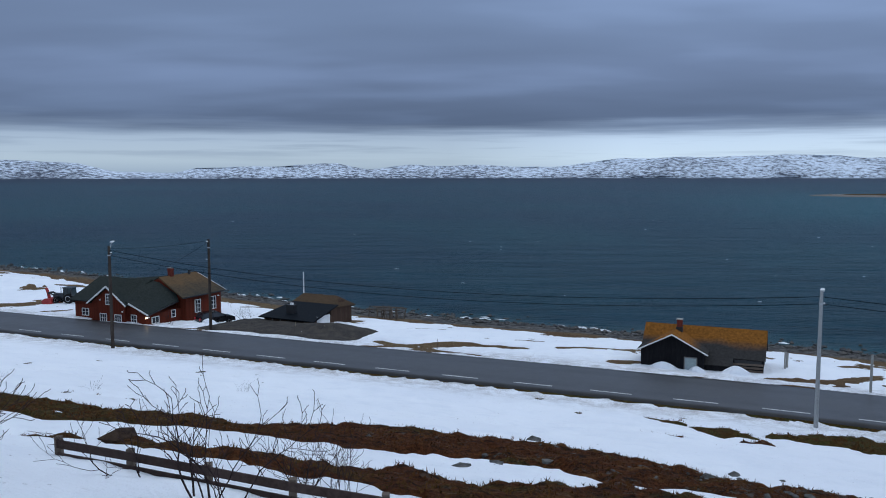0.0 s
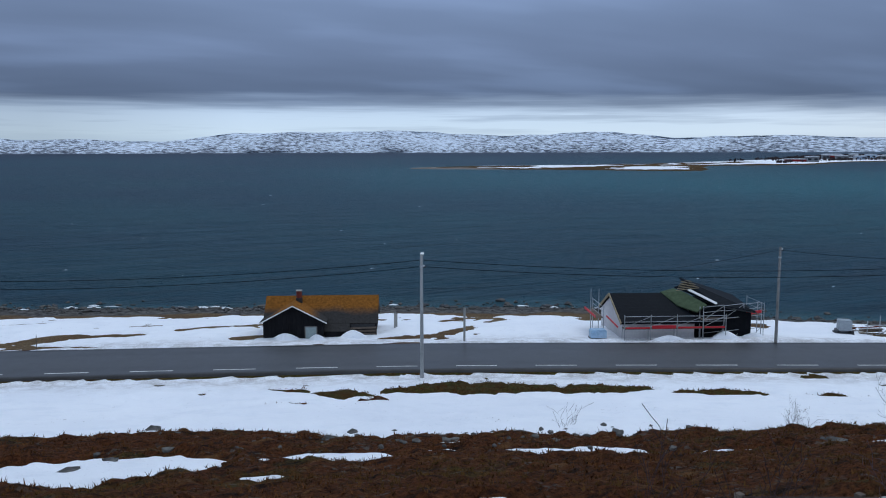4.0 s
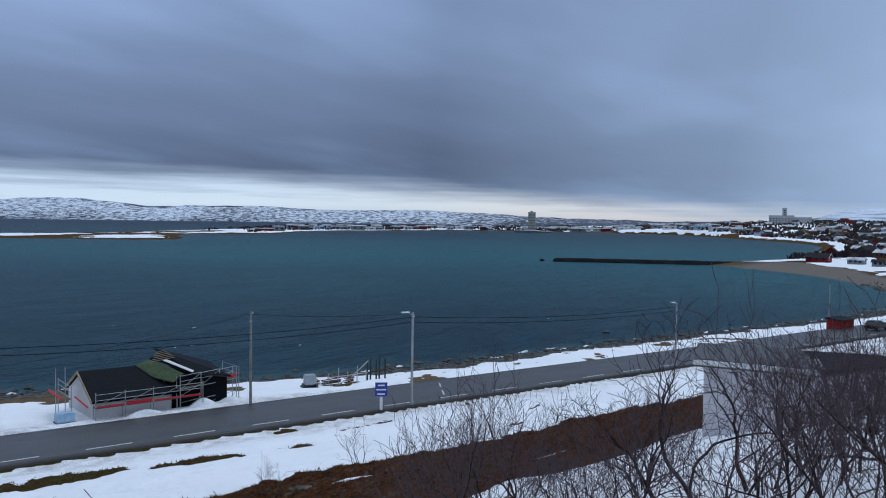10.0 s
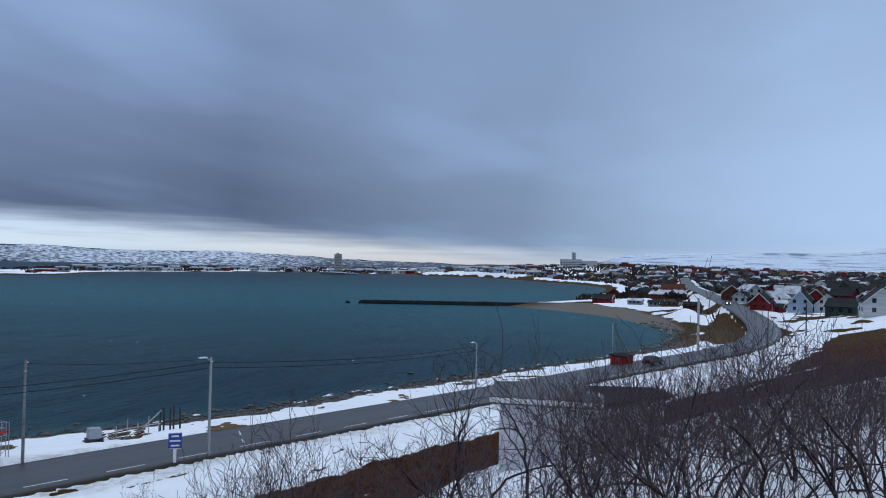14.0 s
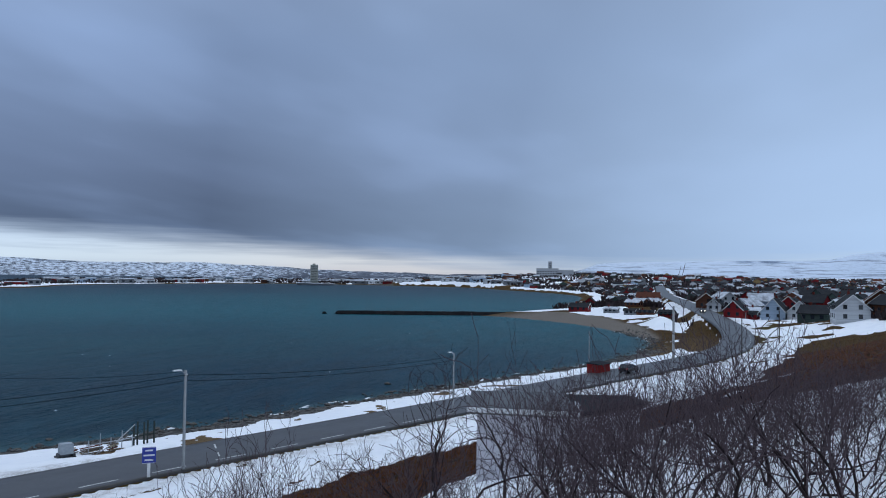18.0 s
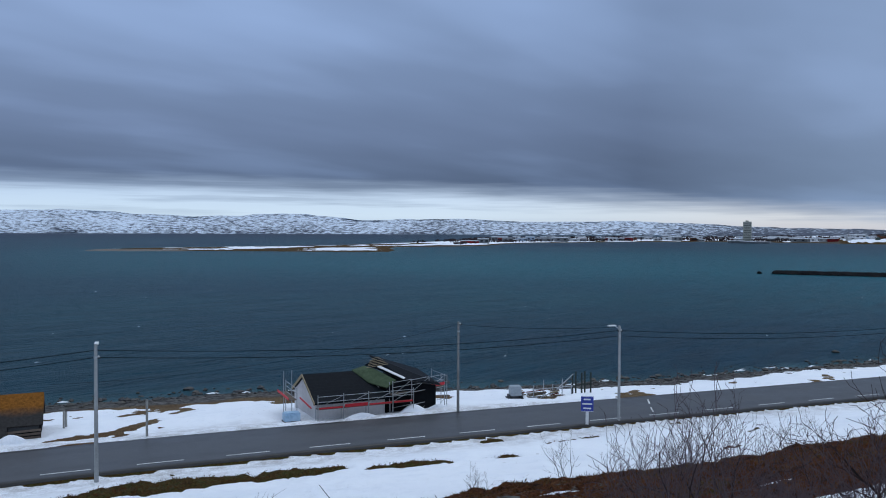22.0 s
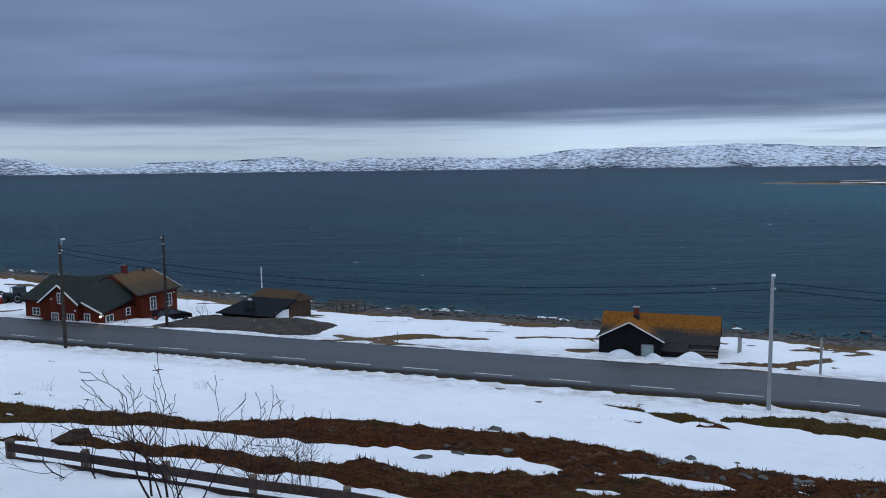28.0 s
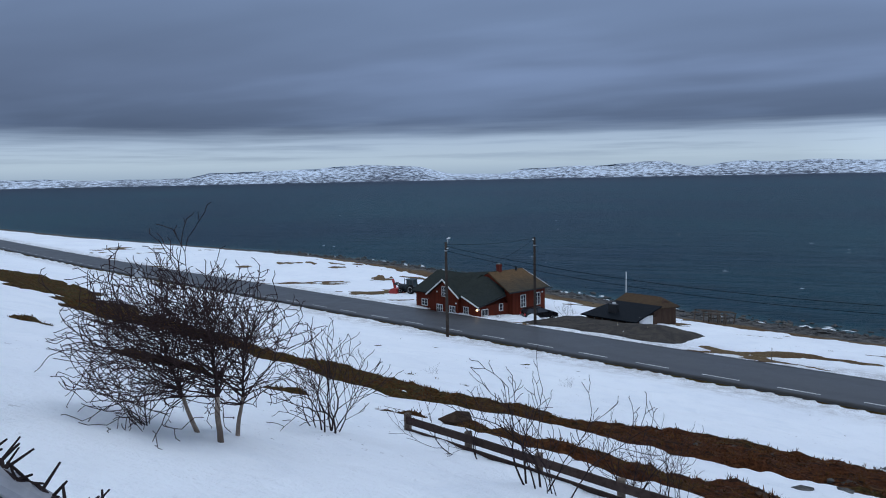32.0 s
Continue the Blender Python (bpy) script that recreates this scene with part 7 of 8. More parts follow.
# ---- foam flecks on the bay ----
def shore_rim():
    """Broken white rim of ice and wash where the water meets the stones."""
    rng = np.random.default_rng(41)
    line = dense[(dense[:, 0] > -120) & (dense[:, 0] < 300)]
    vs, fs = [], []
    for k in range(110):
        j = rng.integers(1, len(line) - 1)
        way = line[j + 1] - line[j - 1] if j + 1 < len(line) else line[j] - line[j - 1]
        way = way / np.linalg.norm(way)
        out = np.array((-way[1], way[0]))
        at = line[j] + way * rng.uniform(-1, 1) + out * rng.normal(0.2, 0.7)
        a, b = rng.uniform(0.25, 1.3), rng.uniform(0.1, 0.26)
        t = np.arange(8) * math.pi / 4
        ring = at + np.outer(np.cos(t) * a * rng.uniform(0.7, 1.2, 8), way) + np.outer(np.sin(t) * b * rng.uniform(0.7, 1.2, 8), out)
        z0 = max(0.03, float(ground_height(at[None])[0]) + 0.03)
        vs += [(p[0], p[1], z0) for p in ring] + [(at[0], at[1], z0 + rng.uniform(0.06, 0.22))]
        fs += [(9 * k + i, 9 * k + (i + 1) % 8, 9 * k + 8) for i in range(8)]
    tagged(sheet("shore_ice", vs, fs, FOAM), "broken white ice and wash along the stony waterline", "ice", kind="stuff")


shore_rim()


def foam():
    rng = np.random.default_rng(12)
    az, r = np.radians(rng.uniform(-60, 92, 1400)), 90 * (1400 / 90) ** rng.uniform(0, 1, 1400)
    xy = np.column_stack([r * np.sin(az), r * np.cos(az)])
    xy = xy[lie(xy)[0] < -6][:150]
    n = len(xy)
    size = rng.uniform(0.06, 0.2, n) * (0.6 + np.hypot(*xy.T) / 350)
    ang = np.linspace(0, 2 * math.pi, 7)[:-1]
    ring = np.stack([xy[:, None, 0] + np.cos(ang) * size[:, None] * 2.6 * rng.uniform(0.6, 1.2, (n, 6)), xy[:, None, 1] + np.sin(ang) * size[:, None] * rng.uniform(0.6, 1.2, (n, 6)), np.full((n, 6), 0.03)], 2)
    top = ring.mean(1) + (0, 0, 0.1)
    v = np.concatenate([ring, top[:, None]], 1).reshape(-1, 3)
    b = np.arange(n)[:, None] * 7
    f = np.concatenate([np.stack([b[:, 0] + k, b[:, 0] + (k + 1) % 6, b[:, 0] + 6], 1) for k in range(6)])
    tagged(sheet("foam_flecks", v.tolist(), f.tolist(), FOAM), "small white wave crests scattered over the bay", "foam", kind="stuff")


foam()

# ---- plank fence half buried in the snow ----
def fence():
    posts = [(-8.35, 16.1), (-6.6, 15.45), (-4.85, 14.8), (-3.1, 14.1), (-1.35, 13.4), (0.4, 12.6)]
    x0, y0 = posts[0]
    f = thing("plank_fence", x0, y0, surface_at(x0, y0), 0, "weathered two-rail plank fence half buried in snow", "fence")
    base = surface_at(x0, y0)
    dark = material("wet_fence_board", (0.055, 0.037, 0.032), 0.85, grain=8, vary=0.3, stain=(0.09, 0.07, 0.062), random=0.15)
    tops = []
    for x, y in posts:
        z = surface_at(x, y) - base
        part("post", beam(bmesh.new(), (x - x0, y - y0, z - 0.5), (x - x0, y - y0, z + 0.4), 0.13, 0.13), TIMBER, f)
        tops.append(Vector((x - x0, y - y0 - 0.08, z)))
    for x, y in ((11.0, 10.0), (12.8, 8.9), (14.5, 7.6), (16.0, 6.2)):
        z = surface_at(x, y) - base
        part("post", beam(bmesh.new(), (x - x0, y - y0, z - 0.5), (x - x0, y - y0, z + 0.28), 0.13, 0.13), TIMBER, f)
        tops.append(Vector((x - x0, y - y0 - 0.08, z)))
    for a, b in zip(tops, tops[1:]):
        if (b - a).length > 4:
            continue
        for h in (0.27, 0.0) if a.x < 12 else (0.16, -0.06):
            part("rail", beam(bmesh.new(), a + Vector((0, 0, h)), b + Vector((0, 0, h)), 0.04, 0.17), dark, f)


fence()

# ---- roof edge beside the camera, with a thorny dry vine along its gutter ----
def roof_edge():
    g = thing("porch_roof", -2.87, 1.83, 17.5, 0, "pale green porch roof edge with a grey gutter", "roof")
    a, b = Vector((-0.55, -0.18, 0.32)), Vector((0.3, 0.22, -0.28))
    part("gutter", tube(bmesh.new(), a, b, 0.045, sides=10), material("grey_gutter", (0.3, 0.3, 0.32), 0.6, grain=10), g)
    part("panel", slab(bmesh.new(), [a + Vector((-0.04, -0.03, -0.05)), b + Vector((-0.04, -0.03, -0.06)), b + Vector((-0.9, -0.7, -0.2)), a + Vector((-0.9, -0.7, -0.05))], 0.03), material("pale_green_sheet", (0.3, 0.4, 0.38), 0.5, grain=6, vary=0.1), g, "pale green sheet")
    part("edge_strip", beam(bmesh.new(), a + Vector((-0.05, -0.04, -0.03)), b + Vector((-0.05, -0.04, -0.03)), 0.03, 0.05), DARK_METAL, g)
    v = thing("thorny_vine", -2.87, 1.83, 17.55, 0, "dry black thorny vine lying along a gutter", "vine")
    rnd = random.Random(4)
    segs, thorns = [], []
    p = a + Vector((0, 0, 0.0))
    for k in range(1, 25):
        q = a.lerp(b, k / 24) + Vector((rnd.gauss(0, 0.012), rnd.gauss(0, 0.012), rnd.gauss(0, 0.008)))
        segs.append((tuple(p), tuple(q), 0.01, 0.01))
        for _ in range(2):
            d = Vector((rnd.gauss(0.3, 0.6), rnd.gauss(0.2, 0.6), rnd.uniform(0.1, 0.8))).normalized()
            thorns.append((tuple(q), tuple(q + d * rnd.uniform(0.05, 0.12)), 0.007, 0.004))
        p = q
    tubes("stem", segs, BARK, v, 5)
    tubes("thorns", thorns, BARK, v, 4)


roof_edge()

# ---- the town across the bay ----
def town_house(name, paint, roof_mat, w, l, h, pitch, label, x, y, z, turn, rows=1):
    """A wooden house with a gable roof: walls, two roof slopes, chimney, windows and a door."""
    t = thing(name, x, y, z, turn, label, "house", "houses of the town")
    top = h + pitch * w / 2
    part("wall", prism(bmesh.new(), [(-w / 2, -1.5), (w / 2, -1.5), (w / 2, h), (0, top), (-w / 2, h)], "x", -l / 2, l / 2), paint, t)
    for s in (-1, 1):
        part("roof_slope", slab(bmesh.new(), [(-l / 2 - 0.4, 0, top + 0.15), (l / 2 + 0.4, 0, top + 0.15), (l / 2 + 0.4, s * (w / 2 + 0.4), h - 0.4 * pitch + 0.12), (-l / 2 - 0.4, s * (w / 2 + 0.4), h - 0.4 * pitch + 0.12)], 0.15), roof_mat, t)
    part("chimney", boxes((l * 0.15, l * 0.15 + 0.6, -0.3, 0.3, top - 0.8, top + 0.9)), BRICK, t)
    for r in range(rows):
        zz = 0.9 + 2.5 * r
        for k in range(3):
            xx = -l / 2 + l * (k + 0.7) / 3.4
            for s in (-1, 1):
                part("window", boxes((xx - 0.55, xx + 0.55, s * w / 2 - 0.06, s * w / 2 + 0.06, zz, zz + 1.2)), GLASS, t)
        for s in (-1, 1):
            for yy in (-w * 0.22, w * 0.22):
                part("window", boxes((s * l / 2 - 0.06, s * l / 2 + 0.06, yy - 0.5, yy + 0.5, zz, zz + 1.2)), GLASS, t)
    for s in (-1, 1):
        for e in (-1, 1):
            part("barge_board", beam(bmesh.new(), (e * (l / 2 + 0.42), 0, top + 0.05), (e * (l / 2 + 0.42), s * (w / 2 + 0.4), h - 0.4 * pitch), 0.06, 0.24), WHITE_PAINT, t)
    part("door", boxes((-0.5, 0.5, -w / 2 - 0.07, -w / 2 + 0.02, -0.2, 1.9)), PALE_DOOR, t)
    return t


def paint(name, c, wear=0.15):
    return board_material(name, c, 0.15, False, 0.7, tuple(v * 0.6 for v in c), wear)


P_RED, P_WHITE, P_BLUE, P_GREY, P_BROWN, P_GREEN, P_OCHRE = (paint("town_red", (0.21, 0.02, 0.022)), paint("town_white", (0.55, 0.56, 0.57)), paint("town_pale_blue", (0.36, 0.45, 0.55)), paint("town_grey", (0.2, 0.21, 0.22)),
                                                      paint("town_brown", (0.12, 0.05, 0.03)), paint("town_green", (0.06, 0.085, 0.075)), paint("town_ochre", (0.3, 0.2, 0.09)))
R_DARK = material("town_dark_roof", (0.03, 0.032, 0.036), 0.8, grain=3, vary=0.25, stain=(0.06, 0.06, 0.065))
R_SNOW = material("snowy_roof", (0.62, 0.65, 0.7), 0.8, grain=1.2, vary=0.12, stain=(0.12, 0.12, 0.13), stain_amount=0.6, stain_size=0.4)
R_RUST = material("town_rust_roof", (0.12, 0.045, 0.03), 0.85, grain=3, vary=0.25)


def place(x, y):
    return x, y, floor_at(x, y) + 0.1


# the near row beyond the bend
NEAR = [(300, -46, "red_town_house", P_RED, R_DARK, 6.5, 10, 3.0, 0.95, -20, 2, "bright red wooden house with white trim"),
        (306, -51, "town_house", P_RED, R_DARK, 4.5, 7, 1.8, 0.5, 65, 1, "low red annexe beside the red house"),
        (342, -44.5, "town_house", P_WHITE, R_DARK, 5.5, 7, 2.6, 0.8, -20, 2, "white gabled house beside the road"),
        (330, -50, "town_house", P_WHITE, R_DARK, 5.5, 7, 3.0, 0.7, -5, 2, "white gabled house beside the road"),
        (322, -57, "town_house", P_BLUE, R_SNOW, 6, 9, 2.4, 0.5, 70, 1, "low teal-blue house with snow on its roof"),
        (304, -60, "town_house", P_BLUE, R_DARK, 8, 9, 3.0, 1.15, -22, 2, "pale blue gabled house with a steep roof"),
        (303, -68, "town_house", P_WHITE, R_DARK, 8, 10, 2.8, 0.95, -15, 2, "off-white gabled house with a steep dark roof"),
        (268, -65, "town_house", P_GREEN, R_DARK, 8, 9, 2.6, 0.6, 60, 1, "dark green house with a low roof"),
        (237, -66, "town_house", P_WHITE, R_DARK, 8.5, 12, 3.6, 0.85, -8, 2, "large white gabled house with a dark roof"),
        (232, -75, "town_house", P_BROWN, R_DARK, 7, 9, 3.0, 0.7, 15, 1, "dark brown house with a black roof"),
        (254, -79, "town_house", P_BROWN, R_RUST, 8, 10, 3.6, 0.8, -15, 1, "brown house with a rusty roof"),
        (358, -42.5, "town_house", P_BROWN, R_RUST, 8, 10, 3.2, 0.8, -5, 1, "brown house with a rusty roof"),
        (388, -54, "town_house", P_WHITE, R_SNOW, 8, 10, 4.0, 0.7, 20, 2, "white two-storey house above the road"),
        (340, -72, "town_house", P_RED, R_DARK, 7, 9, 3.8, 0.9, -14, 2, "red two-storey house with white trim"),
        (330, -92, "town_house", P_GREEN, R_SNOW, 9, 12, 3.0, 0.5, 100, 1, "dark green house with a low roof"),
        (375, 11.3, "boat_shed", P_RED, R_DARK, 5.5, 9, 2.2, 0.6, 75, 1, "red boat shed by the beach"),
        (331, -24.5, "boat_shed", P_RED, R_DARK, 4.5, 6, 1.6, 0.6, 70, 1, "red boat shed by the beach"),
        (362, -3, "grey_shed", P_GREY, R_SNOW, 4.5, 6, 1.9, 0.4, 75, 1, "grey shed above the beach"),
        (352, -11.4, "grey_shed", P_GREY, R_DARK, 4.5, 6, 1.8, 0.4, 80, 1, "grey shed above the beach"),
        (346, -17, "grey_shed", P_BROWN, R_DARK, 4, 7, 1.4, 0.4, 75, 1, "low brown shed above the beach"),
        (400, -14, "grey_shed", P_BROWN, R_SNOW, 5, 7, 2.2, 0.5, 60, 1, "brown shed above the beach"),
        (480, -25, "town_house", P_RED, R_RUST, 9, 13, 4.0, 0.7, 80, 2, "red house with a rusty roof")]
for x, y, name, pt, rf, w, l, h, pitch, turn, rows, label in NEAR:
    px, py, pz = place(x, y)
    town_house(name, pt, rf, w, l, h, pitch, label, px, py, pz, turn, rows)

# the rest: eight kinds, copied over the slopes
def far_house(pt, rf, w, l, h, pitch, label):
    t = thing("town_house", 0, 0, -500, 0, label, "house", "houses of the town")
    top = h + pitch * w / 2
    part("wall", prism(bmesh.new(), [(-w / 2, -3), (w / 2, -3), (w / 2, h), (0, top), (-w / 2, h)], "x", -l / 2, l / 2), pt, t)
    for s in (-1, 1):
        part("roof_slope", slab(bmesh.new(), [(-l / 2 - 0.4, 0, top + 0.15), (l / 2 + 0.4, 0, top + 0.15), (l / 2 + 0.4, s * (w / 2 + 0.4), h - 0.4 * pitch + 0.12), (-l / 2 - 0.4, s * (w / 2 + 0.4), h - 0.4 * pitch + 0.12)], 0.2), rf, t)
    part("chimney", boxes((0.5, 1.2, -0.35, 0.35, top - 0.8, top + 0.9)), BRICK, t)
    for xx in (-l * 0.27, l * 0.27):
        part("window", boxes((xx - 0.6, xx + 0.6, -w / 2 - 0.06, -w / 2 + 0.06, 1.0, 2.3)), GLASS, t)
    part("window", boxes((-l / 2 - 0.06, -l / 2 + 0.06, -0.6, 0.6, 1.0, 2.3)), GLASS, t)
    return t


KINDS = [far_house(*k) for k in ((P_WHITE, R_SNOW, 8, 10, 3.6, 0.7, "white house with snow on its roof among bare bushes"), (P_GREY, R_DARK, 8, 11, 3.0, 0.6, "grey house with a dark roof among bare bushes"),
                                 (P_BROWN, R_SNOW, 8, 10, 3.2, 0.6, "brown house with snow on its roof"), (P_RED, R_DARK, 8, 9, 3.6, 0.8, "red house with a dark roof"),
                                 (P_OCHRE, R_SNOW, 9, 12, 3.0, 0.5, "ochre house with snow on its roof"), (P_GREEN, R_DARK, 8, 10, 3.4, 0.7, "dark green house among bare bushes"),
                                 (P_BLUE, R_SNOW, 8, 10, 4.2, 0.8, "pale blue two-storey house"), (P_WHITE, R_DARK, 9, 12, 5.0, 0.6, "white two-storey house with a dark roof"))]
rnd = random.Random(21)
spots = [(n[0], n[1]) for n in NEAR]
cand = []
for _ in range(14000):
    az, dist = radians(rnd.uniform(75, 111)), 230 * (1700 / 230) ** rnd.uniform(0, 1)
    cand.append((dist * math.sin(az), dist * math.cos(az)))
info = lie(np.array(cand))
heights = ground_height(np.array(cand), info)
chosen = []
for (x, y), d0, v0, z0 in zip(cand, info[0], info[1], heights):
    gap = 9.5 + 0.006 * x
    if d0 < 22 or abs(v0) < 11 or x < 205 or (v0 < 0 and x < 420) or (v0 > 0 and x < 335) or min(math.hypot(x - a, y - b) for a, b in spots) < gap or len(chosen) > 520:
        continue
    spots.append((x, y))
    chosen.append((x, y, z0))
chosen.sort(key=lambda c: c[0] ** 2 + c[1] ** 2)
for k, (x, y, z0) in enumerate(chosen[:250]):
    src = KINDS[rnd.choice((0, 1, 1, 2, 3, 4, 5, 5, 1, 7, 1, 2)) if x > 330 else rnd.choice((0, 1, 1, 2, 3, 5, 7))]
    if k < 8:  # the first of each kind
        src = KINDS[k]
        src.matrix_world = pose(x, y, z0, 0, 0, rnd.uniform(0, 180))
    else:
        c = copy_thing(src, pose(x, y, z0, 0, 0, rnd.uniform(-60, 60)))
        c.scale = (0.8, 0.8, 0.8)


def far_roofs(places):
    """The farthest houses of the town, too small to tell apart: gabled blocks in one mesh."""
    coats = (P_WHITE, P_GREY, P_BROWN, P_RED, P_OCHRE, P_GREEN, P_BLUE, R_SNOW, R_DARK, R_RUST)
    vs, fs, ms = [], [], []
    for x, y, z in places:
        w, l, h, rise, a = rnd.uniform(3.2, 4.6), rnd.uniform(4, 7), rnd.uniform(2.6, 5.5), rnd.uniform(1.2, 2.6), rnd.uniform(0, 3.14)
        ca, sa, o = math.cos(a), math.sin(a), len(vs)
        local = [(e * l, q, t) for e in (-1, 1) for q, t in ((-w, -3), (w, -3), (w, h), (0, h + rise), (-w, h))]
        local += [(e * (l + 0.4), q, t) for e in (-1, 1) for q, t in ((-w - 0.4, h - 0.1), (0, h + rise + 0.2), (w + 0.4, h - 0.1))]
        vs += [(x + px * ca - py * sa, y + px * sa + py * ca, z + pz) for px, py, pz in local]
        fs += [(o, o + 4, o + 3, o + 2, o + 1), (o + 5, o + 6, o + 7, o + 8, o + 9), (o, o + 5, o + 9, o + 4), (o + 1, o + 2, o + 7, o + 6), (o + 10, o + 11, o + 14, o + 13), (o + 11, o + 12, o + 15, o + 14)]
        coat, roof = rnd.choice((0, 1, 2, 3, 1, 4, 5, 6, 0)), rnd.choice((7, 7, 8, 8, 9))
        ms += [coat] * 4 + [roof] * 2
    ob = sheet("far_houses", vs, fs, coats[0], smooth=False)
    for m in coats[1:]:
        ob.data.materials.append(m)
    ob.data.polygons.foreach_set("material_index", ms)
    tagged(ob, "many small painted wooden houses far across the town", "houses", kind="stuff")


far_roofs(chosen[250:])

# long sheds and blocks on the far shore
def harbour_block(x, y, w, l, h, turn, mat, label):
    t = thing("harbour_building", x, y, floor_at(x, y), turn, label, "building", "buildings on the far shore")
    part("wall", boxes((-l / 2, l / 2, -w / 2, w / 2, -2, h)), mat, t)
    part("roof", slab(bmesh.new(), [(-l / 2 - 0.5, -w / 2 - 0.5, h + 0.3), (l / 2 + 0.5, -w / 2 - 0.5, h + 0.3), (l / 2 + 0.5, w / 2 + 0.5, h + 0.9), (-l / 2 - 0.5, w / 2 + 0.5, h + 0.9)], 0.4), R_SNOW if turn % 2 else R_DARK, t)
    for k in range(max(2, int(l / 12))):
        xx = -l / 2 + l * (k + 0.5) / max(2, int(l / 12))
        part("window", boxes((xx - 2.0, xx + 2.0, -w / 2 - 0.08, -w / 2 + 0.08, h * 0.35, h * 0.7)), GLASS, t)


rnd = random.Random(5)
for k in range(130):
    az = radians(rnd.uniform(50, 84))
    rr = np.arange(900, 2000, 12.0)
    dry = lie(np.column_stack([rr * math.sin(az), rr * math.cos(az)]))[0] > 18
    r = rr[np.argmax(dry)] + rnd.uniform(0, 200)
    x, y = r * math.sin(az), r * math.cos(az)
    mat = rnd.choice([P_WHITE, P_GREY, P_BROWN, P_GREY, P_WHITE, P_WHITE, P_GREY, P_BLUE, P_GREY, P_RED])
    harbour_block(x, y, rnd.uniform(7, 12), rnd.uniform(9, 30), rnd.uniform(3, 7), -math.degrees(az) + rnd.uniform(-25, 25), mat, "low harbour building on the snowy far shore")


for az, off in ((68.6, 9), (69.4, 8), (70.2, 7)):
    harbour_block(1450 * math.sin(radians(az)), 1450 * math.cos(radians(az)), 12, 26, off, -az, P_GREY, "low harbour building on the snowy far shore")


def tower_block():
    x, y = 1500 * math.sin(radians(69.3)), 1500 * math.cos(radians(69.3))
    z = floor_at(x, y)
    t = thing("tower_block", x, y, z, -69, "olive-grey tower block rising over the harbour", "tower block")
    top = 18.5 + 1500 * math.tan(radians(0.72)) - z
    wall = material("olive_render", (0.55, 0.54, 0.47), 0.9, grain=0.5)
    part("wall", boxes((-7, 7, -7, 7, -2, top)), wall, t)
    part("lift_house", boxes((-3, 2, -3, 3, top, top + 2.2)), wall, t)
    for r in range(int(top / 3)):
        part("window_band", boxes((-6, 6, -7.15, -6.9, 1.4 + 3 * r, 2.0 + 3 * r)), GLASS, t)


def hospital():
    P_PALE = paint("hospital_render", (0.42, 0.43, 0.44))
    D = 1400
    x, y = D * math.sin(radians(86.4)), D * math.cos(radians(86.4))
    z = floor_at(x, y)
    t = thing("hospital", x, y, z, -86.4, "pale hospital block with a tall tower on the hill", "hospital")
    def el(e):
        return 18.5 + D * math.tan(radians(e)) - z
    part("main_block", boxes((-30, 8, -6, 8, -3, el(0.68))), P_PALE, t)
    part("east_block", boxes((8, 34, -4, 8, -3, el(0.58))), P_PALE, t)
    part("tower", boxes((-10, -3, -5, 4, -3, el(1.17))), P_PALE, t)
    for r in range(3):
        for k in range(8):
            part("window", boxes((-28.5 + 4.5 * k, -26 + 4.5 * k, -6.1, -5.9, el(0.52) - 2.6 - 3.2 * r, el(0.52) - 1.2 - 3.2 * r)), GLASS, t)
    for k in range(4):
        part("window", boxes((-8, -5, -5.1, -4.9, el(1.05) - 2 - 3.5 * k, el(1.05) - 0.6 - 3.5 * k)), GLASS, t)


tower_block()
hospital()

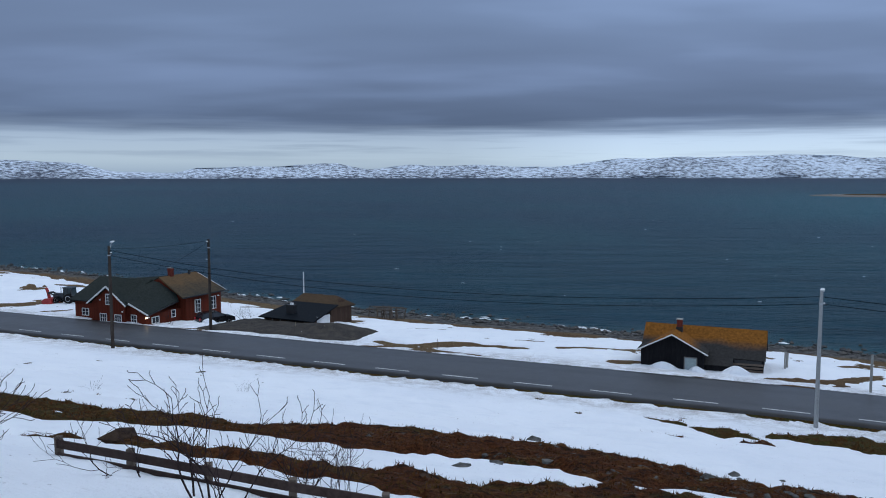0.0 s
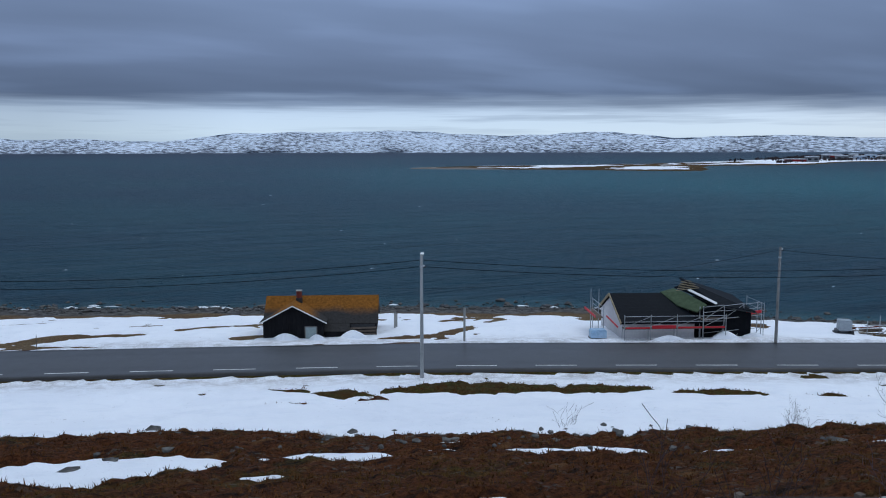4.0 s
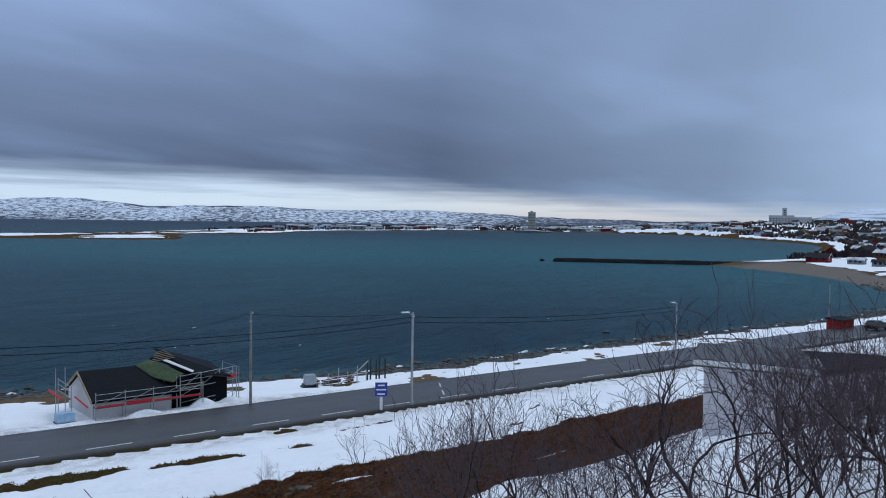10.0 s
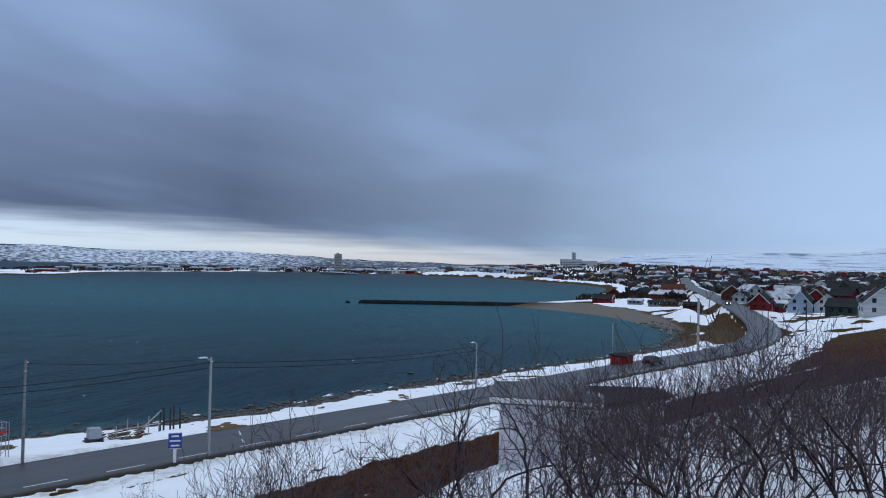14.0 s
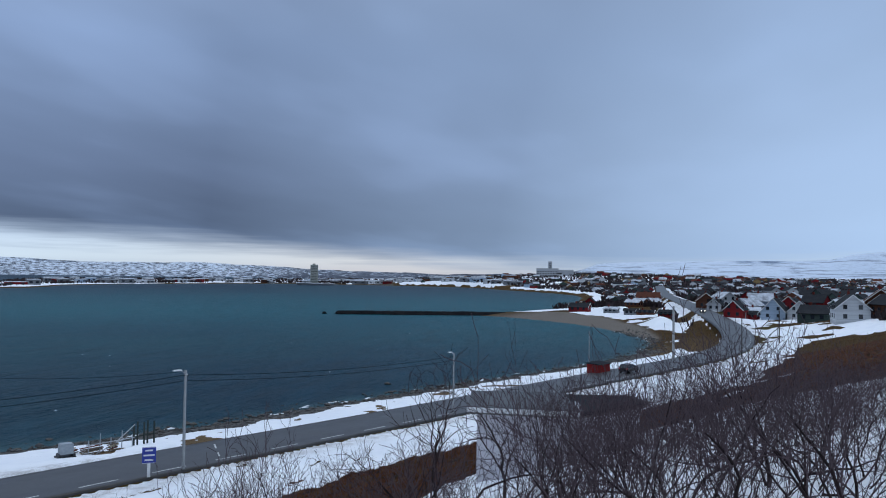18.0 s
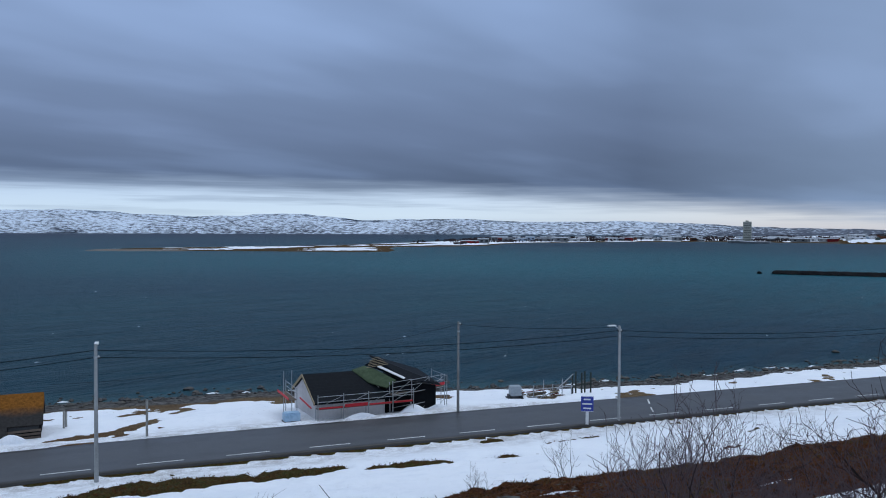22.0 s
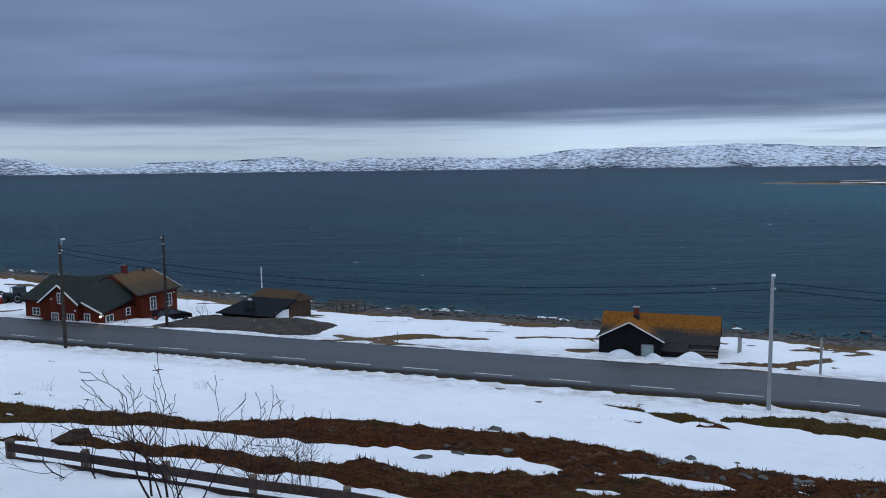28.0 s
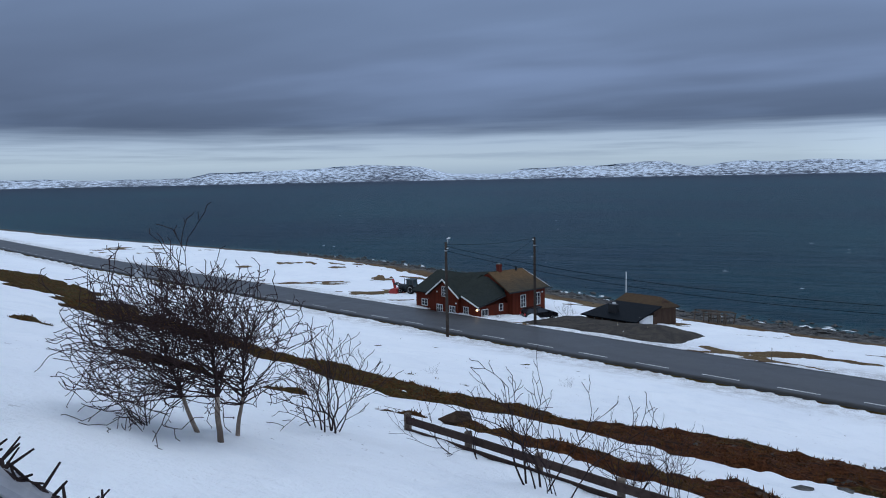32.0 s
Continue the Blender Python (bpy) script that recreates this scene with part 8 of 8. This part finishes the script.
# ---- bare woods and bushes among the houses ----
def far_woods():
    rng = np.random.default_rng(8)
    n0 = 100000
    az = np.radians(rng.uniform(80, 113, n0))
    r = 150 * (2300 / 150) ** rng.uniform(0, 1, n0) ** 0.8
    xy = np.column_stack([r * np.sin(az), r * np.cos(az)])
    d, v, _ = lie(xy)
    thick = fractal(xy[:, 0], xy[:, 1], 60, 3, 19)
    ok = (d > 20) & (np.abs(v) > 9) & (thick > -0.5 + 0.45 * (xy[:, 0] < 420)) & (xy[:, 0] > 165) & ~((v < 0) & (xy[:, 0] < 400) & (rng.uniform(0, 1, n0) < 0.985)) & ~((v > 0) & (xy[:, 0] < 330) & (v < 34))
    xy = xy[ok][:27000]
    az, r = np.radians(rng.uniform(46, 82, 16000)), rng.uniform(880, 2100, 16000)
    shore = np.column_stack([r * np.sin(az), r * np.cos(az)])
    shore = shore[(lie(shore)[0] > 25) & (fractal(shore[:, 0], shore[:, 1], 90, 3, 27) > 0.0)][:4500]
    xy = np.vstack([xy, shore])
    z = ground_height(xy)
    n = len(xy)
    blades = 5
    r = np.hypot(*xy.T)
    h = rng.uniform(1.1, 3.6, n) * (0.85 + r / 2700)
    base = np.repeat(np.column_stack([xy, z - 0.2]), blades, 0)
    a = rng.uniform(0, 6.283, n * blades)
    hh = np.repeat(h, blades) * rng.uniform(0.6, 1.1, n * blades)
    off = np.column_stack([np.cos(a), np.sin(a), np.zeros_like(a)]) * (hh * 0.45)[:, None]
    side = np.column_stack([-np.sin(a * 1.7), np.cos(a * 1.7), np.zeros_like(a)]) * (hh * 0.22)[:, None]
    tip = base + off + np.column_stack([np.zeros_like(a), np.zeros_like(a), hh])
    v3 = np.stack([base + off * 0.3 - side, base + off * 0.3 + side, tip + side * 0.7, tip - side * 0.5], 1).reshape(-1, 3)
    f = np.arange(n * blades * 4).reshape(-1, 4)
    brush = material("bare_brush", (0.058, 0.044, 0.047), 0.95, grain=0.4, vary=0.5, bump=0, stain=(0.07, 0.05, 0.042), stain_amount=0.5)
    tagged(sheet("far_woods", v3.tolist(), f.tolist(), brush, smooth=False), "dark bare bushes and birches between the houses", "woods", kind="stuff")


far_woods()
